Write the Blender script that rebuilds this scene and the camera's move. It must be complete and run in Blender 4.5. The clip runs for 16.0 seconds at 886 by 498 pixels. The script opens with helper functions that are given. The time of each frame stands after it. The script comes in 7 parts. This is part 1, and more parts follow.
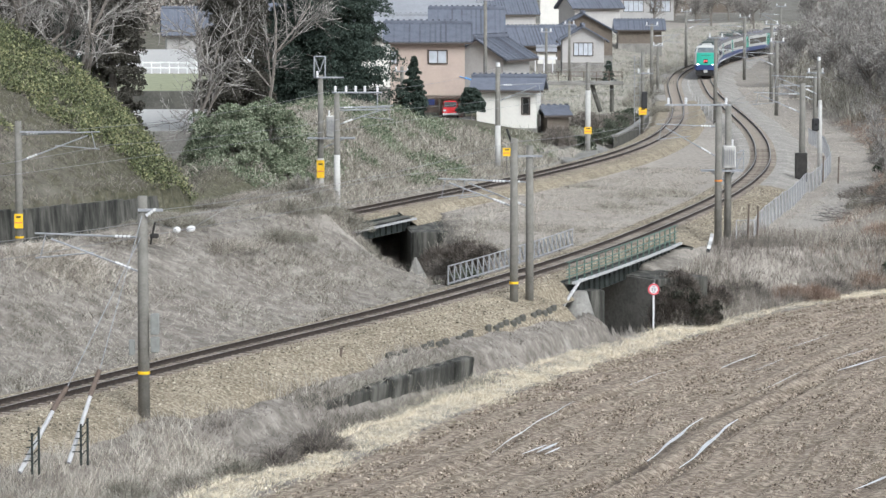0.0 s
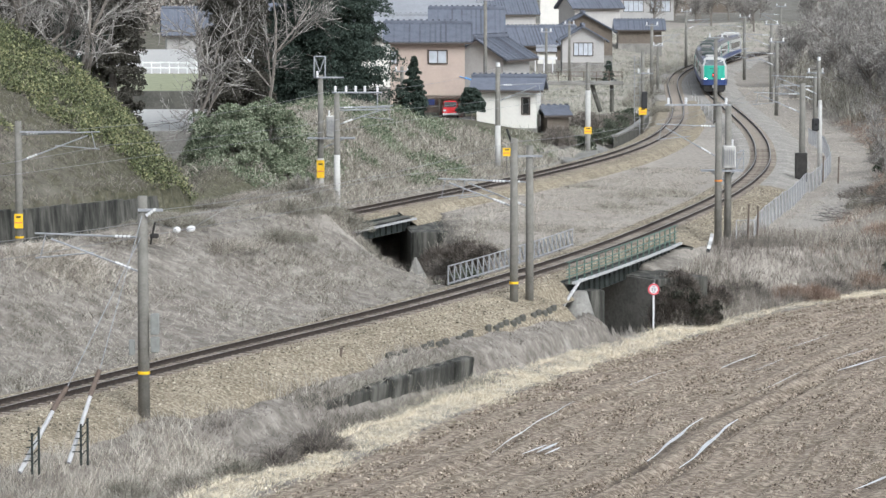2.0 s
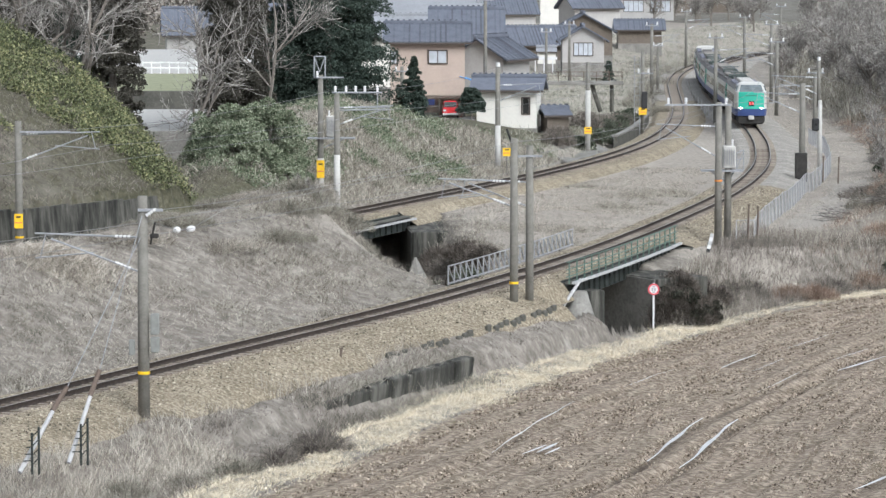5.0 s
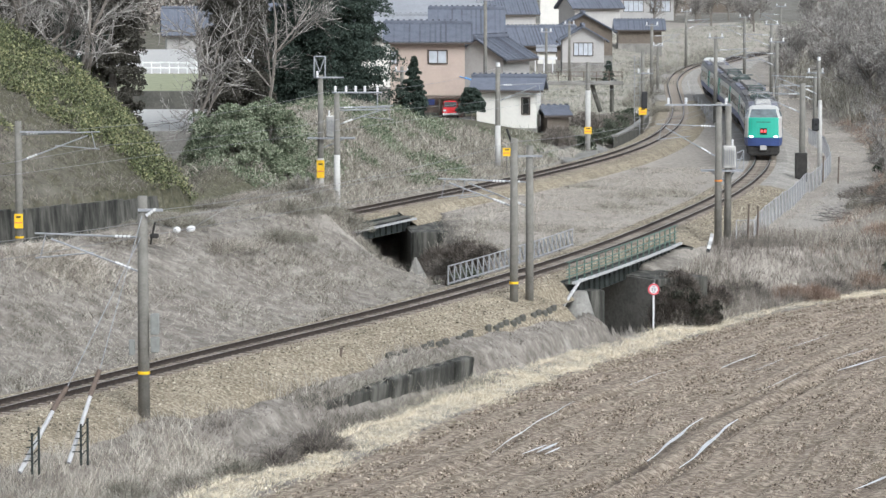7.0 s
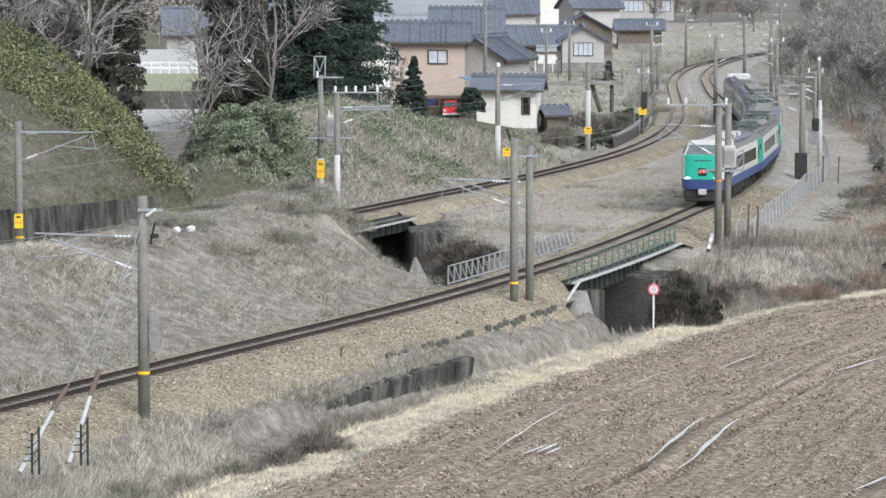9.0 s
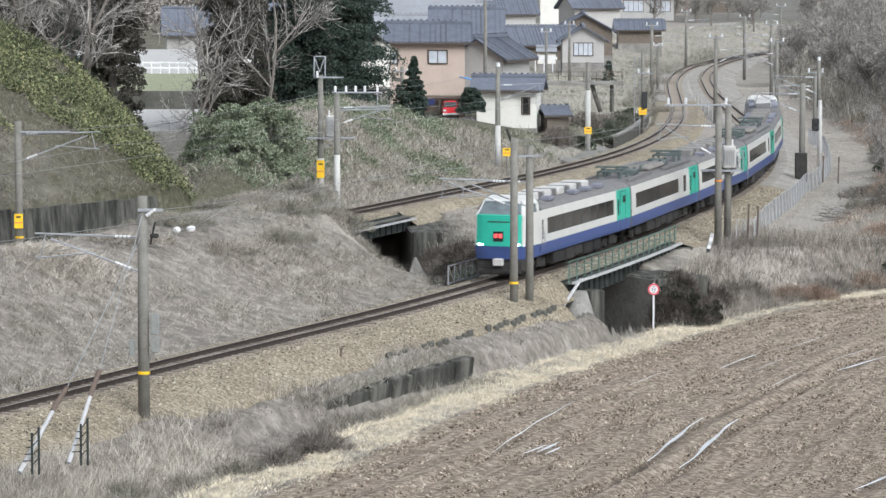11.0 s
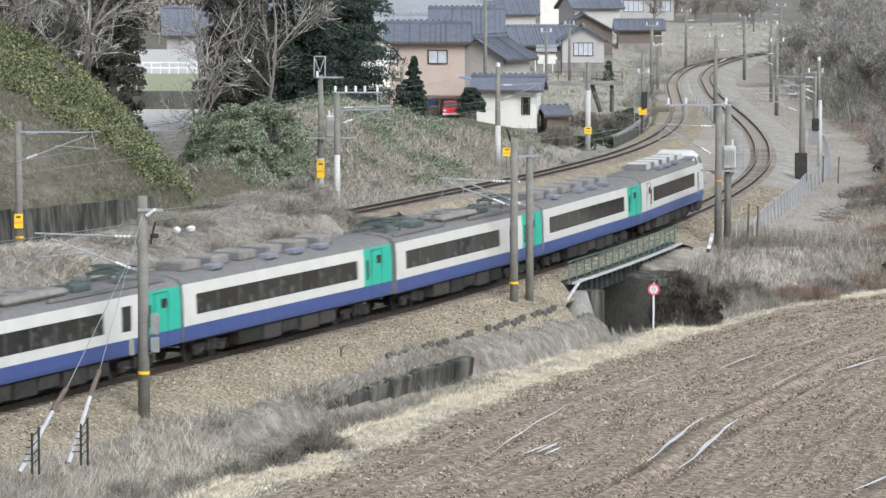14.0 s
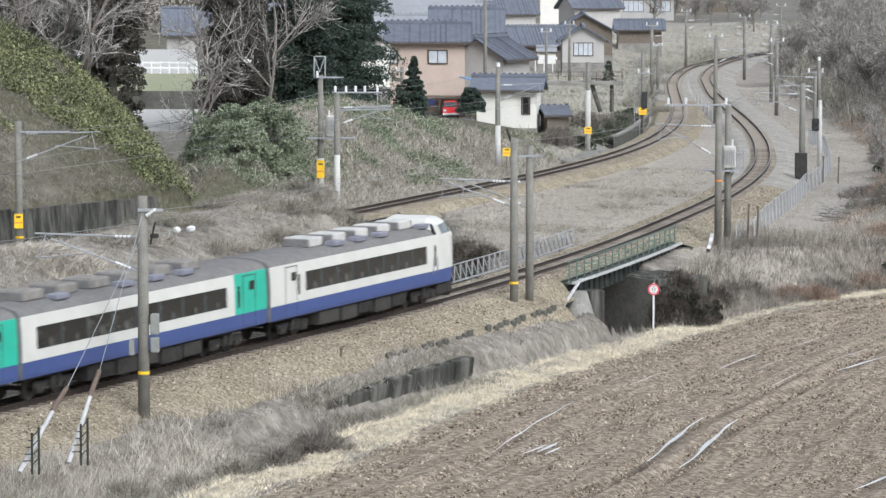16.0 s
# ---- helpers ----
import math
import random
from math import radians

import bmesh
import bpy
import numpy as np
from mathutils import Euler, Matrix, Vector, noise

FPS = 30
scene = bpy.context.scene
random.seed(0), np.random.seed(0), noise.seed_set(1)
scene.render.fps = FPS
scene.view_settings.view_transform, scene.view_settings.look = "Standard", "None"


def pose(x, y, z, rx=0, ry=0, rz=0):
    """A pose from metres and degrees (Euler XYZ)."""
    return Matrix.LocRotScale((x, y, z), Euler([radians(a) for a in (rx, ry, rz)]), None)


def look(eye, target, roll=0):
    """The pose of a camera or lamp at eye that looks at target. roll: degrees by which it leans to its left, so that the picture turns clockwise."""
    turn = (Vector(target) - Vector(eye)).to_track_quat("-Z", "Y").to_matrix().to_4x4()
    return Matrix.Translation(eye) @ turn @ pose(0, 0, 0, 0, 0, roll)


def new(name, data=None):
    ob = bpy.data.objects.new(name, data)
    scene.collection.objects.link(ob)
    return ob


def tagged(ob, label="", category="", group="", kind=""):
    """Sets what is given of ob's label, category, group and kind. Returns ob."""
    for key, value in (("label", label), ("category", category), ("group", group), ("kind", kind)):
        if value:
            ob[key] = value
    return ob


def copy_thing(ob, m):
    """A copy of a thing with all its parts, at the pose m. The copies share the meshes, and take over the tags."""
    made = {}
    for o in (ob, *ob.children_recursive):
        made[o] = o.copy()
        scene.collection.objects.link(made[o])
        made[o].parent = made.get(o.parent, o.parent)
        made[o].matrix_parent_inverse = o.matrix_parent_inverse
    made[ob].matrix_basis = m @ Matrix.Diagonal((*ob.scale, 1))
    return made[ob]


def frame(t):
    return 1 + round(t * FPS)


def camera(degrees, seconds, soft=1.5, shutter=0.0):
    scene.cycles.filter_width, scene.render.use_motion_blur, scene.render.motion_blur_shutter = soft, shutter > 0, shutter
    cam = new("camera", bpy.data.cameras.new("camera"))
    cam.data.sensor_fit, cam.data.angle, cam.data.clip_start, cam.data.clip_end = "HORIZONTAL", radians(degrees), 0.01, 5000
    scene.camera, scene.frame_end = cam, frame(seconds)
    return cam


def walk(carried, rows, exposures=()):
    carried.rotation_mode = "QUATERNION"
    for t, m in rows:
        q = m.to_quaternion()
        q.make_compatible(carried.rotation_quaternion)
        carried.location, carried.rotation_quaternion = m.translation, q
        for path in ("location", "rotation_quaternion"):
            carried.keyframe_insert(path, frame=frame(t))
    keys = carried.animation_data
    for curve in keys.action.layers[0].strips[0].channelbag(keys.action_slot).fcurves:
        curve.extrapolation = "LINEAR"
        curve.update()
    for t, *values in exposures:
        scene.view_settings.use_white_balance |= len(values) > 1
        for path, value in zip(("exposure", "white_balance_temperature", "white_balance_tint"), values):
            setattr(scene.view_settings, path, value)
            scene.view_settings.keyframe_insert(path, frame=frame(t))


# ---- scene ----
# one still camera on a hillside, 16 m above the rails
cam = camera(14.826, 16.0, soft=1.45, shutter=0.35)
EYE = (0.0, 0.0, 16.11)
CAM_POSE = pose(*EYE, 90 - math.degrees(math.atan(530 / 6025)), 0, 0)
walk(cam, [(0.0, CAM_POSE), (16.0, CAM_POSE)], exposures=[(0.0, 0.52, 5930, 9), (16.0, 0.52, 5930, 9)])

# overcast daylight
SUN_EL, SUN_AZ = radians(40), radians(148)
world = bpy.data.worlds.new("sky")
scene.world = world
world.use_nodes = True
wn = world.node_tree.nodes
sky = wn.new("ShaderNodeTexSky")
sky.sky_type, sky.sun_disc = "NISHITA", False
sky.sun_elevation, sky.sun_rotation = SUN_EL, SUN_AZ
sky.air_density, sky.dust_density = 1.0, 4.0
soften = wn.new("ShaderNodeHueSaturation")
soften.inputs["Saturation"].default_value = 0.25
world.node_tree.links.new(sky.outputs[0], soften.inputs["Color"])
world.node_tree.links.new(soften.outputs[0], wn["Background"].inputs[0])
wn["Background"].inputs[1].default_value = 0.15
sun = new("sun", bpy.data.lights.new("sun", "SUN"))
sun.data.energy, sun.data.angle, sun.data.color = 1.2, radians(30), (1.0, 0.98, 0.95)
sun.matrix_world = look((48, -78, 78), (0, 0, 0))


# ---- small helpers ----
def mat(name, ramp, scale=3.0, rough=0.85, metal=0.0, bump=0.0, detail=6.0, scale2=0.0, amount2=0.35, spec=0.3, island=0.0, obj_var=0.0, coords="Object"):
    """A two-scale noise material: ramp is a list of (place, colour)."""
    m = bpy.data.materials.new(name)
    m.use_nodes = True
    nt = m.node_tree
    n, l = nt.nodes, nt.links
    bs = n["Principled BSDF"]
    bs.inputs["Roughness"].default_value, bs.inputs["Metallic"].default_value = rough, metal
    bs.inputs["Specular IOR Level"].default_value = spec
    tc = n.new("ShaderNodeTexCoord")
    no = n.new("ShaderNodeTexNoise")
    no.inputs["Scale"].default_value, no.inputs["Detail"].default_value, no.inputs["Roughness"].default_value = scale, detail, 0.65
    l.new(tc.outputs[coords], no.inputs["Vector"])
    cr = n.new("ShaderNodeValToRGB")
    el = cr.color_ramp.elements
    while len(el) < len(ramp):
        el.new(0.5)
    for e, (p, c) in zip(el, ramp):
        e.position, e.color = p, (*c, 1)
    fac = no.outputs["Fac"]
    if scale2:
        n2 = n.new("ShaderNodeTexNoise")
        n2.inputs["Scale"].default_value, n2.inputs["Detail"].default_value = scale2, 4
        l.new(tc.outputs[coords], n2.inputs["Vector"])
        mx = n.new("ShaderNodeMix")
        mx.inputs[0].default_value = amount2
        l.new(fac, mx.inputs[2]), l.new(n2.outputs["Fac"], mx.inputs[3])
        fac = mx.outputs[0]
    if island or obj_var:
        src = n.new("ShaderNodeNewGeometry" if island else "ShaderNodeObjectInfo")
        ma = n.new("ShaderNodeMath")
        ma.operation = "MULTIPLY_ADD"
        ma.inputs[1].default_value = island or obj_var
        l.new(src.outputs["Random Per Island" if island else "Random"], ma.inputs[0])
        sb = n.new("ShaderNodeMath")
        sb.operation = "SUBTRACT"
        sb.inputs[1].default_value = (island or obj_var) / 2
        l.new(fac, sb.inputs[0]), l.new(sb.outputs[0], ma.inputs[2])
        fac = ma.outputs[0]
    l.new(fac, cr.inputs[0])
    l.new(cr.outputs[0], bs.inputs["Base Color"])
    if bump:
        bp = n.new("ShaderNodeBump")
        bp.inputs["Strength"].default_value, bp.inputs["Distance"].default_value = 1.0, bump
        l.new(no.outputs["Fac"], bp.inputs["Height"])
        l.new(bp.outputs[0], bs.inputs["Normal"])
    return m


def shades(c, lo=0.8, hi=1.15):
    return [(0.3, tuple(v * lo for v in c)), (0.7, tuple(min(1, v * hi) for v in c))]


def mesh_ob(name, verts, faces, material, parent=None, smooth=False, mats=None, idx=None):
    me = bpy.data.meshes.new(name)
    me.from_pydata([tuple(v) for v in verts], [], [tuple(f) for f in faces])
    for m in (mats or [material]):
        me.materials.append(m)
    if idx is not None:
        me.polygons.foreach_set("material_index", np.asarray(idx, np.int32))
    if smooth:
        me.polygons.foreach_set("use_smooth", np.ones(len(me.polygons), bool))
    me.update()
    ob = new(name, me)
    if parent:
        ob.parent = parent
    return ob


def part(name, bm, material, parent=None, label="", smooth=False):
    """Links a bmesh as one mesh object under a thing or a part."""
    me = bpy.data.meshes.new(name)
    bm.to_mesh(me)
    bm.free()
    me.materials.append(material)
    if smooth:
        me.polygons.foreach_set("use_smooth", np.ones(len(me.polygons), bool))
    ob = new(name, me)
    if parent:
        ob.parent = parent
    if label:
        tagged(ob, label)
    return ob


def thing(name, label, category, m=None, group="", kind=""):
    ob = new(name)
    ob.empty_display_size = 0.2
    if m is not None:
        ob.matrix_world = m
    return tagged(ob, label, category, group, kind)


def box(bm, size, m=None, bevel=0.0):
    m = m or Matrix()
    g = bmesh.ops.create_cube(bm, size=1.0, matrix=m @ Matrix.Diagonal((*size, 1)))
    if bevel:
        es = list({e for v in g["verts"] for e in v.link_edges})
        bmesh.ops.bevel(bm, geom=es, offset=bevel, segments=1, affect="EDGES")
    return bm


def rod(bm, a, b, r0, r1=None, n=8):
    a, b = Vector(a), Vector(b)
    d = b - a
    q = d.to_track_quat("Z", "Y").to_matrix().to_4x4()
    bmesh.ops.create_cone(bm, cap_ends=True, segments=n, radius1=r0, radius2=r0 if r1 is None else r1, depth=d.length, matrix=Matrix.Translation((a + b) / 2) @ q)
    return bm


def at(x, y, z):
    return Matrix.Translation((x, y, z))


def smoothstep(a, b, x):
    t = np.clip((x - a) / (b - a), 0, 1)
    return t * t * (3 - 2 * t)


# ---- the two tracks in plan ----
def curve_of(points, step=1.0):
    """A smooth polyline through control points."""
    p = np.array(points, float)
    out = []
    for i in range(1, len(p) - 2):
        for k in range(25):
            t = k / 25
            out.append(0.5 * (2 * p[i] + (p[i + 1] - p[i - 1]) * t + (2 * p[i - 1] - 5 * p[i] + 4 * p[i + 1] - p[i + 2]) * t * t + (3 * p[i] - p[i - 1] - 3 * p[i + 1] + p[i + 2]) * t ** 3))
    out = np.array(out)
    s = np.r_[0, np.cumsum(np.linalg.norm(np.diff(out, axis=0), axis=1))]
    ss = np.arange(0, s[-1], step)
    return np.c_[np.interp(ss, s, out[:, 0]), np.interp(ss, s, out[:, 1])]


A_POINTS = [(-67.6, -4.2), (-58.0, 18.9), (-48.4, 42.0), (-38.8, 65.1), (-29.2, 88.2), (-19.6, 111.3), (-10.0, 134.4), (-0.5, 157.5), (7.5, 181.2), (14.0, 205.3), (19.6, 229.6), (23.7, 254.3), (26.2, 279.1), (27.8, 304.1), (28.8, 329.1), (29.5, 354.0), (30.3, 379.0), (31.6, 404.0), (33.1, 429.0), (35.4, 453.8), (38.5, 478.6), (42.9, 503.2), (48.9, 527.5), (56.2, 551.4), (64.6, 574.9), (73.5, 598.2), (83.0, 621.0), (93.0, 644.0)]
B_POINTS = [(-59.8, 57.7), (-51.4, 81.3), (-43.1, 104.8), (-34.7, 128.3), (-26.4, 151.9), (-18.1, 175.5), (-9.7, 199.1), (-1.4, 222.6), (6.9, 246.2), (13.7, 270.2), (18.5, 294.7), (21.7, 319.5), (23.8, 344.4), (25.3, 369.4), (26.7, 394.3), (28.3, 419.3), (30.6, 444.2), (33.8, 468.9), (38.6, 493.5), (45.0, 517.6), (52.3, 541.5), (60.5, 565.0), (69.5, 588.2), (79.0, 611.2), (89.0, 634.0)]
FIELD_POINTS = [(-14.5, 70.0), (-12.0, 84.0), (-9.4, 95.8), (-7.3, 107.6), (-4.6, 117.5), (-1.8, 129.6), (1.6, 142.5), (5.6, 156.5), (10.7, 171.0), (15.7, 182.7), (21.3, 191.4), (25.6, 195.9), (31.7, 196.9), (60.0, 214.0), (110.0, 222.0), (180.0, 228.0)]
S_BRIDGE = 184.0
GAP_A = (163.5, 187.0)
GAP_B = (129.0, 140.0)
TRACK_A = curve_of(A_POINTS)
TRACK_B = curve_of(B_POINTS)


def frames_of(line):
    t = np.gradient(line, axis=0)
    t /= np.linalg.norm(t, axis=1)[:, None]
    return t, np.c_[t[:, 1], -t[:, 0]]


def on_track(line, s, off=0.0):
    """The point at arc length s of a track, off metres to its right, and the heading in degrees."""
    s = min(max(s, 0), len(line) - 2.001)
    i, f = int(s), s - int(s)
    t, n = frames_of(line[max(i - 1, 0):i + 3])
    j = i - max(i - 1, 0)
    p = line[i] * (1 - f) + line[i + 1] * f + n[j] * off
    return float(p[0]), float(p[1]), math.degrees(math.atan2(t[j][1], t[j][0]))


def near_line(px, py, line, sub=2):
    """Signed distance to the right of a line, for many points, and the arc index."""
    l = line[::sub]
    t, n = frames_of(l)
    P = np.c_[px.ravel(), py.ravel()]
    best, arc = np.empty(len(P)), np.empty(len(P))
    for k in range(0, len(P), 20000):
        q = P[k:k + 20000]
        d2 = (q[:, :1] - l[:, 0]) ** 2 + (q[:, 1:] - l[:, 1]) ** 2
        i = d2.argmin(1)
        v = q - l[i]
        al, la = (v * t[i]).sum(1), (v * n[i]).sum(1)
        best[k:k + 20000] = np.where(np.abs(al) <= sub, la, np.sign(la) * np.sqrt(d2[np.arange(len(q)), i]))
        arc[k:k + 20000] = i * sub + al
    return best.reshape(px.shape), arc.reshape(px.shape)


# ---- the lie of the land ----
FIELD_EDGE = curve_of(FIELD_POINTS)


def hash_noise(x, y, s, seed=0):
    out = np.zeros_like(x)
    for k, (a, b, c) in enumerate(((1.0, 0.31, 0.6), (-0.52, 1.13, 2.1), (1.71, -0.83, 4.4), (0.37, 2.17, 1.3), (-2.3, 1.9, 5.1))):
        out += np.sin((a * x + b * y) / s + c + seed * 1.7 + 1.3 * np.sin((b * x - a * y) / s * 0.7 + seed)) / (1 + 0.4 * k)
    return out / 3


def seg_dist(x, y, a, b):
    ax, ay, bx, by = *a, *b
    t = np.clip(((x - ax) * (bx - ax) + (y - ay) * (by - ay)) / ((bx - ax) ** 2 + (by - ay) ** 2), 0, 1)
    return np.hypot(x - ax - t * (bx - ax), y - ay - t * (by - ay))


def field_z(x, y):
    return -2.0 - 0.036 * (np.clip(y, 60, 230) - 132) + 0.06 * np.clip(x - 12, 0, 40)


LANE = [(8.7, 166.8), (9.6, 172.6), (8.2, 176.4), (5.4, 181.0), (1.2, 174.5), (-0.5, 179.0), (-2.8, 205.0), (-3.8, 216.0)]


def wall_top(y):
    """Height of the retaining wall behind the far line."""
    return np.interp(y, [150, 176, 192, 208], [2.6, 2.55, 2.05, 1.7])


def land(x, y):
    """Ground height and region weights at plan points."""
    dA, sA = near_line(x, y, TRACK_A)
    dB, sB = near_line(x, y, TRACK_B)
    dF, _ = near_line(x, y, FIELD_EDGE)
    rough = hash_noise(x, y, 0.8, 6) * 0.06 + hash_noise(x, y, 1.9) * 0.13 + hash_noise(x, y, 5.3, 3) * 0.22
    # right of the near line: bank, lane, field
    deep = np.interp(sA, [60, 105, 150, 175], [0.35, 0.75, 1.0, 1.5])
    slope = -0.75 - deep * np.interp(dA, [0, 2.6, 4.2, 5.4, 5.9, 9.0], [0, 0.05, 0.3, 0.75, 1.7, 2.4])
    bank = field_z(x, y) - 0.9 * np.clip(-dF - 0.3, 0, 9)
    right = np.maximum(np.maximum(slope, bank), np.interp(sA, [60, 165], [-2.4, -4.3]))
    # beyond the bridge: shelf with path, then the eastern hillside
    shelf = -0.75 + 0.42 * np.clip(dA - 9.0 + hash_noise(x, y, 9, 5), 0, 22) + 0.12 * np.clip(dA - 31, 0, 400)
    lip = np.interp(x, [12, 18, 25, 40], [190, 194, 200, 206])
    shelf = np.where(y < lip + 6, np.minimum(shelf, -0.75 - 0.04 * np.clip(x - 14, 0, 30)), shelf)
    shelf = np.where(y < lip, shelf - 0.9 * (lip - y), shelf)
    shelf = np.where(sA < S_BRIDGE, -9, shelf)
    right = np.maximum(right, np.maximum(shelf, -4.3))
    # between the lines: flat verge and the dry mound
    base = -0.75 + 0.0 * x
    dr = np.minimum.reduce([seg_dist(x, y, a, b) for a, b in zip(LANE, LANE[1:])])
    side = x - np.interp(y, [150, 166, 206], [1.5, -0.7, -3.2])
    clear = np.minimum(-dA - 3.0, dB - 4.0)
    mound = np.where(side < 0, 3.75 * smoothstep(-0.5, 11, -dA - 3.0) * smoothstep(0, 4, dB - 3.5) * smoothstep(2.2, 7, dr), 0.25 * smoothstep(0, 8, clear))
    mid = base + mound
    # left of the far line: walled spur, ivy bank, village
    far = -dB
    spur_cap = np.interp(x, [-60, -40, -28, -22.6, -18.7, -14.0, -12.0], [17, 15, 11.5, 8.3, 5.1, 0.6, -0.8])
    wt = wall_top(y)
    ridge = 4.6 + (spur_cap - wt) / 0.62
    spur = np.where(far < 5.7, -0.75, np.minimum(wt + 0.62 * (far - 5.2), spur_cap - 0.55 * np.clip(far - ridge - 1.0, 0, None)))
    spur = np.where(y > 232, np.minimum(spur, 11 - 0.9 * (y - 232)), spur)
    spur = np.maximum(spur, -0.75)
    cap = np.interp(x, [-18, -13, -8, -3, 0, 4, 9, 14], [0.0, 3.6, 4.5, 3.2, 2.5, 1.8, 0.7, 0.4])
    ivy = -0.75 + np.clip(far - 3.5, 0, None) * np.interp(x, [-8, -2], [0.55, 0.36])
    ivy = np.minimum(ivy, cap)
    level = np.interp(y, [240, 265, 300, 420, 700, 1000, 2500], [4, 2.4, 2.0, 1.6, 3, 12, 260])
    level = np.where(x < -12, np.interp(y, [240, 300, 450, 700, 1000, 2500], [-1.2, -0.8, 0.5, 3, 12, 260]), level)
    back = np.where(far < 3.2, -0.75, np.where(y > 262, np.minimum(ivy, level), ivy))
    back = np.where(y > 300, np.where(far < 3.2, -0.75, -0.75 + (level + 0.75) * smoothstep(3, 25, far)), back)
    left = np.maximum(spur, back)
    mid = np.where(dB < 0, left, mid)
    z = np.where(dA > 0, right, mid)
    on_bed = (np.abs(dA) < 3) | (np.abs(dB) < 3)
    # the sunken lane through both bridges
    near_a, near_b = np.abs(dA) < 4.5, np.abs(dB) < 4.5
    wide = np.where(near_a, 4.8, np.where(near_b, 3.0, np.where(dA < 0, 1.5, np.where(y < 169.5, 1.4, np.interp(x, [8.6, 10.2], [4.2, 2.6])))))
    steep = np.where(near_a | near_b, 5.0, np.where(dA < 0, 1.7, np.interp(x, [8.6, 10.2], [2.6, 1.7])))
    cut = -4.3 + steep * np.clip(dr - wide, 0, None)
    cut = np.where(dF > -0.4, 50.0, cut)
    z = np.minimum(z, np.maximum(cut, -4.3))
    z = z + np.where(on_bed, 0, rough * np.where(dF > 0, 0.06, 1.0))
    z = np.where(y > 560, np.maximum(z, np.interp(y, [560, 700, 1000, 2500], [0, 3, 12, 260])), z)
    return z, dA, dB, dF, dr, sA, sB


def land_z(x, y):
    return float(land(np.array([float(x)]), np.array([float(y)]))[0][0])


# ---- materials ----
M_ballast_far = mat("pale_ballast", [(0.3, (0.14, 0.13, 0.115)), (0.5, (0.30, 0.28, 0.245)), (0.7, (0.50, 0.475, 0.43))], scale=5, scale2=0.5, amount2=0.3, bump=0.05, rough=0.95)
M_ballast_bed = mat("rusty_ballast", [(0.3, (0.12, 0.10, 0.078)), (0.5, (0.28, 0.238, 0.187)), (0.7, (0.48, 0.425, 0.345))], scale=6, scale2=0.8, amount2=0.2, bump=0.05, rough=0.95)
M_ballast = mat("ballast", [(0.32, (0.06, 0.05, 0.034)), (0.5, (0.235, 0.198, 0.138)), (0.68, (0.50, 0.44, 0.335))], scale=7, scale2=0.8, amount2=0.2, bump=0.05, rough=0.95)
M_rail = mat("rail_steel", [(0.3, (0.026, 0.02, 0.016)), (0.7, (0.062, 0.049, 0.04))], scale=6, rough=0.7, metal=0.2)
M_head = mat("rail_head", shades((0.33, 0.29, 0.26)), scale=4, rough=0.35, metal=0.8)
M_sleeper = mat("sleeper", [(0.3, (0.17, 0.143, 0.115)), (0.7, (0.32, 0.28, 0.235))], scale=5, rough=0.9, obj_var=0.4)
M_pole = mat("pole_concrete", [(0.3, (0.125, 0.12, 0.102)), (0.7, (0.225, 0.215, 0.19))], scale=2.5, scale2=14, bump=0.01)
M_polelight = mat("pole_pale", shades((0.45, 0.44, 0.41)), scale=3, scale2=15)
M_white = mat("train_white", shades((0.54, 0.535, 0.495), 0.92, 1.05), scale=1.2, rough=0.35, spec=0.5)
M_blue = mat("train_blue", shades((0.045, 0.073, 0.205), 0.85, 1.1), scale=1.5, rough=0.4, spec=0.5)
M_green = mat("train_green", shades((0.03, 0.37, 0.26), 0.9, 1.08), scale=1.5, rough=0.4, spec=0.5)
M_roof = mat("train_roof", [(0.3, (0.11, 0.105, 0.10)), (0.7, (0.20, 0.195, 0.19))], scale=2, scale2=9, rough=0.8)
M_dark = mat("underframe", [(0.3, (0.014, 0.013, 0.012)), (0.7, (0.045, 0.042, 0.038))], scale=5, rough=0.8)
M_glass = mat("dark_glass", shades((0.022, 0.022, 0.021), 0.6, 1.6), scale=1.3, rough=0.08, spec=0.6)
M_grey = mat("grey_metal", shades((0.30, 0.31, 0.32)), scale=5, rough=0.6, metal=0.2)


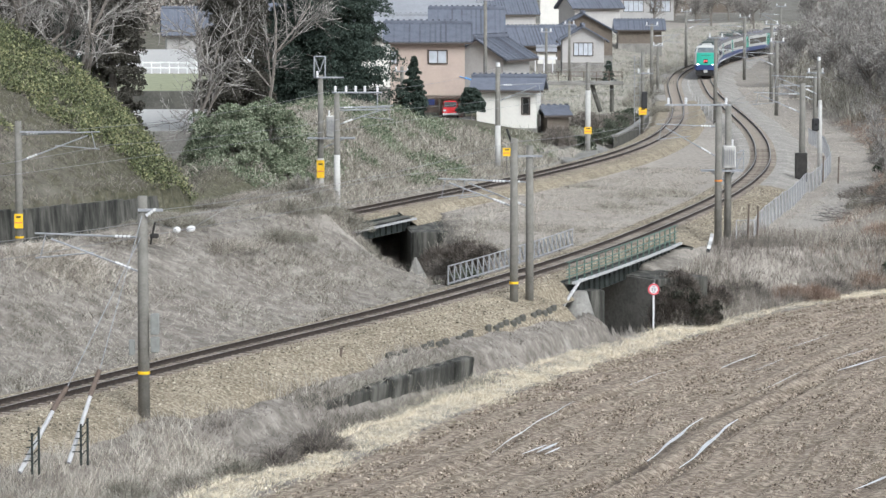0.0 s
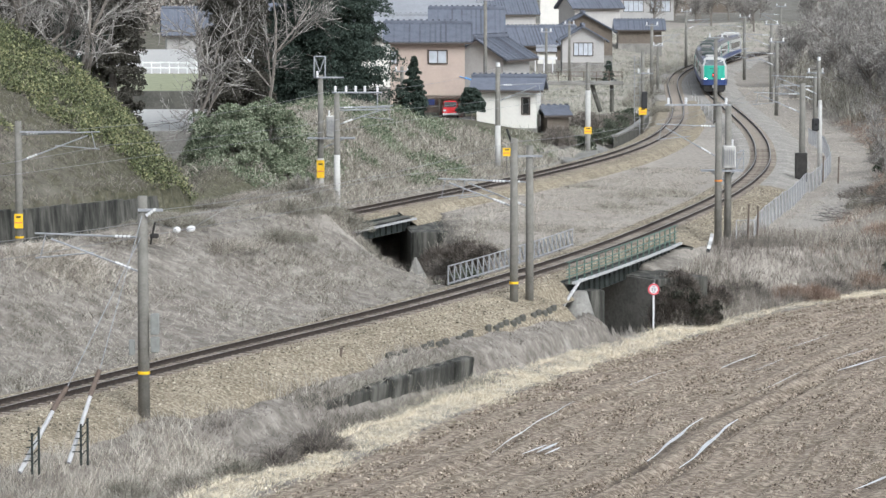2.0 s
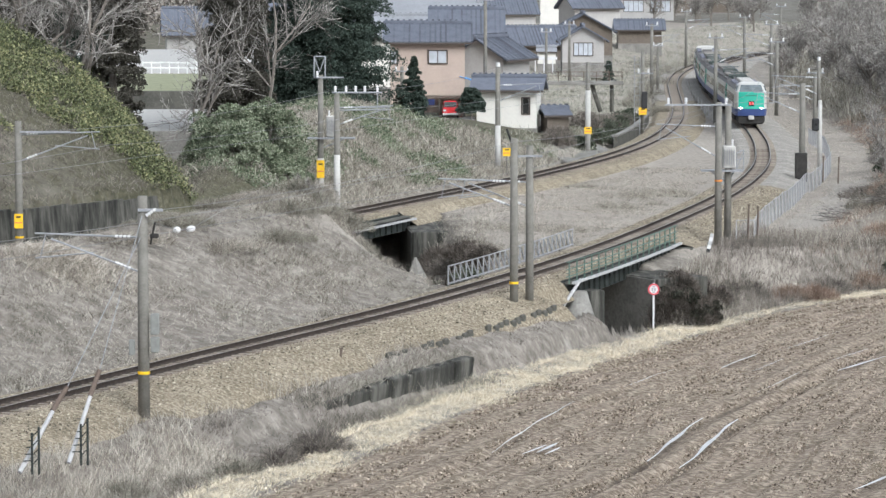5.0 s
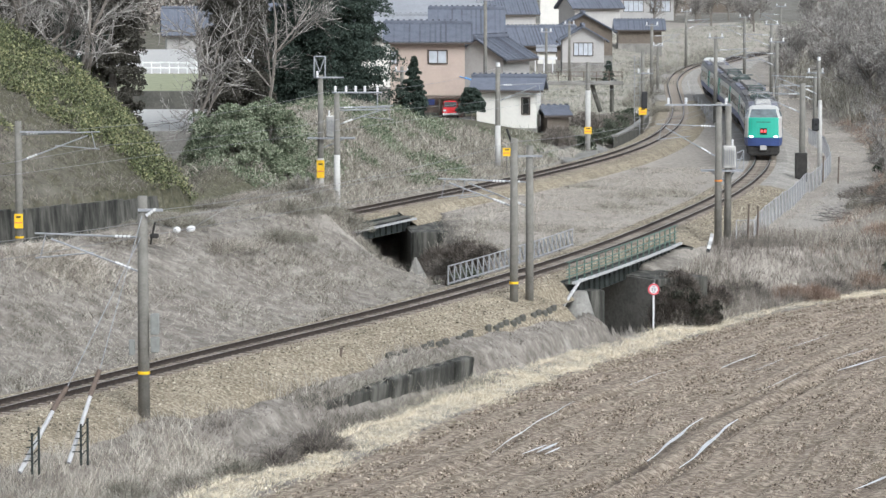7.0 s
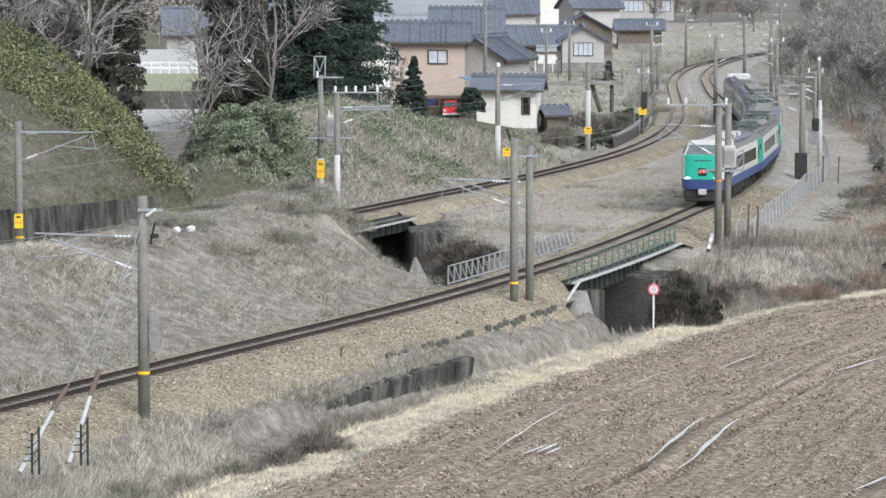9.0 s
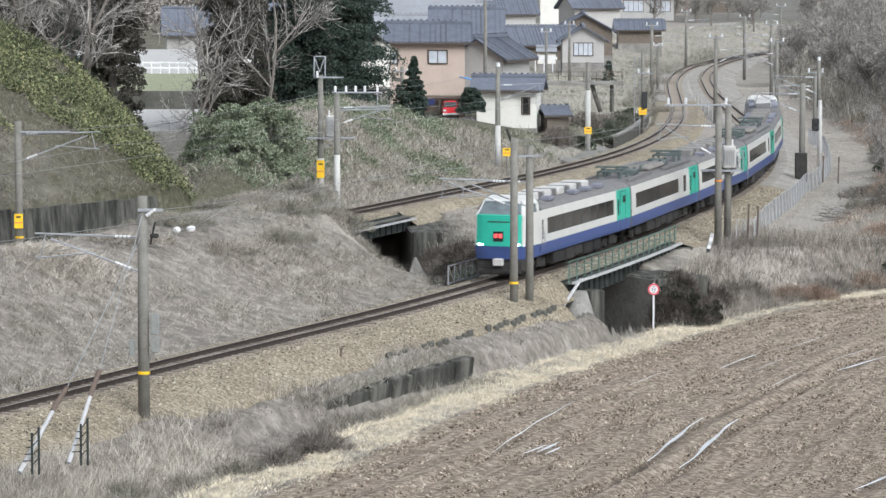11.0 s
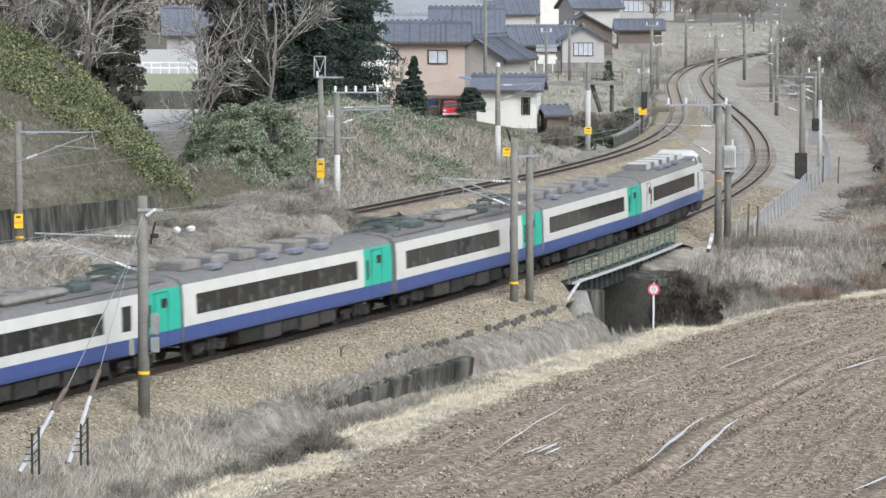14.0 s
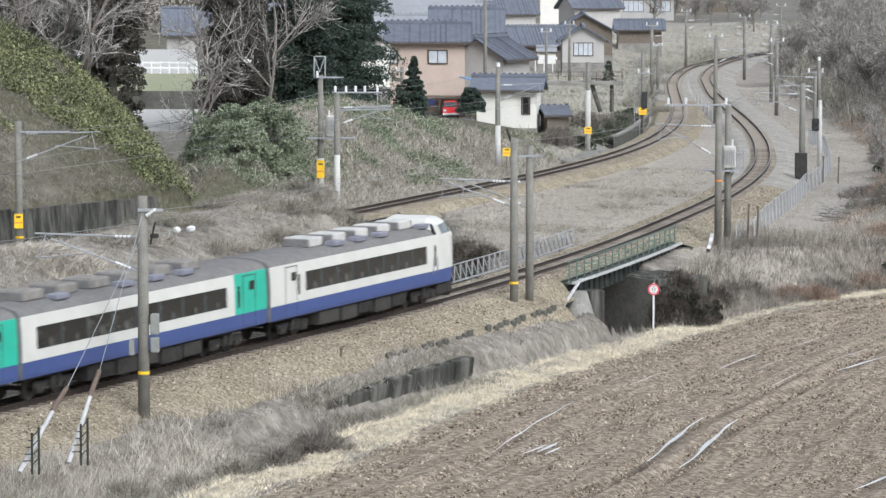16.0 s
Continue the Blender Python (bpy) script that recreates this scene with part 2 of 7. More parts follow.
def ground_material():
    m = bpy.data.materials.new("ground")
    m.use_nodes = True
    n, l = m.node_tree.nodes, m.node_tree.links
    bs = n["Principled BSDF"]
    bs.inputs["Roughness"].default_value, bs.inputs["Specular IOR Level"].default_value = 0.95, 0.15
    tc = n.new("ShaderNodeTexCoord")

    def noisy(scale, ramp, detail=8):
        a = n.new("ShaderNodeTexNoise")
        a.inputs["Scale"].default_value, a.inputs["Detail"].default_value, a.inputs["Roughness"].default_value = scale, detail, 0.7
        l.new(tc.outputs["Object"], a.inputs["Vector"])
        r = n.new("ShaderNodeValToRGB")
        while len(r.color_ramp.elements) < len(ramp):
            r.color_ramp.elements.new(0.5)
        for e, (p, c) in zip(r.color_ramp.elements, ramp):
            e.position, e.color = p, (*c, 1)
        l.new(a.outputs["Fac"], r.inputs[0])
        return a, r

    def mix(f, a, b):
        x = n.new("ShaderNodeMix")
        x.data_type = "RGBA"
        if isinstance(f, float):
            x.inputs[0].default_value = f
        else:
            l.new(f, x.inputs[0])
        l.new(a, x.inputs[6]), l.new(b, x.inputs[7])
        return x.outputs[2]

    def weight(name, fuzz=0.5, scale=2.0):
        at_ = n.new("ShaderNodeAttribute")
        at_.attribute_name = name
        a, _ = noisy(scale, [(0, (0, 0, 0)), (1, (1, 1, 1))])
        s = n.new("ShaderNodeMath")
        s.operation = "MULTIPLY_ADD"
        s.inputs[1].default_value, s.inputs[2].default_value = fuzz, -fuzz / 2
        l.new(a.outputs["Fac"], s.inputs[0])
        t = n.new("ShaderNodeMath")
        t.operation, t.use_clamp = "ADD", True
        l.new(at_.outputs["Fac"], t.inputs[0]), l.new(s.outputs[0], t.inputs[1])
        u = n.new("ShaderNodeMapRange")
        u.inputs[1].default_value, u.inputs[2].default_value = 0.35, 0.65
        l.new(t.outputs[0], u.inputs[0])
        return u.outputs[0]

    n1, dry = noisy(1.6, [(0.33, (0.075, 0.065, 0.054)), (0.5, (0.235, 0.212, 0.18)), (0.66, (0.48, 0.44, 0.38))], 10)
    _, blot = noisy(0.16, [(0.35, (0.16, 0.142, 0.12)), (0.65, (0.28, 0.257, 0.22))])
    grass = mix(0.45, dry.outputs[0], blot.outputs[0])
    fu = n.new("ShaderNodeAttribute")
    fu.attribute_name = "furrow"
    fm = n.new("ShaderNodeVectorMath")
    fm.operation = "MULTIPLY"
    fm.inputs[1].default_value = (3.6, 0.16, 1.0)
    l.new(fu.outputs["Vector"], fm.inputs[0])
    fn = n.new("ShaderNodeTexNoise")
    fn.inputs["Scale"].default_value, fn.inputs["Detail"].default_value, fn.inputs["Roughness"].default_value = 1.0, 6, 0.7
    l.new(fm.outputs[0], fn.inputs["Vector"])
    fr = n.new("ShaderNodeValToRGB")
    for e, (pp, cc) in zip(fr.color_ramp.elements, ((0.40, (0.052, 0.039, 0.028)), (0.60, (0.42, 0.352, 0.28)))):
        e.position, e.color = pp, (*cc, 1)
    l.new(fn.outputs["Fac"], fr.inputs[0])
    n2, soil = noisy(3.4, [(0.39, (0.057, 0.042, 0.029)), (0.5, (0.255, 0.203, 0.153)), (0.61, (0.63, 0.54, 0.425))], 12)
    _, moss = noisy(0.35, [(0.42, (0.265, 0.215, 0.165)), (0.66, (0.27, 0.242, 0.165))])
    soil = mix(0.27, mix(0.3, soil.outputs[0], moss.outputs[0]), fr.outputs[0])
    _, leaf = noisy(2.5, [(0.3, (0.045, 0.045, 0.03)), (0.55, (0.11, 0.105, 0.07)), (0.75, (0.22, 0.195, 0.145))], 10)
    _, path = noisy(4, [(0.3, (0.27, 0.25, 0.22)), (0.7, (0.42, 0.40, 0.36))])
    _, woods = noisy(0.5, [(0.3, (0.09, 0.087, 0.073)), (0.7, (0.25, 0.235, 0.2))], 12)
    _, fair = noisy(2.8, [(0.3, (0.22, 0.197, 0.166)), (0.55, (0.43, 0.39, 0.335)), (0.75, (0.58, 0.53, 0.46))], 10)
    grass = mix(weight("fair", 0.6, 0.5), grass, mix(0.3, fair.outputs[0], blot.outputs[0]))
    c = mix(weight("ivy", 0.8, 0.8), grass, leaf.outputs[0])
    # darker rut soil: damp, with the hollows' shading put into the colour
    _, damp_shade = noisy(4.0, [(0.35, (0.06, 0.048, 0.036)), (0.65, (0.15, 0.124, 0.096))])
    soil = mix(weight("wet_shade", 0.35, 2.5), soil, damp_shade.outputs[0])
    c = mix(weight("soil", 0.3, 1.5), c, soil)
    c = mix(weight("path", 0.3), c, path.outputs[0])
    c = mix(weight("woods", 0.5, 0.4), c, woods.outputs[0])
    l.new(c, bs.inputs["Base Color"])
    bp = n.new("ShaderNodeBump")
    bp.inputs["Distance"].default_value = 0.12
    hm = n.new("ShaderNodeMath")
    hm.operation = "ADD"
    l.new(n1.outputs["Fac"], hm.inputs[0]), l.new(n2.outputs["Fac"], hm.inputs[1])
    l.new(hm.outputs[0], bp.inputs["Height"])
    l.new(bp.outputs[0], bs.inputs["Normal"])
    return m


M_ground = ground_material()


# ---- ground: one sheet to the horizon ----
def axis(*spans):
    out = [spans[0][0]]
    for a, b, s in spans:
        k = max(1, round((b - a) / s))
        out += [a + (b - a) * (i + 1) / k for i in range(k)]
    return np.array(out)


def ground():
    xs = axis((-1600, -300, 130), (-300, -80, 12), (-80, -40, 2), (-40, -14, 0.5), (-14, 36, 0.25), (36, 48, 0.5), (48, 100, 2), (100, 340, 12), (340, 1600, 120))
    ys = axis((-60, 80, 8), (80, 100, 0.6), (100, 215, 0.4), (215, 340, 0.9), (340, 600, 3), (600, 1200, 20), (1200, 4600, 170))
    x, y = np.meshgrid(xs, ys)
    z, dA, dB, dF, dr, sA, sB = land(x, y)
    rut = np.zeros_like(z)
    _, sF = near_line(x, y, FIELD_EDGE)
    wob = 0.1 * np.sin(sF / 11.0) + 0.06 * np.sin(sF / 4.7 + 1)
    for off, w, dep in RUTS:
        e = dF - off - wob - 0.018 * np.clip(sF - 50, 0, 60) * (off > 8)
        rut += dep * (-np.exp(-((e / w) ** 2)) + 0.45 * np.exp(-(((np.abs(e) - 2.0 * w) / w) ** 2)))
    # weight of the rut darkening, strongest along each rut's middle
    wet_shade = np.zeros_like(z)
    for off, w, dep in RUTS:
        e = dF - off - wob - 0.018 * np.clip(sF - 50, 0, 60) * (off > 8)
        wet_shade = np.maximum(wet_shade, (0.3 + 2.3 * dep) * np.exp(-((e / (0.8 * w)) ** 2)))
    wet_shade = wet_shade * (0.75 + 0.35 * hash_noise(x, y, 2.3, 9)) * (dF > 1.2)
    rut += 0.035 * np.sin(dF * 5.2 + 2 * wob) * (1 + hash_noise(x, y, 1.1)) + 0.02 * hash_noise(x, y, 0.45, 4) - 0.06
    z = z + np.where(dF > 1.2, rut, 0)
    nx, ny = len(xs), len(ys)
    i = np.arange(nx * ny).reshape(ny, nx)
    f = np.stack([i[:-1, :-1], i[:-1, 1:], i[1:, 1:], i[1:, :-1]], -1).reshape(-1, 4)
    ob = mesh_ob("ground", np.stack([x, y, z], -1).reshape(-1, 3), f.tolist(), M_ground, smooth=True)
    far = -dB
    ivy = np.where((far > 4.5) & (y < 300), 0.62, 0) * smoothstep(4.5, 7, far)
    ivy = np.where((x < -11) & (far > 4.5), 0.56 + 0.3 * smoothstep(-4, -0.5, z - np.interp(x, [-60, -28, -22.6, -18.7, -14.0], [15, 11.5, 8.3, 5.1, 0.6])), ivy)
    soil = smoothstep(1.2, 2.4, dF) * (z < field_z(x, y) + 0.45)
    path = smoothstep(5.2, 6.0, dA) * (1 - smoothstep(8, 9.4, dA)) * (sA > S_BRIDGE + 8) * (y < 250) * 0.5
    path = np.maximum(path, (z < -4.1) * (dr < 2.6) * 0.9)
    fair = np.where((dA < 0) & (dB > 0) & (y > 172), 0.7, 0.0) * smoothstep(2.5, 6, dr) + np.where((dA > 0) & (sA > S_BRIDGE) & (dA < 9), 0.6, 0.0) + np.where((dB < 0) & (x > 7) & (y > 240), 0.55, 0.0)
    woods = np.maximum(smoothstep(24, 34, dA) * (y > 330), (y > 620) * 1.0)
    for name, w in (("ivy", ivy), ("soil", soil), ("path", path), ("woods", woods), ("fair", fair), ("wet_shade", wet_shade)):
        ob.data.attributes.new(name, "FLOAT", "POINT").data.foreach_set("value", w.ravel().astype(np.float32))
    ob.data.attributes.new("furrow", "FLOAT_VECTOR", "POINT").data.foreach_set("vector", np.stack([dF - wob, sF, 0 * dF], -1).astype(np.float32).ravel())
    return tagged(ob, "rolling ground with dry winter grass and a bare ploughed field", "ground", kind="structure")


RUTS = [(2.7, 0.3, 0.08), (3.9, 0.28, 0.06), (5.7, 0.34, 0.15), (7.9, 0.3, 0.06), (11.5, 0.38, 0.17), (13.0, 0.38, 0.17), (16.5, 0.35, 0.06), (19.9, 0.3, 0.1), (21.4, 0.3, 0.1)]
ground()


# ---- the two railway tracks ----
def ribbon(line, s0, s1, profile, step=1):
    """A strip swept along a track: profile is a list of (offset, height)."""
    l = line[int(s0):int(s1):step]
    _, n = frames_of(l)
    v, f, k = [], [], len(profile)
    for p, q in zip(l, n):
        v += [(p[0] + q[0] * o, p[1] + q[1] * o, h) for o, h in profile]
    for i in range(len(l) - 1):
        for j in range(k - 1):
            a = i * k + j
            f.append((a, a + 1, a + k + 1, a + k))
    return v, f


def track(line, name, s0, s1, s_near, gap, right_foot, s_pale):
    bed = thing(name, "single narrow-gauge railway track on brown ballast", "railway track", kind="structure")
    g0, g1 = gap
    left_side = [(-3.6, -1.5), (-2.1, -0.32), (-1.9, -0.25), (-1.05, -0.235)]
    centre = [(-1.05, -0.235), (-0.75, -0.24), (0, -0.27), (0.75, -0.24), (1.05, -0.235)]
    right_side = [(1.05, -0.235), (1.9, -0.25), (2.1, -0.32), *right_foot]
    rng = np.random.RandomState(4)
    narrow = [(1.05, -0.235), (1.9, -0.25), (2.3, -0.5), (2.9, -1.3)]
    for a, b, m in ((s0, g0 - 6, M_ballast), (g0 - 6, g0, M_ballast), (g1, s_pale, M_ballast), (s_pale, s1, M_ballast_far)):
        if b == g0:
            right_side, wide_side = narrow, right_side
        elif a == g1:
            right_side = wide_side
        for prof, mm in ((left_side, m), (centre, M_ballast_bed if m is M_ballast else M_ballast), (right_side, m)):
            v, f = ribbon(line, a, b + 1, prof)
            k = len(prof)
            v = [(x, y, z) if i % k in (0, k - 1) else (x + rng.uniform(-.03, .03), y + rng.uniform(-.03, .03), z + rng.uniform(-.02, .02)) for i, (x, y, z) in enumerate(v)]
            tagged(mesh_ob("ballast", v, f, mm, bed), kind="stuff")
    v, f = ribbon(line, g0 - 1, g1 + 1, [(-2.05, -0.42), (-1.9, -0.25), (-0.75, -0.24), (0, -0.27), (0.75, -0.24), (1.9, -0.25), (2.05, -0.42)])
    tagged(mesh_ob("ballast", v, f, M_ballast, bed), kind="stuff")
    for o in (-0.5665, 0.5665):
        prof = [(o - 0.065, -0.20), (o - 0.012, -0.14), (o - 0.012, -0.05), (o - 0.034, -0.03), (o - 0.034, -0.002)]
        prof += [(2 * o - a, b) for a, b in reversed(prof)]
        v, f = ribbon(line, s0, s1, prof)
        r = mesh_ob("rail", v, f, None, bed, mats=[M_rail, M_head], idx=[1 if i % 9 == 4 else 0 for i in range(len(f))])
    bm = bmesh.new()
    box(bm, (0.22, 2.0, 0.14))
    first = part("sleeper", bm, M_sleeper, bed)
    me = first.data
    s = s_near
    for k in range(300):
        x, y, h = on_track(line, s)
        ob = first if k == 0 else new("sleeper", me)
        ob.parent = bed
        ob.matrix_basis = pose(x, y, -0.255, 0, 0, h)
        s += 0.66
    rest = bmesh.new()
    while s < s1 - 5:
        x, y, h = on_track(line, s)
        box(rest, (0.22, 2.0, 0.14), pose(x, y, -0.255, 0, 0, h))
        s += 0.66
    tagged(part("sleeper_row", rest, M_sleeper, bed), kind="stuff")
    return bed


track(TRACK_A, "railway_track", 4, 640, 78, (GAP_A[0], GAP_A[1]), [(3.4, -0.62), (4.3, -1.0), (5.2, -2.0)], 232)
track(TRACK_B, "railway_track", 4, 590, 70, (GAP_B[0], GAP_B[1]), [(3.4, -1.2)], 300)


# ---- the train ----
CAR = 20.27
CAR_LABEL = {True: "white blue and green express driving carriage with cab", False: "white and blue express carriage with green door end"}
M_ac_white = mat("ac_white", shades((0.47, 0.46, 0.43)), scale=3, rough=0.6)
M_ac_grey = mat("ac_grey", [(0.3, (0.16, 0.15, 0.135)), (0.7, (0.27, 0.255, 0.23))], scale=3, rough=0.8)
M_ac_blue = mat("ac_bluegrey", shades((0.19, 0.195, 0.23)), scale=3, rough=0.7)
# cab glass with the sky's reflection lightening its base colour
M_screen = mat("sky_toned_cab_glass", shades((0.13, 0.15, 0.155), 0.6, 1.5), scale=1.2, rough=0.06, spec=0.8)
M_carpane = mat("carriage_pane", [(0.35, (0.012, 0.012, 0.011)), (0.55, (0.026, 0.026, 0.024)), (0.7, (0.085, 0.085, 0.078))], scale=1.9, detail=2.0, rough=0.12, spec=0.5, obj_var=0.15)
M_panto = mat("pantograph_green", shades((0.085, 0.105, 0.097)), scale=4, rough=0.6)
M_groove = mat("door_groove", shades((0.05, 0.06, 0.06)), scale=3)
M_gear = mat("underfloor_grey", [(0.3, (0.017, 0.016, 0.015)), (0.7, (0.045, 0.042, 0.038))], scale=2.5, rough=0.85, obj_var=0.5)


def glow(name, colour, strength):
    m = bpy.data.materials.new(name)
    m.use_nodes = True
    bs = m.node_tree.nodes["Principled BSDF"]
    bs.inputs["Base Color"].default_value = (*colour, 1)
    bs.inputs["Emission Color"].default_value = (*colour, 1)
    bs.inputs["Emission Strength"].default_value = strength
    return m


M_lamp = glow("headlight_glow", (1.0, 0.98, 0.9), 7.0)
M_led = glow("led_red", (1.0, 0.08, 0.08), 0.9)
SIDE = [(1.43, 1.0), (1.47, 1.15), (1.47, 1.6), (1.464, 1.97), (1.45, 2.5), (1.433, 2.78), (1.39, 3.22), (1.22, 3.42), (0.8, 3.55), (0.0, 3.61)]


def shell(x0, x1, k0, k1, caps=False):
    """Both sides of the car's section between two of its points, from x0 to x1."""
    bm = bmesh.new()
    for sgn in (1, -1):
        prev = None
        for y, z in SIDE[k0:k1 + 1]:
            cur = [bm.verts.new((x, sgn * y, z)) for x in (x0, x1)]
            if prev:
                bm.faces.new((prev[0], prev[1], cur[1], cur[0]) if sgn > 0 else (prev[1], prev[0], cur[0], cur[1]))
            prev = cur
    if caps:
        for x in (x0, x1):
            bm.faces.new([bm.verts.new((x, s * y, z)) for s, pts in ((1, SIDE[k0:k1 + 1]), (-1, SIDE[k0:k1 + 1][::-1])) for y, z in pts if not (s < 0 and y == 0)])
    return bm


def side_skin(bm, x0, x1, k0=2, k1=6):
    extra = shell(x0, x1, k0, k1)
    me = bpy.data.meshes.new("skin")
    extra.to_mesh(me)
    extra.free()
    bm.from_mesh(me)
    bpy.data.meshes.remove(me)


def bogie(parent, x):
    bm = bmesh.new()
    for s in (-1, 1):
        box(bm, (2.9, 0.14, 0.22), at(0, s * 1.0, 0.62), 0.03)
        box(bm, (0.5, 0.2, 0.34), at(-1.05, s * 1.02, 0.47), 0.03)
        box(bm, (0.5, 0.2, 0.34), at(1.05, s * 1.02, 0.47), 0.03)
        rod(bm, (0.25, s * 1.12, 0.4), (0.25, s * 1.12, 0.85), 0.13)
        rod(bm, (-0.25, s * 1.12, 0.4), (-0.25, s * 1.12, 0.85), 0.13)
    box(bm, (0.7, 2.2, 0.3), at(0, 0, 0.7))
    b = part("bogie", bm, M_dark, parent)
    b.location.x = x
    for dx in (-1.05, 1.05):
        bm = bmesh.new()
        for s in (-1, 1):
            rod(bm, (dx, s * 0.5, 0.43), (dx, s * 0.62, 0.43), 0.43, n=20)
        rod(bm, (dx, -0.8, 0.43), (dx, 0.8, 0.43), 0.09)
        part("wheelset", bm, M_gear, b)
    return b


def pantograph(parent, x, d):
    """A folded pantograph: base frame on four insulators, crossed arms, two collector bars."""
    bm = bmesh.new()
    for s in (-1, 1):
        box(bm, (2.0, 0.09, 0.12), at(0, s * 0.62, 3.92))
    for dx in (-0.95, -0.3, 0.3, 0.95):
        rod(bm, (dx, -0.62, 3.95), (dx, 0.62, 3.95), 0.04)
    p = part("pantograph", bm, M_panto, parent, "folded dark grey pantograph")
    for s in (-1, 1):
        for dx in (-0.85, 0.85):
            bm = bmesh.new()
            rod(bm, (dx, s * 0.62, 3.5), (dx, s * 0.62, 3.9), 0.09, 0.06)
            part("foot_insulator", bm, M_panto, p)
        bm = bmesh.new()
        rod(bm, (-0.9, s * 0.55, 3.98), (0.95, s * 0.4, 4.12), 0.035)
        part("lower_arm", bm, M_panto, p)
        bm = bmesh.new()
        rod(bm, (0.9, s * 0.55, 3.98), (-0.95, s * 0.4, 4.15), 0.035)
        part("upper_arm", bm, M_panto, p)
    for dx in (-0.25, 0.25):
        bm = bmesh.new()
        rod(bm, (dx, -0.9, 4.17), (dx, 0.9, 4.17), 0.04)
        part("collector_bar", bm, M_panto, p)
    p.location.x = x
    p.rotation_euler.z = 0 if d > 0 else math.pi
    return p


def cab(parent, d):
    """The driving end; d = 1 faces +x. Rows of a front sheet: height, centre depth, corner depth, half width."""
    def P(x, y, z):
        return (d * x, y, z)

    rows = [(0.98, 10.12, 9.95, 1.18), (1.62, 10.22, 10.02, 1.25), (3.12, 10.12, 9.94, 1.24), (3.17, 10.06, 9.90, 1.22), (3.78, 9.40, 9.25, 1.04), (3.94, 8.95, 8.85, 0.94), (4.03, 8.35, 8.3, 0.88), (3.98, 7.75, 7.75, 0.88), (3.80, 7.45, 7.45, 0.92), (3.50, 7.3, 7.3, 1.0)]

    def sheet(r0, r1, y0=-1.0, y1=1.0, out=0.0, n=8):
        bm = bmesh.new()
        grid = []
        for z, xc, xe, w in rows[r0:r1 + 1]:
            line = []
            for k in range(n + 1):
                u = y0 + (y1 - y0) * k / n
                line.append(bm.verts.new(P(xc - (xc - xe) * u ** 4 + out, u * w, z)))
            grid.append(line)
        for a, b in zip(grid, grid[1:]):
            for k in range(n):
                bm.faces.new((a[k], a[k + 1], b[k + 1], b[k]) if d > 0 else (a[k + 1], a[k], b[k], b[k + 1]))
        return bm

    part("nose_band", sheet(0, 1), M_blue, parent, "blue lower nose")
    part("nose_skin", sheet(1, 4, out=-0.012), M_white, parent, "white nose surround")
    part("nose_panel", sheet(1, 2, -0.93, 0.93), M_green, parent, "turquoise green nose panel")
    part("windscreen_sill", sheet(2, 3, -0.93, 0.93), M_green, parent)
    part("windscreen", sheet(3, 4, -0.9, 0.9), M_screen, parent, "raked dark windscreen")
    part("cab_roof", sheet(4, 9), M_white, parent, "domed white cab roof", smooth=True)
    # cheeks from the front corner back to the car side
    mid = [(9.35, 1.40, 0.98), (9.38, 1.45, 1.62), (9.2, 1.42, 3.12), (9.1, 1.41, 3.17), (8.75, 1.22, 3.74), (8.5, 1.12, 3.88), (8.1, 1.06, 3.95), (7.75, 1.06, 3.9), (7.45, 1.12, 3.7), (7.3, 1.22, 3.44)]
    back = [(7.85, 1.43, 0.98), (7.85, 1.47, 1.6), (7.85, 1.42, 2.96), (7.75, 1.41, 3.12), (7.6, 1.27, 3.62), (7.55, 1.2, 3.7), (7.5, 1.17, 3.72), (7.45, 1.16, 3.7), (7.4, 1.22, 3.58), (7.3, 1.32, 3.40)]
    for name, r0, r1, m in (("cheek_band", 0, 1, M_blue), ("cheek", 1, 9, M_white)):
        for s in (1, -1):
            bm = bmesh.new()
            prev = None
            for k in range(r0, r1 + 1):
                z, xc, xe, w = rows[k]
                cur = [bm.verts.new(P(xe, s * w, z)), bm.verts.new(P(mid[k][0], s * mid[k][1], mid[k][2])), bm.verts.new(P(back[k][0], s * back[k][1], back[k][2]))]
                if prev:
                    for j in (0, 1):
                        q = (prev[j], prev[j + 1], cur[j + 1], cur[j])
                        bm.faces.new(q if s * d > 0 else q[::-1])
                prev = cur
            part(name, bm, m, parent)
    for s in (1, -1):
        bm = bmesh.new()
        quads = (((9.90, 1.22, 3.17), (9.1, 1.41, 3.17), (8.75, 1.22, 3.74), (9.25, 1.04, 3.78)), ((9.1, 1.41, 3.17), (7.75, 1.41, 3.12), (7.6, 1.27, 3.62), (8.75, 1.22, 3.74)))
        for (c0, c1, c2, c3), (u0, u1, v0, v1) in zip(quads, ((0.38, 1.0, 0.1, 0.88), (0.0, 0.6, 0.1, 0.88))):
            ring = []
            for u, w in ((u0, v0), (u1, v0), (u1, v1), (u0, v1)):
                p = (Vector(c0) * (1 - u) + Vector(c1) * u) * (1 - w) + (Vector(c3) * (1 - u) + Vector(c2) * u) * w
                ring.append(bm.verts.new(P(p.x + 0.012, s * (p.y + 0.025), p.z + 0.012)))
            bm.faces.new(ring if s * d > 0 else ring[::-1])
        part("cab_side_window", bm, M_screen, parent)
        bm = bmesh.new()
        box(bm, (0.1, 0.36, 0.11), at(d * 10.13, s * 0.9, 1.7), 0.04)
        part("headlight", bm, M_lamp if d > 0 else M_glass, parent, "twin headlight lens, lit" if d > 0 else "unlit tail lamp lens")
        bm = bmesh.new()
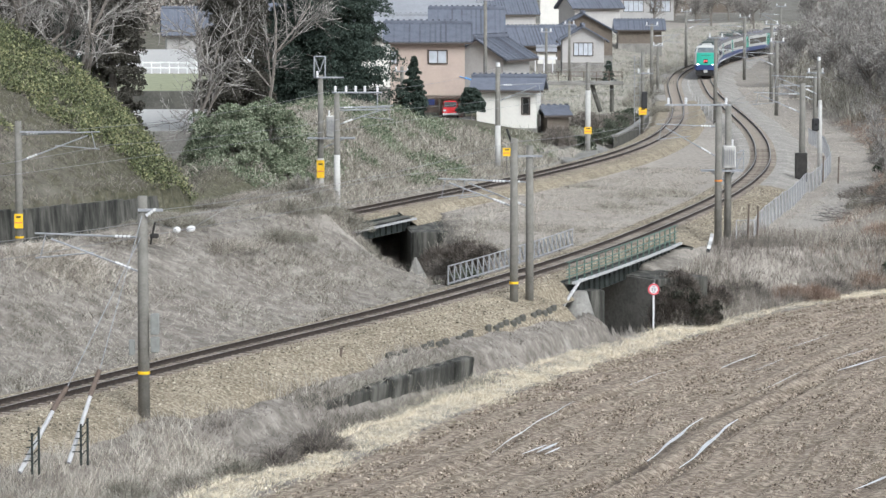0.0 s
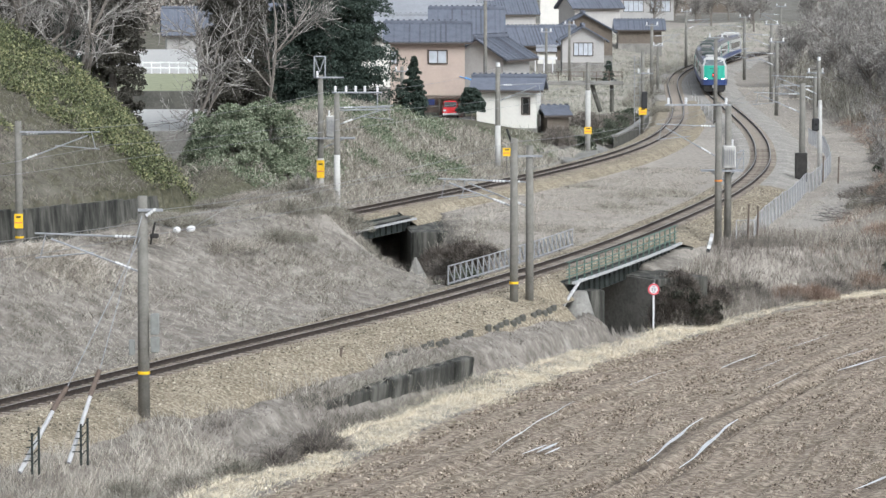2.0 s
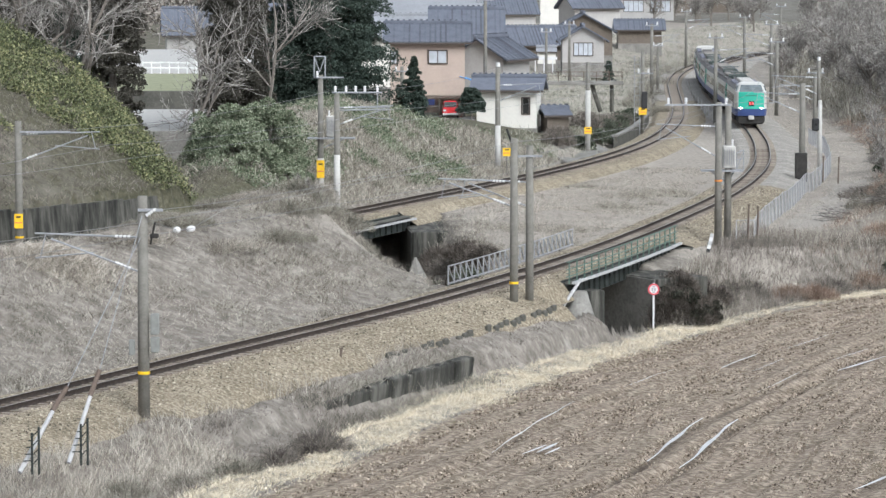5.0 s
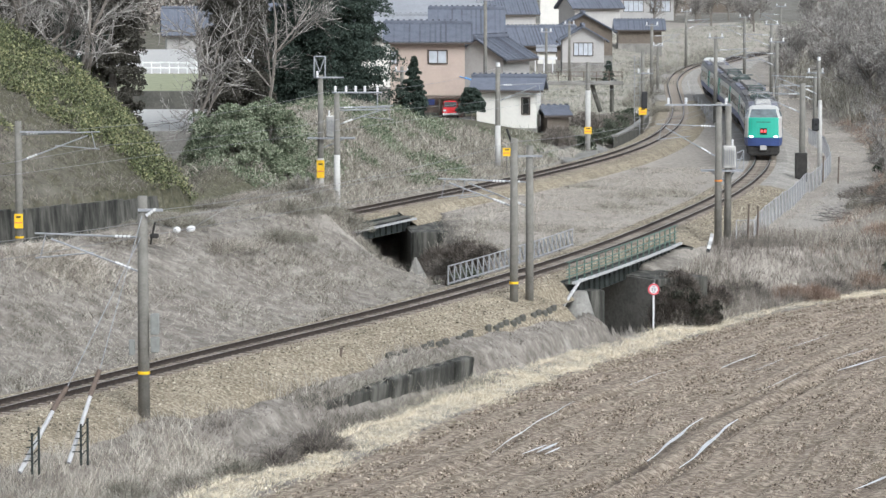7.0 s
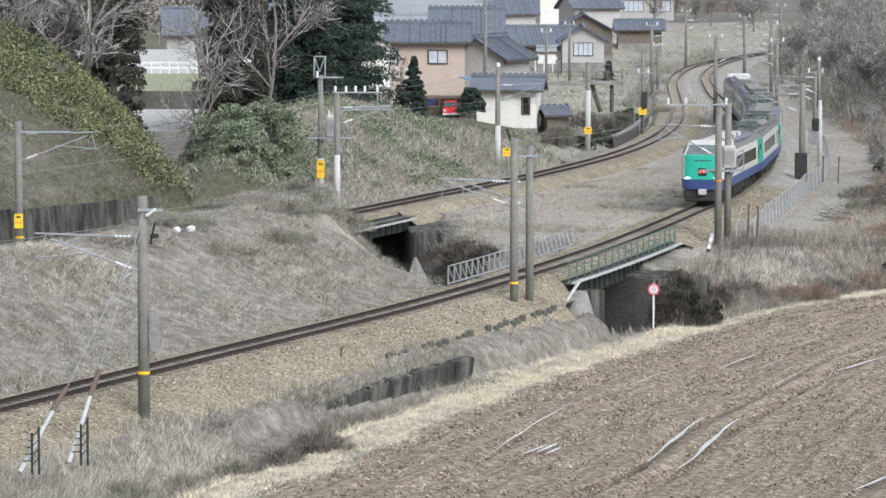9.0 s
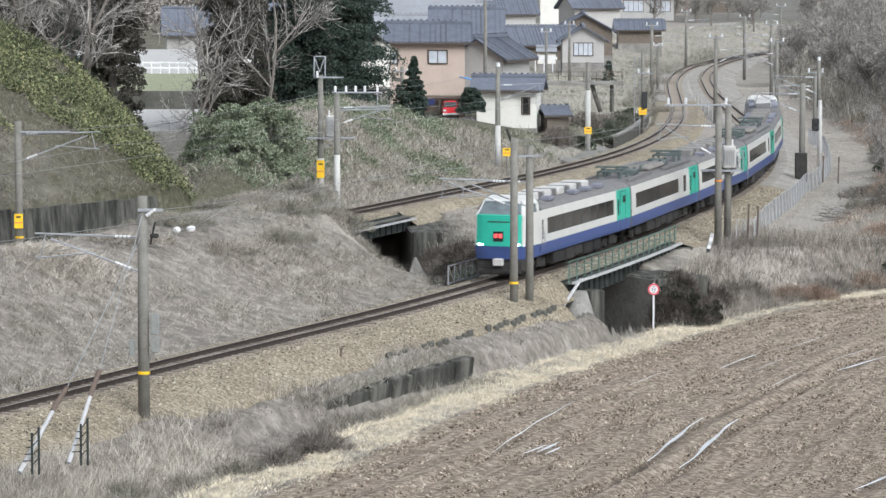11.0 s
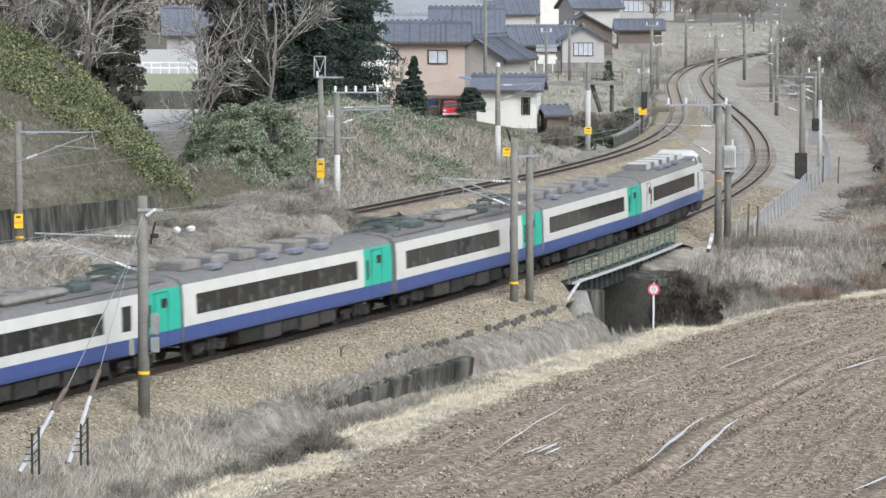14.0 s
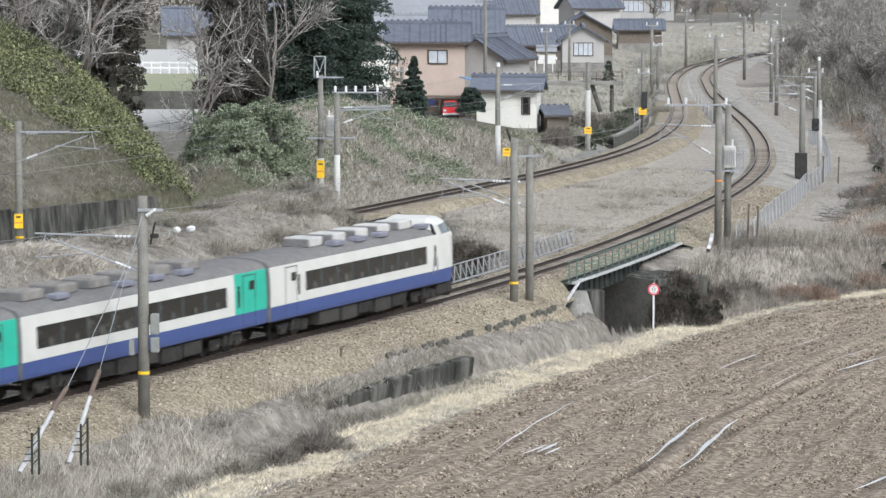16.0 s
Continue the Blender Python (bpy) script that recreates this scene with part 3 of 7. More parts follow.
        box(bm, (0.16, 0.03, 0.95), at(d * 7.4, s * 1.462, 2.28))
        part("crew_door_window", bm, M_glass, parent)
        for dx in (7.15, 7.6):
            bm = bmesh.new()
            rod(bm, (d * dx, s * 1.5, 1.45), (d * dx, s * 1.5, 2.2), 0.02)
            part("handrail", bm, M_grey, parent)
    bm = bmesh.new()
    box(bm, (0.06, 0.52, 0.5), at(d * 10.2, 0, 2.1), 0.02)
    sign = part("train_sign", bm, M_glass, parent, "dark square sign with red lit bars")
    if d > 0:
        bm = bmesh.new()
        box(bm, (0.02, 0.16, 0.2), at(10.24, 0.12, 2.13))
        box(bm, (0.02, 0.16, 0.2), at(10.24, -0.12, 2.13))
        part("lit_bar", bm, M_led, sign)
    bm = bmesh.new()
    box(bm, (0.02, 1.1, 0.05), at(d * 10.16, 0, 2.82))
    part("vent_slot", bm, M_groove, parent)
    bm = bmesh.new()
    box(bm, (0.35, 0.5, 0.36), at(d * 10.2, 0, 0.84), 0.04)
    part("coupler_cover", bm, M_ac_white, parent, "cream coupler cover")
    bm = bmesh.new()
    box(bm, (1.8, 2.5, 0.62), at(d * 9.1, 0, 0.66), 0.1)
    box(bm, (0.3, 2.2, 0.25), at(d * 9.95, 0, 0.35), 0.06)
    part("skirt", bm, M_dark, parent, "dark grey snow plough skirt")


def train_car(cab_end, roof_kind):
    """One carriage; z = 0 at the rail head, +x the way it runs; cab_end is 1, 0 or -1."""
    car = thing("train_car", CAR_LABEL[bool(cab_end)], "train carriage", group="carriages of the express train")
    x0 = -7.85 if cab_end < 0 else -10.0
    x1 = 7.85 if cab_end > 0 else 10.0
    r0 = -7.35 if cab_end < 0 else -10.0
    r1 = 7.35 if cab_end > 0 else 10.0
    part("lower_body", shell(x0, x1, 0, 2), M_blue, car, "blue lower body band")
    part("roof", shell(r0, r1, 6, 9), M_roof, car, "dusty grey roof", smooth=True)
    g = -7.05 if cab_end >= 0 else x0
    w0, w1 = {1: (-6.55, 6.5), -1: (-6.5, 6.55), 0: (-3.8, 8.8) if roof_kind == 1 else (-6.4, 8.9)}[cab_end]
    bm = bmesh.new()
    side_skin(bm, g, w0)
    side_skin(bm, w1, x1)
    side_skin(bm, w0, w1, 2, 3)
    side_skin(bm, w0, w1, 5, 6)
    for s in (1, -1):
        for x in (w0, w1):
            v = [bm.verts.new((x, s * y, z)) for y, z in ((1.464, 1.97), (1.433, 2.78), (1.39, 2.78), (1.42, 1.97))]
            bm.faces.new(v)
        v = [bm.verts.new((x, s * y, z)) for x, y, z in ((w0, 1.464, 1.97), (w1, 1.464, 1.97), (w1, 1.42, 1.97), (w0, 1.42, 1.97))]
        bm.faces.new(v)
    bmesh.ops.recalc_face_normals(bm, faces=bm.faces)
    part("upper_body", bm, M_white, car, "cream white upper body")
    bm = bmesh.new()
    for s in (1, -1):
        v = [bm.verts.new((x, s * y, z)) for x, y, z in ((w0, 1.425, 1.97), (w1, 1.425, 1.97), (w1, 1.395, 2.78), (w0, 1.395, 2.78))]
        bm.faces.new(v if s < 0 else v[::-1])
    band = part("window_band", bm, M_groove, car, "continuous dark window band")
    n = 8 if w1 - w0 > 12.8 else 7
    pitch = (w1 - w0) / n
    bm = bmesh.new()
    v = [bm.verts.new(p) for p in ((-pitch / 2 + 0.07, 0.032, -0.38), (pitch / 2 - 0.07, 0.032, -0.38), (pitch / 2 - 0.07, 0.004, 0.38), (-pitch / 2 + 0.07, 0.004, 0.38))]
    bm.faces.new(v[::-1])
    pane = part("pane", bm, M_carpane, band)
    for k in range(n):
        for s in (1, -1):
            ob = pane if (k, s) == (0, 1) else new("pane", pane.data)
            ob.parent = band
            ob.matrix_basis = Matrix.Translation((w0 + (k + 0.5) * pitch, s * 1.402, 2.375)) @ pose(0, 0, 0, 0, 0, 0 if s > 0 else 180)
    # ends, gangway, green door bay
    for x, sg in ((-10.0, -1), (10.0, 1)):
        if sg == cab_end:
            continue
        bm = bmesh.new()
        pts = [(y, z) for y, z in SIDE] + [(-y, z) for y, z in SIDE[-2::-1]]
        bm.faces.new([bm.verts.new((x, y, z)) for y, z in (pts if sg > 0 else pts[::-1])])
        part("car_end", bm, M_green if sg < 0 else M_roof, car)
        bm = bmesh.new()
        box(bm, (0.26, 1.0, 2.1), at(x + sg * 0.13, 0, 2.15), 0.04)
        part("gangway", bm, M_dark, car, "black rubber gangway bellows")
    if cab_end >= 0:
        for s in (1, -1):
            bm = bmesh.new()
            rim = [[bm.verts.new((x, s * y, z)) for x in (-10.0, g)] for y, z in SIDE[2:7]]
            for a, b in zip(rim, rim[1:]):
                bm.faces.new((a[0], a[1], b[1], b[0]) if s < 0 else (a[1], a[0], b[0], b[1]))
            part("door_bay", bm, M_green, car, "turquoise green door end panel")
    d0 = -8.35 if cab_end >= 0 else 8.0
    for s in (1, -1):
        bm = bmesh.new()
        for dx in (-0.55, 0.55):
            box(bm, (0.035, 0.012, 2.05), at(d0 + dx, s * 1.466, 2.1))
        box(bm, (1.1, 0.012, 0.03), at(d0, s * 1.425, 3.1))
        dr = part("door", bm, M_groove, car, "closed plug door outline")
        bm = bmesh.new()
        box(bm, (0.42, 0.02, 0.36), at(d0 - 0.25, s * 1.452, 2.68))
        part("door_window", bm, M_glass, dr)
        bm = bmesh.new()
        box(bm, (0.16, 0.02, 0.85), at(d0 + 0.95 if cab_end >= 0 else d0 - 0.75, s * 1.462, 2.3))
        part("slot_window", bm, M_glass, car)
        if roof_kind == 1:
            bm = bmesh.new()
            box(bm, (0.72, 0.02, 0.95), at(-5.55, s * 1.458, 2.38))
            part("lavatory_window", bm, M_glass, car)
    # roof gear
    if roof_kind in (0, 2):
        f = cab_end or 1
        xs = [5.9, 3.5, 1.1, -1.3, -3.7] if cab_end else [7.6, 5.1, 2.6, 0.1, -2.4, -4.9]
        for k, x in enumerate(xs):
            bm = bmesh.new()
            box(bm, (1.3, 1.25, 0.40), at(f * x, 0, 3.76), 0.06)
            ac = part("air_conditioner", bm, M_ac_white if cab_end else M_ac_grey, car, "roof air-conditioner box")
            for s in (-1, 1):
                bm = bmesh.new()
                box(bm, (0.2, 1.18, 0.34), at(f * x + s * 0.73, 0, 3.75), 0.03)
                part("grille", bm, M_roof, ac)
            if k % 2 == 0 or k == 3:
                for sy in (-0.9, 0.9):
                    bm = bmesh.new()
                    box(bm, (0.95, 0.5, 0.22), at(f * x - 1.25, sy, 3.62), 0.04)
                    part("ventilator", bm, M_ac_blue, car)
    else:
        pantograph(car, 8.3, 1)
        pantograph(car, -7.3, -1)
        bm = bmesh.new()
        box(bm, (4.6, 1.9, 0.3), at(0.2, 0, 3.72), 0.12)
        big = part("air_conditioner", bm, M_ac_grey, car, "large grey roof air-conditioner")
        for dx in (-1.2, 0.2, 1.6):
            bm = bmesh.new()
            rod(bm, (dx, 0, 3.8), (dx, 0, 3.9), 0.45, n=16)
            part("fan_cowl", bm, M_roof, big)
        for x, y, sx, sy, sz in ((5.4, 0.3, 1.6, 0.9, 0.3), (3.6, -0.4, 0.8, 0.7, 0.26), (-3.6, 0.3, 1.3, 0.8, 0.28), (-5.2, -0.3, 0.7, 0.6, 0.3), (6.4, -0.7, 0.6, 0.4, 0.24)):
            bm = bmesh.new()
            box(bm, (sx, sy, sz), at(x, y, 3.7), 0.05)
            part("roof_box", bm, M_panto, car)
        for s in (-1, 1):
            for ln, x in ((9.0, -4.6), (6.5, 6.4)):
                bm = bmesh.new()
                box(bm, (ln, 0.12, 0.14), at(x, s * 1.15, 3.55))
                part("cable_trough", bm, M_roof, car)
        for x in (4.6, 2.9, -2.8, -4.4, -8.9):
            bm = bmesh.new()
            rod(bm, (x, 0.5, 3.55), (x, 0.5, 3.95), 0.07)
            rod(bm, (x, 0.5, 3.93), (x - 0.9, 0.45, 3.93), 0.025)
            part("roof_insulator", bm, M_panto, car)
    # below the floor
    bm = bmesh.new()
    box(bm, (19.2, 2.5, 0.2), at(0, 0, 1.0))
    part("floor_frame", bm, M_dark, car)
    for x, sx, sz in ((-3.9, 1.5, 0.55), (-2.1, 1.7, 0.62), (-0.2, 1.5, 0.5), (1.5, 1.6, 0.62), (3.6, 2.0, 0.58)):
        for s in (1, -1):
            bm = bmesh.new()
            box(bm, (sx, 0.8, sz), at(x + 0.2 * s, s * 0.9, 0.93 - sz / 2), 0.03)
            part("equipment_box", bm, M_gear, car)
    bogie(car, 7.0)
    bogie(car, -7.0)
    if cab_end:
        cab(car, cab_end)
    return car


cars = [train_car(1, 0), train_car(0, 1), train_car(0, 2), train_car(0, 1), train_car(0, 2), train_car(-1, 0)]
FRONT = [(0.0, 425.9), (2.0, 375.5), (4.2, 326.5), (6.3, 277.5), (8.0, 233.5), (9.0, 208.4), (11.5, 146.9), (12.5, 121.1), (14.5, 67.6), (16.0, 26.7)]


def front_at(t):
    """Arc length of the train's nose."""
    T, S = np.array(FRONT).T
    return float(np.polyval(np.polyfit(T, S, 4), t)) + 0.1 * max(0.0, t - 13.0) ** 2


def motions():
    for k, car in enumerate(cars):
        rows = []
        for i in range(65):
            t = i * 0.25
            s = front_at(t) + 10.1 + k * CAR
            x0, y0, _ = on_track(TRACK_A, s - 7.0)
            x1, y1, _ = on_track(TRACK_A, s + 7.0)
            h = math.degrees(math.atan2(y0 - y1, x0 - x1))
            rows.append((t, pose((x0 + x1) / 2, (y0 + y1) / 2, 0.0, 0, 0, h)))
        walk(car, rows)


# ---- bridges ----
M_conc = mat("stained_concrete", [(0.25, (0.10, 0.095, 0.085)), (0.6, (0.26, 0.25, 0.225)), (0.8, (0.36, 0.35, 0.32))], scale=0.9, scale2=7, amount2=0.4, bump=0.03, rough=0.95)
M_concdark = mat("mossy_concrete", [(0.3, (0.045, 0.045, 0.038)), (0.7, (0.14, 0.135, 0.115))], scale=1.2, scale2=8, bump=0.03, rough=0.95)
M_steelgreen = mat("faded_green_steel", [(0.3, (0.075, 0.125, 0.10)), (0.7, (0.14, 0.20, 0.165))], scale=3, rough=0.7)
M_girder = mat("dark_girder", [(0.3, (0.014, 0.018, 0.016)), (0.7, (0.05, 0.057, 0.051))], scale=2, rough=0.75)
M_lattice = mat("dull_lattice_paint", shades((0.34, 0.345, 0.35), 0.75, 1.15), scale=3, rough=0.6, metal=0.1)
M_silver = mat("silver_paint", shades((0.44, 0.44, 0.435)), scale=3, rough=0.6, metal=0.1)
M_yellow = mat("sign_yellow", shades((0.80, 0.50, 0.02)), scale=5, rough=0.5)
M_porcelain = mat("porcelain", shades((0.64, 0.64, 0.63), 0.95, 1.03), scale=4, rough=0.25)
M_red = mat("sign_red", shades((0.62, 0.10, 0.12)), scale=4, rough=0.45)
M_black = mat("black_paint", shades((0.03, 0.03, 0.03)), scale=4, rough=0.6)
M_orange = mat("orange_paint", shades((0.62, 0.24, 0.06)), scale=4)
M_wood = mat("old_wood", shades((0.13, 0.10, 0.08)), scale=6)


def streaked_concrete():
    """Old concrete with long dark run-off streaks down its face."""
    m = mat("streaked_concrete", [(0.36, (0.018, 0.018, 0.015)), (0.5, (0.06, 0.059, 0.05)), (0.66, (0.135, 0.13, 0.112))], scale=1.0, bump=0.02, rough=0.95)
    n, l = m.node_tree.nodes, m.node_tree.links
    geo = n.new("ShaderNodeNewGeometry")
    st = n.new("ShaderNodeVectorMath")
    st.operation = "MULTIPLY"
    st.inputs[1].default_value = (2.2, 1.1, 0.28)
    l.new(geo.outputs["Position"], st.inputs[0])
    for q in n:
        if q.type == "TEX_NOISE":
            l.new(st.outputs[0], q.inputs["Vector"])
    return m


M_streak = streaked_concrete()


def slab(line, s0, s1, o0, o1, z0, z1, step=1):
    v, f = ribbon(line, s0, s1 + 1, [(o0, z0), (o0, z1), (o1, z1), (o1, z0), (o0, z0)], step)
    n = len(v)
    f += [(3, 2, 1, 0), (n - 5, n - 4, n - 3, n - 2)]
    return v, f


def rail_bridge(line, s0, s1, name, near_off, cx, cy, head, half, low=0.0, facing=None):
    b = thing(name, "short skewed railway bridge with dark plate girders over a sunken lane", "railway bridge", kind="structure")
    v, f = slab(line, s0, s1, -2.3, 2.2, -0.62, -0.40)
    mesh_ob("deck", v, f, M_girder, b)
    for o in (-1.6, near_off - 0.45):
        v, f = slab(line, s0, s1, o - 0.15, o + 0.15, -1.35, -0.6)
        g = mesh_ob("girder", v, f, M_girder, b)
        bm = bmesh.new()
        for k in range(int(s1 - s0)):
            x, y, h = on_track(line, s0 + k + 0.5, o + 0.2)
            box(bm, (0.06, 0.12, 0.7), pose(x, y, -0.97, 0, 0, h))
        part("stiffener", bm, M_girder, g)
    v, f = slab(line, s0, s1, near_off - 0.02, near_off + 0.14, -0.51 - low, -0.39 - low)
    mesh_ob("edge_beam", v, f, M_silver, b)
    v, f = slab(line, s0, s1, near_off - 0.7, near_off, -0.52, -0.47)
    mesh_ob("walkway", v, f, M_concdark, b)
    for side in (1, -1):
        u, w = math.cos(radians(head)), math.sin(radians(head))
        o = side * (half + 1.6)
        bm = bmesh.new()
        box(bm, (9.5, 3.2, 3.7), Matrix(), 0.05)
        # dark body colour carries end-face shade as well as moss
        ob = part("abutment", bm, M_streak, b, "mossy streaked concrete abutment, coloured darker for shade")
        k = 1.9 if side > 0 else -1.5
        ob.matrix_basis = pose(cx + w * o + u * k, cy - u * o + w * k, -2.95, 0, 0, head)
        bm = bmesh.new()
        box(bm, (9.2, 0.06, 3.6), at(0.1, side * 1.63, 0), 0.01)
        part("facing", bm, facing or M_conc, ob, "stained concrete facing")
    return b


br = rail_bridge(TRACK_A, GAP_A[0], GAP_A[1], "railway_bridge", 2.75, 7.4, 178.6, 121.0, 2.8)
rail_bridge(TRACK_B, GAP_B[0], GAP_B[1], "railway_bridge", 3.1, -3.7, 210.0, 95.0, 1.6, 0.2, M_concdark)

# a bearing shelf, and the pale handrail that leads down beside the near abutment
bm = bmesh.new()
x, y, h = on_track(TRACK_A, GAP_A[1] + 1.2, 2.8)
box(bm, (3.4, 1.5, 0.95), pose(x, y, -1.15, 0, 0, h), 0.05)
part("bearing_block", bm, M_concdark, br)
bm = bmesh.new()
x, y, h = on_track(TRACK_A, GAP_A[0] + 0.5, 2.9)
rod(bm, (x, y, -0.36), (5.94, 167.4, -1.45), 0.085)
part("handrail", bm, M_silver, br)
# broken wing wall: pitched cone, tilted slab, kerb stones
bm = bmesh.new()
bmesh.ops.create_cone(bm, cap_ends=True, segments=18, radius1=1.35, radius2=0.45, depth=2.9, matrix=at(6.75, 169.4, -2.35))
part("pitched_cone", bm, M_conc, br, "grey pitched stone cone", smooth=True)
for x, y, z, size, tip, rz in ((6.35, 167.3, -2.45, (1.6, 0.45, 0.5), -20, 8), (7.05, 167.2, -2.5, (0.4, 0.5, 0.75), 4, 5), (5.2, 168.2, -1.55, (1.7, 0.4, 0.35), 24, -20), (6.1, 167.0, -3.0, (2.0, 0.5, 0.6), -6, 10)):
    bm = bmesh.new()
    box(bm, size, Matrix(), 0.06)
    p = part("wing_wall", bm, M_conc, br)
    p.matrix_basis = pose(x, y, z, 0, tip, rz)


def post_rail(name, label, s0, s1, off, pitch, material, kind):
    fence = thing(name, label, "railing")
    v = []
    bm = bmesh.new()
    box(bm, (0.06, 0.06, 1.12 if kind == "post" else 0.95), at(0, 0, 0.56 if kind == "post" else 0.475))
    first = None
    k, s = 0, s0
    while s <= s1:
        x, y, h = on_track(TRACK_A, s, off)
        if first is None:
            first = part("post", bm, material, fence)
            ob = first
        else:
            ob = new("post", first.data)
            ob.parent = fence
        ob.matrix_basis = pose(x, y, -0.45, 0, 0, h)
        s += pitch
    for z in ((0.5,) if kind == "lattice" else (0.66, 0.3, -0.06)):
        a, f = slab(TRACK_A, s0, s1, off - 0.03, off + 0.03, z - 0.022, z + 0.022)
        mesh_ob("handrail", a, f, material, fence)
    if kind == "lattice":
        a, f = slab(TRACK_A, s0, s1, off - 0.03, off + 0.03, -0.4, -0.33)
        mesh_ob("bottom_rail", a, f, material, fence)
        s = s0
        while s + pitch <= s1:
            x, y, _ = on_track(TRACK_A, s, off)
            x2, y2, _ = on_track(TRACK_A, s + pitch, off)
            bm = bmesh.new()
            rod(bm, (x, y, 0.48), (x2, y2, -0.4), 0.035, n=5)
            part("brace", bm, material, fence)
            s += pitch
    else:
        # thin infill slats make the pale green netting
        a, f = slab(TRACK_A, s0, s1, off - 0.008, off + 0.008, 0.1, 0.14)
        mesh_ob("mid_rail", a, f, material, fence)
    return fence


post_rail("bridge_railing", "faded green steel railing along the bridge walkway", GAP_A[0] - 1, GAP_A[1] - 0.5, 2.75, 1.35, M_steelgreen, "post")
post_rail("bridge_railing", "silver painted lattice railing beside the bridge", 160.0, 184.5, -2.75, 0.95, M_lattice, "lattice")


# ---- round height-limit sign by the lane ----
def road_sign(x, y, z):
    s = thing("road_sign", "round red-rimmed white road sign on a white pole", "road sign", at(x, y, z))
    bm = bmesh.new()
    rod(bm, (0, 0, -0.5), (0, 0, 2.75), 0.055)
    part("post", bm, M_porcelain, s)
    bm = bmesh.new()
    rod(bm, (0, -0.06, 2.42), (0, -0.08, 2.42), 0.30, n=28)
    part("rim", bm, M_red, s, "red rim")
    bm = bmesh.new()
    rod(bm, (0, -0.082, 2.42), (0, -0.09, 2.42), 0.215, n=28)
    d = part("disc", bm, M_porcelain, s, "white disc")
    for dx, dz, w, hh in ((-0.07, 0, 0.07, 0.16), (0.06, 0, 0.08, 0.16), (0, 0.14, 0.14, 0.05), (0, -0.14, 0.14, 0.05)):
        bm = bmesh.new()
        box(bm, (w, 0.006, hh), at(dx, -0.094, 2.42 + dz))
        part("mark", bm, M_grey, d)


road_sign(10.85, 174.6, -3.75)


# ---- poles ----
def insulator(bm, a, b, r=0.075, n=4):
    a, b = Vector(a), Vector(b)
    for k in range(n):
        p, q = a.lerp(b, k / n), a.lerp(b, (k + 0.7) / n)
        rod(bm, p, q, r, r * 0.75)
    rod(bm, a, b, r * 0.5)


def pole(name, x, y, z0, z1, r=0.17, material=None, rz=0.0, label="weathered concrete catenary pole beside the track", pale_to=None, square=False):
    p = thing(name, label, "pole", pose(x, y, 0, 0, 0, rz))
    bm = bmesh.new()
    if square:
        box(bm, (2 * r, 2 * r, z1 - z0 + 0.4), at(0, 0, (z0 + z1) / 2 - 0.2), 0.03)
    else:
        rod(bm, (0, 0, z0 - 0.4), (0, 0, z1), r * 1.1, r * 0.9, 14)
    part("shaft", bm, material or M_pole, p, smooth=not square)
    if pale_to:
        bm = bmesh.new()
        rod(bm, (0, 0, z0), (0, 0, pale_to), r * 1.13, r * 1.08, 14)
        part("pale_coating", bm, M_polelight, p, smooth=True)
    return p


def band(p, z, r, material=None, h=0.11, name="band"):
    bm = bmesh.new()
    rod(bm, (0, 0, z - h / 2), (0, 0, z + h / 2), r, n=14)
    part(name, bm, material or M_yellow, p, "yellow marker band")


def cantilever(p, zt, zl, reach, d=1):
    """Bracket arms towards +x (d=1) or -x: a level tube, a raking tube and two insulators."""
    bm = bmesh.new()
    rod(bm, (0, 0, zt), (d * reach, 0, zt + 0.15), 0.035)
    rod(bm, (0, 0, zl), (d * reach * 0.85, 0, zt - 0.05), 0.035)
    rod(bm, (d * reach * 0.45, 0, zt - 0.55), (d * reach * 1.0, 0, zt - 0.75), 0.025)
    rod(bm, (d * reach * 0.9, 0, zt + 0.1), (d * reach * 0.95, 0, zt - 0.75), 0.02)
    arm = part("bracket_arm", bm, M_grey, p, "galvanised bracket arm")
    for a, b in (((0.45, zt + 0.02), (1.05, zt + 0.04)), ((0.45, zl + (zt - zl) * 0.45 / (0.85 * reach)), (1.0, zl + (zt - zl) * 1.0 / (0.85 * reach)))):
        bm = bmesh.new()
        insulator(bm, (d * a[0], 0, a[1]), (d * b[0], 0, b[1]), 0.065)
        part("insulator", bm, M_porcelain, arm, "white porcelain insulator")


def tag_plate(p, z, off=0.2, material=None, size=(0.42, 0.75)):
    bm = bmesh.new()
    box(bm, (size[0], 0.03, size[1]), at(0, -off, z), 0.0)
    t = part("number_plate_board", bm, material or M_yellow, p, "yellow board with dark bars")
    bm = bmesh.new()
    box(bm, (size[0] * 0.55, 0.01, 0.09), at(0, -off - 0.02, z + size[1] * 0.28))
    part("mark", bm, M_black, t)
    bm = bmesh.new()
    box(bm, (size[0] * 0.8, 0.01, 0.05), at(0, -off - 0.02, z - size[1] * 0.12))
    part("mark", bm, M_red, t)


def platform(p, z, half, d=0.0):
    bm = bmesh.new()
    box(bm, (2 * half, 0.9, 0.09), at(d, 0, z))
    rod(bm, (d - half * 0.6, 0, z), (0, 0, z - 0.7), 0.04)
    rod(bm, (d + half * 0.6, 0, z), (0, 0, z - 0.7), 0.04)
    part("platform", bm, M_grey, p, "steel transformer platform")


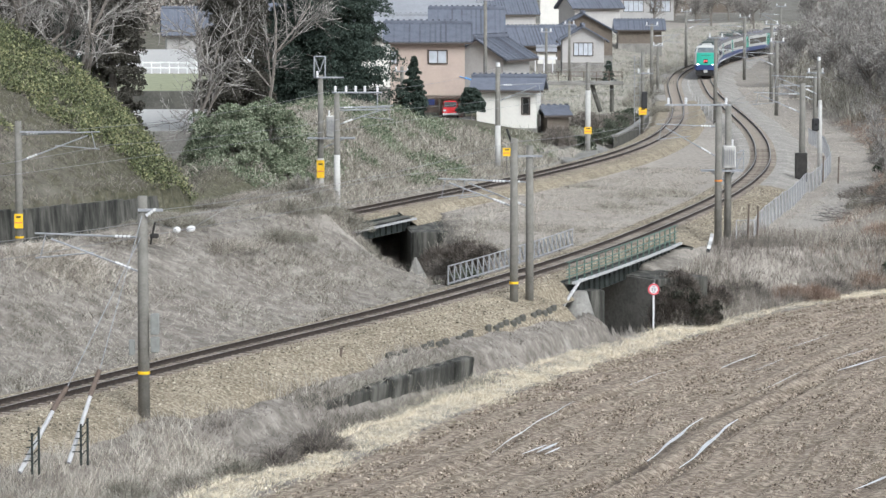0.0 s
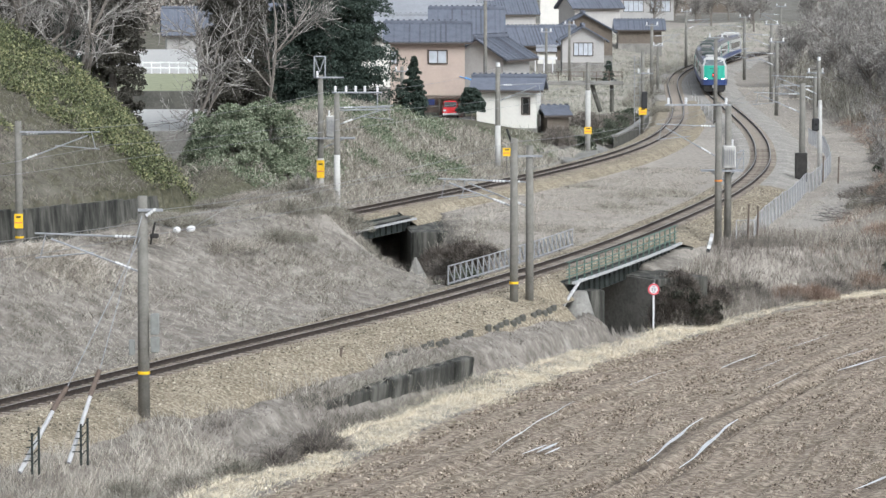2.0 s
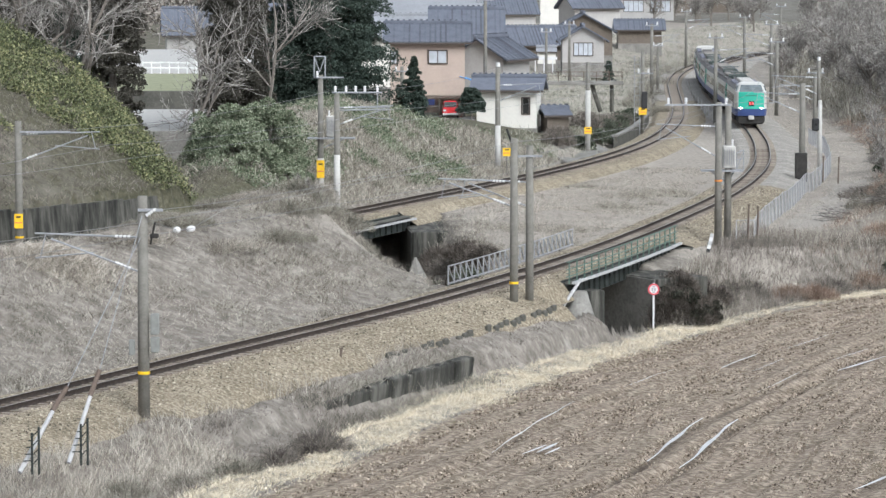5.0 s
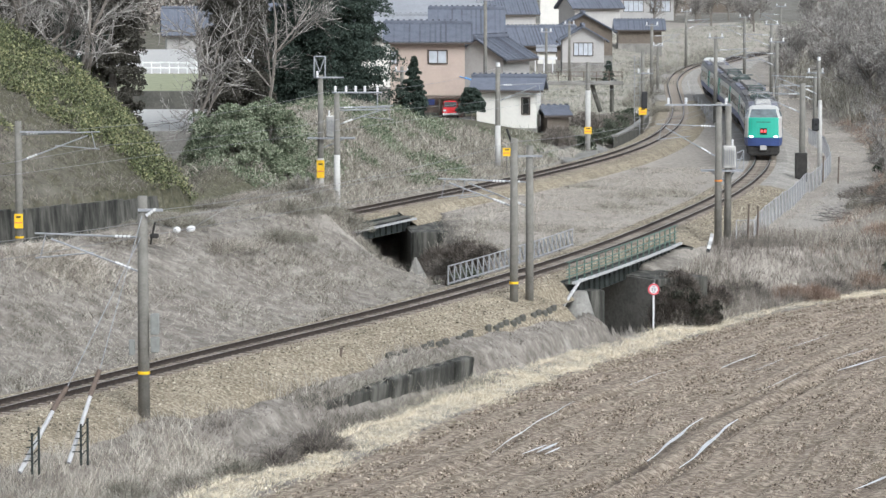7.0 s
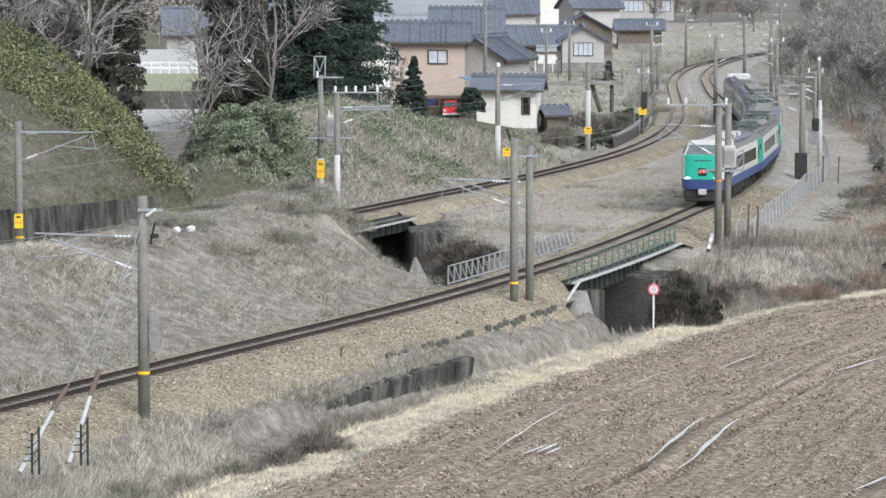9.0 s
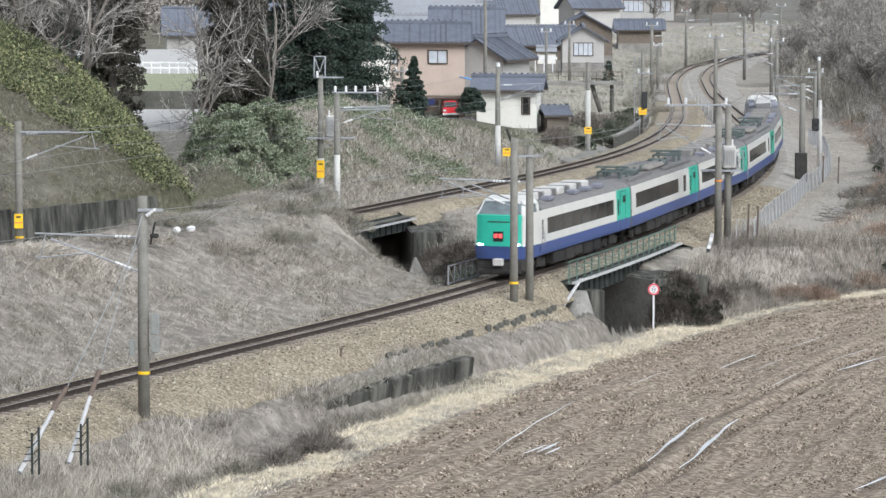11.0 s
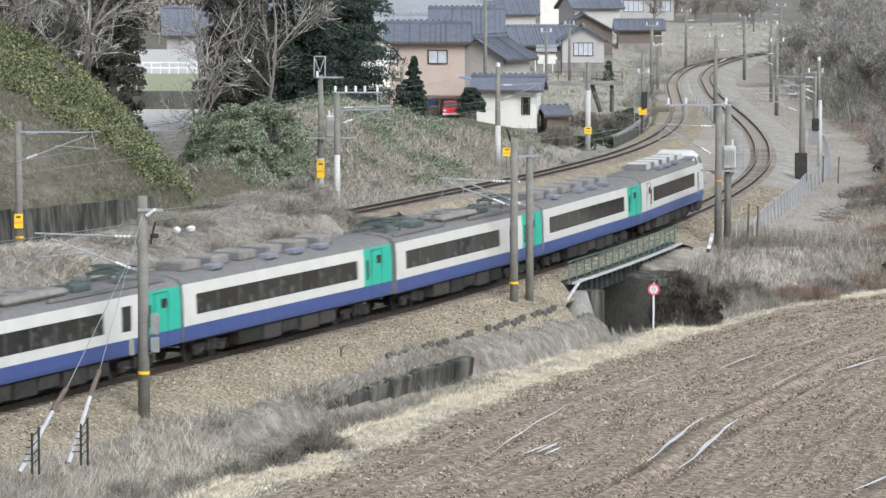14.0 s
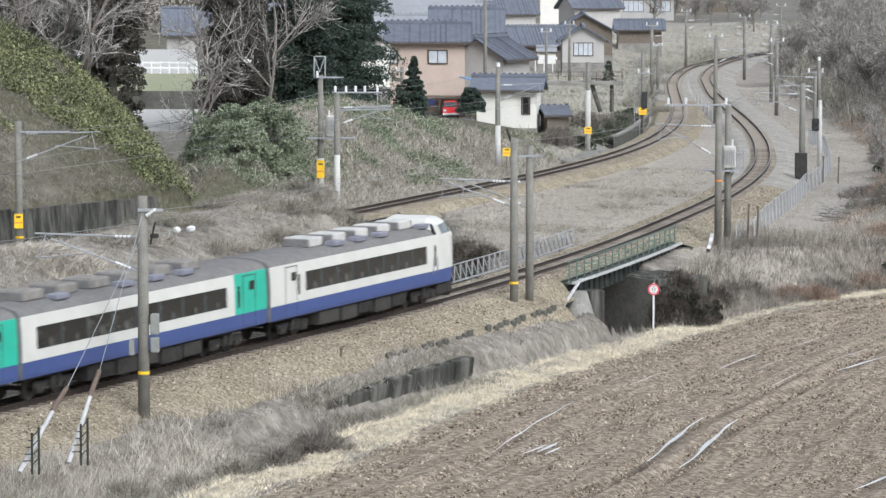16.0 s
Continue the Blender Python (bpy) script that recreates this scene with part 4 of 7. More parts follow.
def transformer(p, x, z, w=0.7, h=1.2):
    bm = bmesh.new()
    box(bm, (w, 0.6, h), at(x, 0, z + h / 2), 0.06)
    t = part("transformer", bm, M_polelight, p, "pale grey transformer box")
    for dx in (-0.2, 0.2):
        bm = bmesh.new()
        insulator(bm, (x + dx, 0, z + h), (x + dx, 0, z + h + 0.35), 0.07, 3)
        part("insulator", bm, M_porcelain, t)
    bm = bmesh.new()
    for k in range(5):
        box(bm, (0.03, 0.1, h * 0.7), at(x - w * 0.36 + k * w * 0.18, -0.34, z + h * 0.5))
    part("fin", bm, M_grey, t)


def crossarm(p, z, half, d=0.0, ins=()):
    bm = bmesh.new()
    box(bm, (2 * half, 0.1, 0.1), at(d, -0.18, z))
    c = part("crossarm", bm, M_grey, p, "steel crossarm")
    for x in ins:
        bm = bmesh.new()
        insulator(bm, (x, -0.18, z + 0.05), (x, -0.18, z + 0.42), 0.1, 4)
        part("insulator", bm, M_porcelain, c)


M_polebox = mat("grey_box_paint", shades((0.21, 0.215, 0.2)), scale=4, rough=0.7)
p1 = pole("catenary_pole", -10.85, 122.6, -0.75, 7.25, 0.2, label="weathered concrete catenary pole with yellow band and control boxes")
band(p1, 0.83, 0.225)
cantilever(p1, 5.75, 4.45, 3.9, -1)
crossarm(p1, 6.75, 0.45, 0.3)
for (x, z, sx, sz, m) in ((0.42, 2.6, 0.3, 0.75, M_polebox), (0.42, 1.85, 0.3, 0.55, M_polebox), (-0.42, 1.75, 0.2, 0.55, M_polebox)):
    bm = bmesh.new()
    box(bm, (sx, 0.4, sz), at(x, -0.05, z), 0.03)
    part("control_box", bm, m, p1, "grey metal control box")
bm = bmesh.new()
rod(bm, (0.28, 0, 5.5), (0.45, 0, 6.3), 0.035)
box(bm, (0.3, 0.2, 0.16), at(0.42, 0, 5.8), 0.03)
part("cable_clamp", bm, M_dark, p1)
bm = bmesh.new()
insulator(bm, (0.15, -0.2, 6.55), (0.5, -0.2, 6.8), 0.07)
part("insulator", bm, M_porcelain, p1)
p2 = pole("catenary_pole", 3.35, 160.2, -1.6, 7.25, 0.19)
band(p2, 0.42, 0.22)
cantilever(p2, 5.2, 4.0, 3.6, -1)
bm = bmesh.new()
rod(bm, (-0.1, 0, 7.0), (-0.35, 0, 7.7), 0.05)
part("tilted_rod", bm, M_black, p2)
p2b = pole("catenary_pole", 4.12, 161.4, -1.5, 6.85, 0.19)
cantilever(p2b, 5.1, 3.9, 3.4, -1)
crossarm(p2b, 6.35, 0.6)
p3 = pole("catenary_pole", 15.8, 195, -0.9, 7.4, 0.2)
band(p3, 2.9, 0.23, M_orange, 0.1)
crossarm(p3, 7.25, 1.9, -1.2, (-2.9, -1.9, 0.4))
cantilever(p3, 6.0, 4.2, 3.6, -1)
p3b = pole("catenary_pole", 16.45, 196.2, -0.9, 7.3, 0.2, label="weathered pole carrying a transformer on a steel platform")
platform(p3b, 3.4, 1.2, -0.35)
transformer(p3b, 0.05, 3.55, 0.75, 1.3)
bm = bmesh.new()
for a, b in (((0.9, 0, 3.4), (0.9, 0, 4.6)), ((0.5, 0, 3.4), (0.5, 0, 4.4)), ((0.5, 0, 4.4), (0.9, 0, 4.6)), ((0.5, 0, 4.0), (0.9, 0, 4.1)), ((0.5, 0, 3.5), (0.9, 0, 4.5))):
    rod(bm, a, b, 0.025)
part("platform_rail", bm, M_grey, p3b)
# the far line
p4 = pole("catenary_pole", -7.95, 221, -0.75, 8.0, 0.19, pale_to=2.6, label="tall concrete pole with pale base, yellow board and transformer platform")
tag_plate(p4, 1.9, 0.24, size=(0.5, 1.15))
platform(p4, 3.9, 1.55, 0.7)
transformer(p4, 0.75, 4.0, 0.75, 1.35)
crossarm(p4, 7.85, 0.9, 0.6, (-0.2,))
bm = bmesh.new()
for x in (-0.4, 0.3):
    rod(bm, (x, 0, 7.8), (x, 0, 9.2), 0.05)
rod(bm, (-0.4, 0, 9.2), (0.3, 0, 9.2), 0.04)
rod(bm, (-0.4, 0, 9.2), (-0.05, 0, 8.2), 0.03)
rod(bm, (0.3, 0, 9.2), (-0.05, 0, 8.2), 0.03)
part("pole_top_frame", bm, M_grey, p4)
p4b = pole("catenary_pole", -6.8, 218.1, -0.75, 6.9, 0.19, pale_to=3.0)
cantilever(p4b, 6.0, 4.9, 3.6, 1)
crossarm(p4b, 7.0, 1.6, 1.3, (-0.1, 0.6, 1.2, 1.8, 2.6))
bm = bmesh.new()
for z in (5.85, 6.0):
    rod(bm, (0, 0, z), (3.4, 0, z + 0.05), 0.045)
rod(bm, (2.6, -0.1, 5.9), (2.6, -0.1, 7.3), 0.035)
part("tie_beam", bm, M_grey, p4b, "long grey steel tie beam")
p5 = pole("catenary_pole", -21.9, 175.4, -0.75, 7.3, 0.19)
tag_plate(p5, 2.15, 0.24, size=(0.45, 0.75))
band(p5, 1.3, 0.22)
cantilever(p5, 6.6, 5.2, 4.2, 1)
crossarm(p5, 6.75, 1.3, 1.4)
p6 = pole("catenary_pole", 4.1, 254.5, -0.6, 7.4, 0.2, pale_to=3.0)
band(p6, 7.5, 0.16, M_porcelain, 0.4, "pole_cap")
cantilever(p6, 6.0, 4.8, 3.4, 1)
tag_plate(pole("marker_post", 4.75, 253.0, -0.6, 1.4, 0.06, label="short post with yellow marker board"), 1.1, 0.1, size=(0.6, 0.6))
p7 = pole("catenary_pole", 11.9, 279.5, -0.6, 6.9, 0.2, pale_to=4.6)
tag_plate(p7, 1.3, 0.24, size=(0.6, 0.6))
p8 = pole("signal_pole", 18.0, 306.9, -0.7, 7.0, 0.16, label="slender signal pole with black signal head and yellow board")
bm = bmesh.new()
box(bm, (0.5, 0.4, 1.5), at(0.15, -0.2, 2.6), 0.06)
part("signal_head", bm, M_black, p8)
tag_plate(p8, 1.6, 0.3, size=(0.7, 0.65))
crossarm(p8, 5.0, 0.7, 0.2, (-0.4, 0.5))
bm = bmesh.new()
for s in (-0.25, 0.25):
    rod(bm, (s - 0.5, 0, -0.6), (s - 0.5, 0, 6.6), 0.03)
for k in range(16):
    rod(bm, (-0.75, 0, 0.2 + k * 0.4), (-0.25, 0, 0.2 + k * 0.4), 0.02)
part("ladder", bm, M_grey, p8)
p9 = pole("catenary_pole", 26.2, 248.1, -0.75, 6.4, 0.22, label="weathered catenary pole with a dark cabinet at its foot")
cantilever(p9, 5.6, 4.2, 3.6, -1)
bm = bmesh.new()
box(bm, (0.85, 0.7, 2.1), at(-0.1, -0.3, 0.3), 0.04)
part("cabinet", bm, M_gear, p9, "dark grey equipment cabinet")
p10 = pole("signal_pole", 28.9, 260.9, -0.75, 4.6, 0.17, M_polelight, label="white signal pole with black signal head")
bm = bmesh.new()
box(bm, (0.55, 0.4, 0.95), at(-0.35, -0.2, 2.75), 0.08)
part("signal_head", bm, M_black, p10)
bm = bmesh.new()
rod(bm, (-0.35, -0.41, 2.75), (-0.35, -0.5, 2.75), 0.1)
part("lens", bm, M_glass, p10)
p11 = pole("catenary_pole", 28.9, 262.0, 4.4, 7.6, 0.14)
band(p11, 7.75, 0.13, M_porcelain, 0.28, "pole_cap")
cantilever(p11, 6.3, 5.0, 3.6, -1)
for x, y, z1, side in ((26.4, 330.0, 7.8, 1), (36.2, 375.7, 8.1, -1), (39.0, 441.0, 7.6, -1), (24.0, 392.0, 7.6, 1), (49.5, 500.0, 8.0, -1), (33.5, 470.0, 7.8, 1), (32.8, 300.0, 5.5, -1), (33.8, 345.0, 7.0, -1)):
    q = pole("catenary_pole", x, y, -0.75, z1, 0.19)
    cantilever(q, z1 - 1.4, z1 - 2.7, 3.2, side)
    crossarm(q, z1 - 0.2, 0.8, 0, (-0.6, 0.6))


# leaning stay struts with wires beside the near line
def stay(x, y, z0, x1, y1, z1, wx, wy, wz):
    s = thing("guy_stay", "leaning pale steel stay anchor with guy wire", "guy stay", at(x, y, 0))
    bm = bmesh.new()
    rod(bm, (0, 0, z0 - 0.3), (x1 - x, y1 - y, z1), 0.075, 0.07, 8)
    part("strut", bm, M_silver, s)
    bm = bmesh.new()
    d = Vector((x1 - x, y1 - y, z1 - z0))
    a = Vector((x1 - x, y1 - y, z1))
    rod(bm, a - d * 0.12, a + d * 0.28, 0.088, 0.08, 8)
    part("sleeve", bm, M_wood, s, "weathered brown guard sleeve")
    bm = bmesh.new()
    rod(bm, a + d * 0.3, (wx - x, wy - y, wz), 0.014, n=5)
    part("wire", bm, M_grey, s)
    bm = bmesh.new()
    for px_, top in ((0.38, 0.95), (0.6, 1.15)):
        box(bm, (0.07, 0.07, top + 0.4), at(px_, 0.2, z0 + top / 2 - 0.2))
    for q in range(4):
        rod(bm, (0.38, 0.2, z0 - 0.1 + 0.3 * q), (0.6, 0.2, z0 + 0.15 + 0.3 * q), 0.02, n=5)
        rod(bm, (0.1 + 0.06 * q, 0.1, z0 + 0.05 + 0.22 * q), (0.38, 0.2, z0 + 0.05 + 0.22 * q), 0.02, n=5)
    part("brace_post", bm, M_girder, s, "dark green-grey lattice brace")


stay(-13.62, 108.5, -0.35, -12.6, 110.2, 1.35, -10.9, 122.6, 5.8)
stay(-12.15, 109.5, -0.2, -11.5, 111.0, 1.75, -10.85, 122.6, 6.6)


# ---- overhead wires ----
def wire(name, pts, r=0.011, sag=0.0, label="thin overhead line wire"):
    bm = bmesh.new()
    for a, b in zip(pts, pts[1:]):
        a, b = Vector(a), Vector(b)
        n = 8 if sag else 1
        last = a
        for k in range(1, n + 1):
            t = k / n
            p = a.lerp(b, t) - Vector((0, 0, sag * 4 * t * (1 - t)))
            rod(bm, last, p, r, n=4)
            last = p
    return tagged(part(name, bm, M_wirem, None), label, "wire")


M_wirem = mat("wire", shades((0.22, 0.22, 0.22)), scale=3, rough=0.5, metal=0.4)
for line, s0, s1 in ((TRACK_A, 60, 520), (TRACK_B, 60, 460)):
    wire("contact_wire", [(*on_track(line, s)[:2], 5.1) for s in range(s0, s1, 12)])
    wire("messenger_wire", [(*on_track(line, s)[:2], 5.95) for s in range(s0, s1, 42)], sag=0.3)
wire("feeder_wire", [(-21.4, 175.4, 6.75), (-6.8, 218.1, 7.2), (4.1, 254.5, 7.3), (11.9, 279.5, 6.8), (18.0, 306.9, 6.9)], sag=0.5)
wire("feeder_wire", [(-10.6, 122.6, 6.7), (3.4, 160.2, 7.1), (15.8, 195.0, 7.3), (26.2, 248.1, 6.3)], sag=0.35)
stay_wire = wire("stay_wire", [(-10.5, 122.6, 6.3), (-10.43, 133.0, 5.16), (-10.4, 139.5, 4.65), (-9.7, 192.2, 3.0)], label="stay wire carrying two white round insulators")
for x, y, z in ((-10.43, 133.0, 5.16), (-10.4, 139.5, 4.65), (-10.38, 140.2, 4.62)):
    bm = bmesh.new()
    bmesh.ops.create_uvsphere(bm, u_segments=14, v_segments=10, radius=0.15, matrix=at(x, y, z) @ Matrix.Diagonal((1.05, 1.2, 0.9, 1)))
    part("insulator", bm, M_porcelain, stay_wire, "white porcelain insulator", smooth=True)


# ---- chain-link fence along the path ----
def path_fence():
    fence = thing("path_fence", "silver chain-link fence with posts along the path", "fence")
    pts = [(16.9, 195.5), (18.2, 198.5), (19.9, 207.0), (22.4, 220.0), (25.2, 236.0), (27.2, 245.0), (29.2, 256.0), (30.6, 270.0), (31.6, 285.0), (32.2, 300.0)]
    for a, b in zip(pts, pts[1:]):
        n = max(1, round(math.dist(a, b) / 2.2))
        for k in range(n):
            p = (a[0] + (b[0] - a[0]) * k / n, a[1] + (b[1] - a[1]) * k / n)
            q = (a[0] + (b[0] - a[0]) * (k + 1) / n, a[1] + (b[1] - a[1]) * (k + 1) / n)
            zp, zq = land_z(*p), land_z(*q)
            bm = bmesh.new()
            rod(bm, (*p, zp - 0.3), (*p, zp + 1.4), 0.03)
            part("post", bm, M_silver, fence)
            bm = bmesh.new()
            rod(bm, (*p, zp + 1.38), (*q, zq + 1.38), 0.025, n=6)
            part("top_rail", bm, M_lattice, fence)
            bm = bmesh.new()
            for j in range(14):
                t = j / 14
                for u in (1.0, -1.0):
                    t2 = t + u * 0.45
                    if 0 <= t2 <= 1:
                        rod(bm, (p[0] + (q[0] - p[0]) * t, p[1] + (q[1] - p[1]) * t, zp + 0.05), (p[0] + (q[0] - p[0]) * t2, p[1] + (q[1] - p[1]) * t2, zp + 1.36), 0.0055, n=3)
            part("mesh_panel", bm, M_lattice, fence)


path_fence()
# small posts
for x, y, h, label in ((17.6, 196.0, 2.3, "rusty brown angle-iron post"), (18.2, 196.6, 2.2, "rusty brown angle-iron post"), (20.6, 199.0, 0.8, "short dark marker post"), (-4.25, 139.5, 0.7, "short dark wooden lineside stake"), (27.6, 247.0, 1.9, "dark leaning wooden stake beside path"), (28.6, 246.0, 1.9, "dark leaning wooden stake beside path")):
    z = land_z(x, y)
    bm = bmesh.new()
    rod(bm, (0, 0, -0.3), (0.05, 0, h), 0.055, 0.05, 6)
    box(bm, (0.16, 0.1, 0.05), at(0.05, 0, h))
    p = tagged(part("stake", bm, M_wood, None), label, "stake")
    p.location = (x, y, z)
s = thing("white_marker", "white and black striped wooden lineside marker leaning", "marker post", pose(14.9, 191.0, -0.9, 0, 14, 0))
for k in range(5):
    bm = bmesh.new()
    box(bm, (0.2, 0.06, 0.22), at(0, 0, 0.12 + k * 0.22))
    part("stripe", bm, M_porcelain if k % 2 else (M_black if k < 2 else M_silver), s)

# short white posts on the inside of the far curve
cp = thing("curve_posts", "row of short white posts beside the curved track", "posts")
for k in range(11):
    x, y, h = on_track(TRACK_A, 330 + k * 7.5, -2.5)
    bm = bmesh.new()
    rod(bm, (x, y, -0.9), (x, y, 0.4), 0.045, n=6)
    part("post", bm, M_polelight, cp)

# loose stones on the near ballast
rs = np.random.RandomState(3)


def stones(name, pts, size, material, label, parent=None):
    n = len(pts)
    d = rs.normal(size=(n, 4, 3))
    d /= np.linalg.norm(d, axis=2)[:, :, None]
    v = pts[:, None, :] + d * (size * rs.uniform(0.5, 1.3, (n, 1, 1)))
    i = np.arange(n) * 4
    f = np.concatenate([np.stack([i + a, i + b, i + c], 1) for a, b, c in ((0, 1, 2), (0, 2, 3), (0, 3, 1), (1, 3, 2))])
    return tagged(mesh_ob(name, v.reshape(-1, 3), f.tolist(), material, parent), label, "stones", kind="stuff")


M_stone = mat("ballast_stone", [(0.2, (0.05, 0.042, 0.03)), (0.5, (0.24, 0.202, 0.142)), (0.8, (0.58, 0.52, 0.41))], scale=0.6, island=0.95, rough=0.95)
M_clod = mat("soil_clod", [(0.2, (0.07, 0.053, 0.038)), (0.5, (0.235, 0.188, 0.14)), (0.8, (0.52, 0.445, 0.355))], scale=0.5, island=0.8, rough=1.0)
S = rs.uniform(70, 230, 26000)
O = np.where(rs.uniform(size=26000) < 0.72, rs.uniform(0.7, 4.3, 26000), rs.uniform(-3.0, -0.7, 26000))
tA, nA = frames_of(TRACK_A)
i = S.astype(int)
P = TRACK_A[i] + nA[i] * O[:, None] + tA[i] * (S - i)[:, None]
keep = ~((S > GAP_A[0] - 2) & (S < GAP_A[1] + 2) & (np.abs(O) > 1.85)) & ~((S > GAP_A[0] - 7) & (S < GAP_A[0]) & (O > 2.2))
P, O, S = P[keep], O[keep], S[keep]
Z = np.interp(O, [-3.6, -2.1, -1.9, -0.75, 0, 0.75, 1.9, 2.1, 3.4, 4.3], [-1.5, -0.32, -0.25, -0.24, -0.27, -0.24, -0.25, -0.32, -0.62, -1.05])
stones("ballast_stones", np.c_[P, Z], 0.055, M_stone, "loose brown ballast stones beside the rails")
x, y = rs.uniform(-14, 32, 190000), rs.uniform(100, 206, 190000)
z, dA_, dB_, dF_, dr_, sA_, sB_ = land(x, y)
k = (dF_ > 1.6) & (np.abs(x) < 0.135 * y) & (hash_noise(x, y, 1.3, 8) + 0.6 * np.sin(dF_ * 5.2) > -0.3)
stones("soil_clods", np.c_[x, y, z - 0.03][k], 0.055, M_clod, "clods of bare soil on the field")


# ---- rain water standing in the wheel ruts ----
# pale base colour stands for bright sky mirrored in the water
M_water = mat("sky_pale_water", shades((0.6, 0.6, 0.59)), scale=1.0, rough=0.3, spec=1.0)
tF, nF = frames_of(FIELD_EDGE)


def puddle(s0, s1, off, width, drift=0.0):
    v, f = [], []
    n = int((s1 - s0) / 0.5) + 1
    for k in range(n + 1):
        s = s0 + (s1 - s0) * k / n
        j = min(int(s), len(FIELD_EDGE) - 2)
        c = FIELD_EDGE[j] * (1 - s % 1) + FIELD_EDGE[j + 1] * (s % 1)
        nn = nF[j] * (1 - s % 1) + nF[j + 1] * (s % 1)
        o = off + drift * (s - s0) + 0.03 * math.sin(s * 0.9)
        w = 0.48 * width * (0.25 + 0.75 * math.sin(math.pi * (k + 0.15) / (n + 0.3))) * (1 + 0.3 * math.sin(s * 0.8 + off))
        for e in (-w / 2, 0, w / 2):
            q = c + nn * (o + e)
            v.append((q[0], q[1], float(field_z(q[0], q[1])) + 0.08))
        if k:
            a = 3 * k
            f += [(a - 3, a - 2, a + 1, a), (a - 2, a - 1, a + 2, a + 1)]
    tagged(mesh_ob("puddle", v, f, M_water, None), "long strip of standing rain water in a wheel rut", "puddle", kind="structure")


for a in ((36, 55.5, 6.0, 0.16, -0.045), (35, 50, 11.75, 0.30, -0.028), (33.5, 50, 13.2, 0.34, -0.03), (72, 79, 7.95, 0.3, 0.03), (69, 76, 13.75, 0.4, 0.17), (36.0, 39.0, 7.1, 0.3, 0.1), (36.6, 39.8, 7.5, 0.34, 0.06), (36.2, 38.4, 7.9, 0.26, 0.05), (62, 72, 5.7, 0.08, 0.03), (60, 70, 11.7, 0.08, 0.05), (74, 80, 12.6, 0.14, 0.1), (80, 90, 9.0, 0.1, 0.05), (29, 33, 19.8, 0.3, 0.2), (70, 76, 9.8, 0.1, 0.05)):
    puddle(*a)


# ---- houses of the village ----
M_tan = mat("tan_siding", shades((0.46, 0.372, 0.312), 0.9, 1.08), scale=0.8, scale2=6, rough=0.8)
M_cream = mat("cream_plaster", shades((0.66, 0.64, 0.58), 0.88, 1.06), scale=0.7, scale2=5, rough=0.85)
M_greywall = mat("grey_plaster", shades((0.40, 0.385, 0.36), 0.85, 1.1), scale=0.7, scale2=5, rough=0.85)
M_woodwall = mat("dark_wood_wall", shades((0.15, 0.125, 0.10), 0.75, 1.2), scale=2, scale2=9, rough=0.85)
M_tile = mat("grey_roof_tile", shades((0.112, 0.122, 0.146), 0.7, 1.3), scale=1.5, scale2=8, rough=0.75, island=0.35)
M_tilepale = mat("pale_metal_roof", shades((0.28, 0.29, 0.305), 0.8, 1.15), scale=0.6, scale2=6, rough=0.65)
M_tarp = mat("blue_tarp", shades((0.10, 0.30, 0.62)), scale=3, rough=0.4)
M_pane = mat("window_pane", shades((0.50, 0.53, 0.56), 0.8, 1.1), scale=1.5, rough=0.15, spec=0.6)
M_frame = mat("window_frame", shades((0.09, 0.075, 0.065)), scale=5)
M_vanred = mat("van_red", shades((0.62, 0.03, 0.035), 0.9, 1.1), scale=2, rough=0.3, spec=0.5)
HOUSE_GROUP = "houses of the village"


def gable_roof(hs, w, d, h, rise, over=0.6, material=None, ribs=True):
    """Ridge along x. Two slopes with thickness and tile courses, ridge cap, gable boards."""
    m = material or M_tile
    for s in (-1, 1):
        run = d / 2 + over
        ln = math.hypot(run, rise * run / (d / 2))
        ang = math.degrees(math.atan2(rise, d / 2))
        bm = bmesh.new()
        base = Matrix.Translation((0, s * run / 2, h + rise - rise * run / d)) @ pose(0, 0, 0, -s * ang)
        box(bm, (w + 2 * over, ln, 0.14), base)
        slope = part("roof", bm, m, hs, "grey roof slope")
        if ribs:
            bm = bmesh.new()
            n = int((w + 2 * over) / 0.42)
            for k in range(n + 1):
                x = -(w + 2 * over) / 2 + k * (w + 2 * over) / n
                box(bm, (0.16, ln, 0.09), base @ at(x, 0, 0.09))
            tagged(part("tile_rib", bm, m, slope), kind="stuff")
        bm = bmesh.new()
        box(bm, (w + 2 * over, 0.12, 0.16), at(0, s * run, h + rise - rise * run / (d / 2) - 0.08))
        part("gutter", bm, M_frame, slope)
    bm = bmesh.new()
    box(bm, (w + 2 * over + 0.1, 0.4, 0.34), at(0, 0, h + rise + 0.16), 0.08)
    for k in range(int(w / 0.5) + 2):
        box(bm, (0.2, 0.46, 0.12), at(-w / 2 - over + k * 0.5 + 0.2, 0, h + rise + 0.36))
    part("ridge", bm, m, hs, "raised tile ridge")


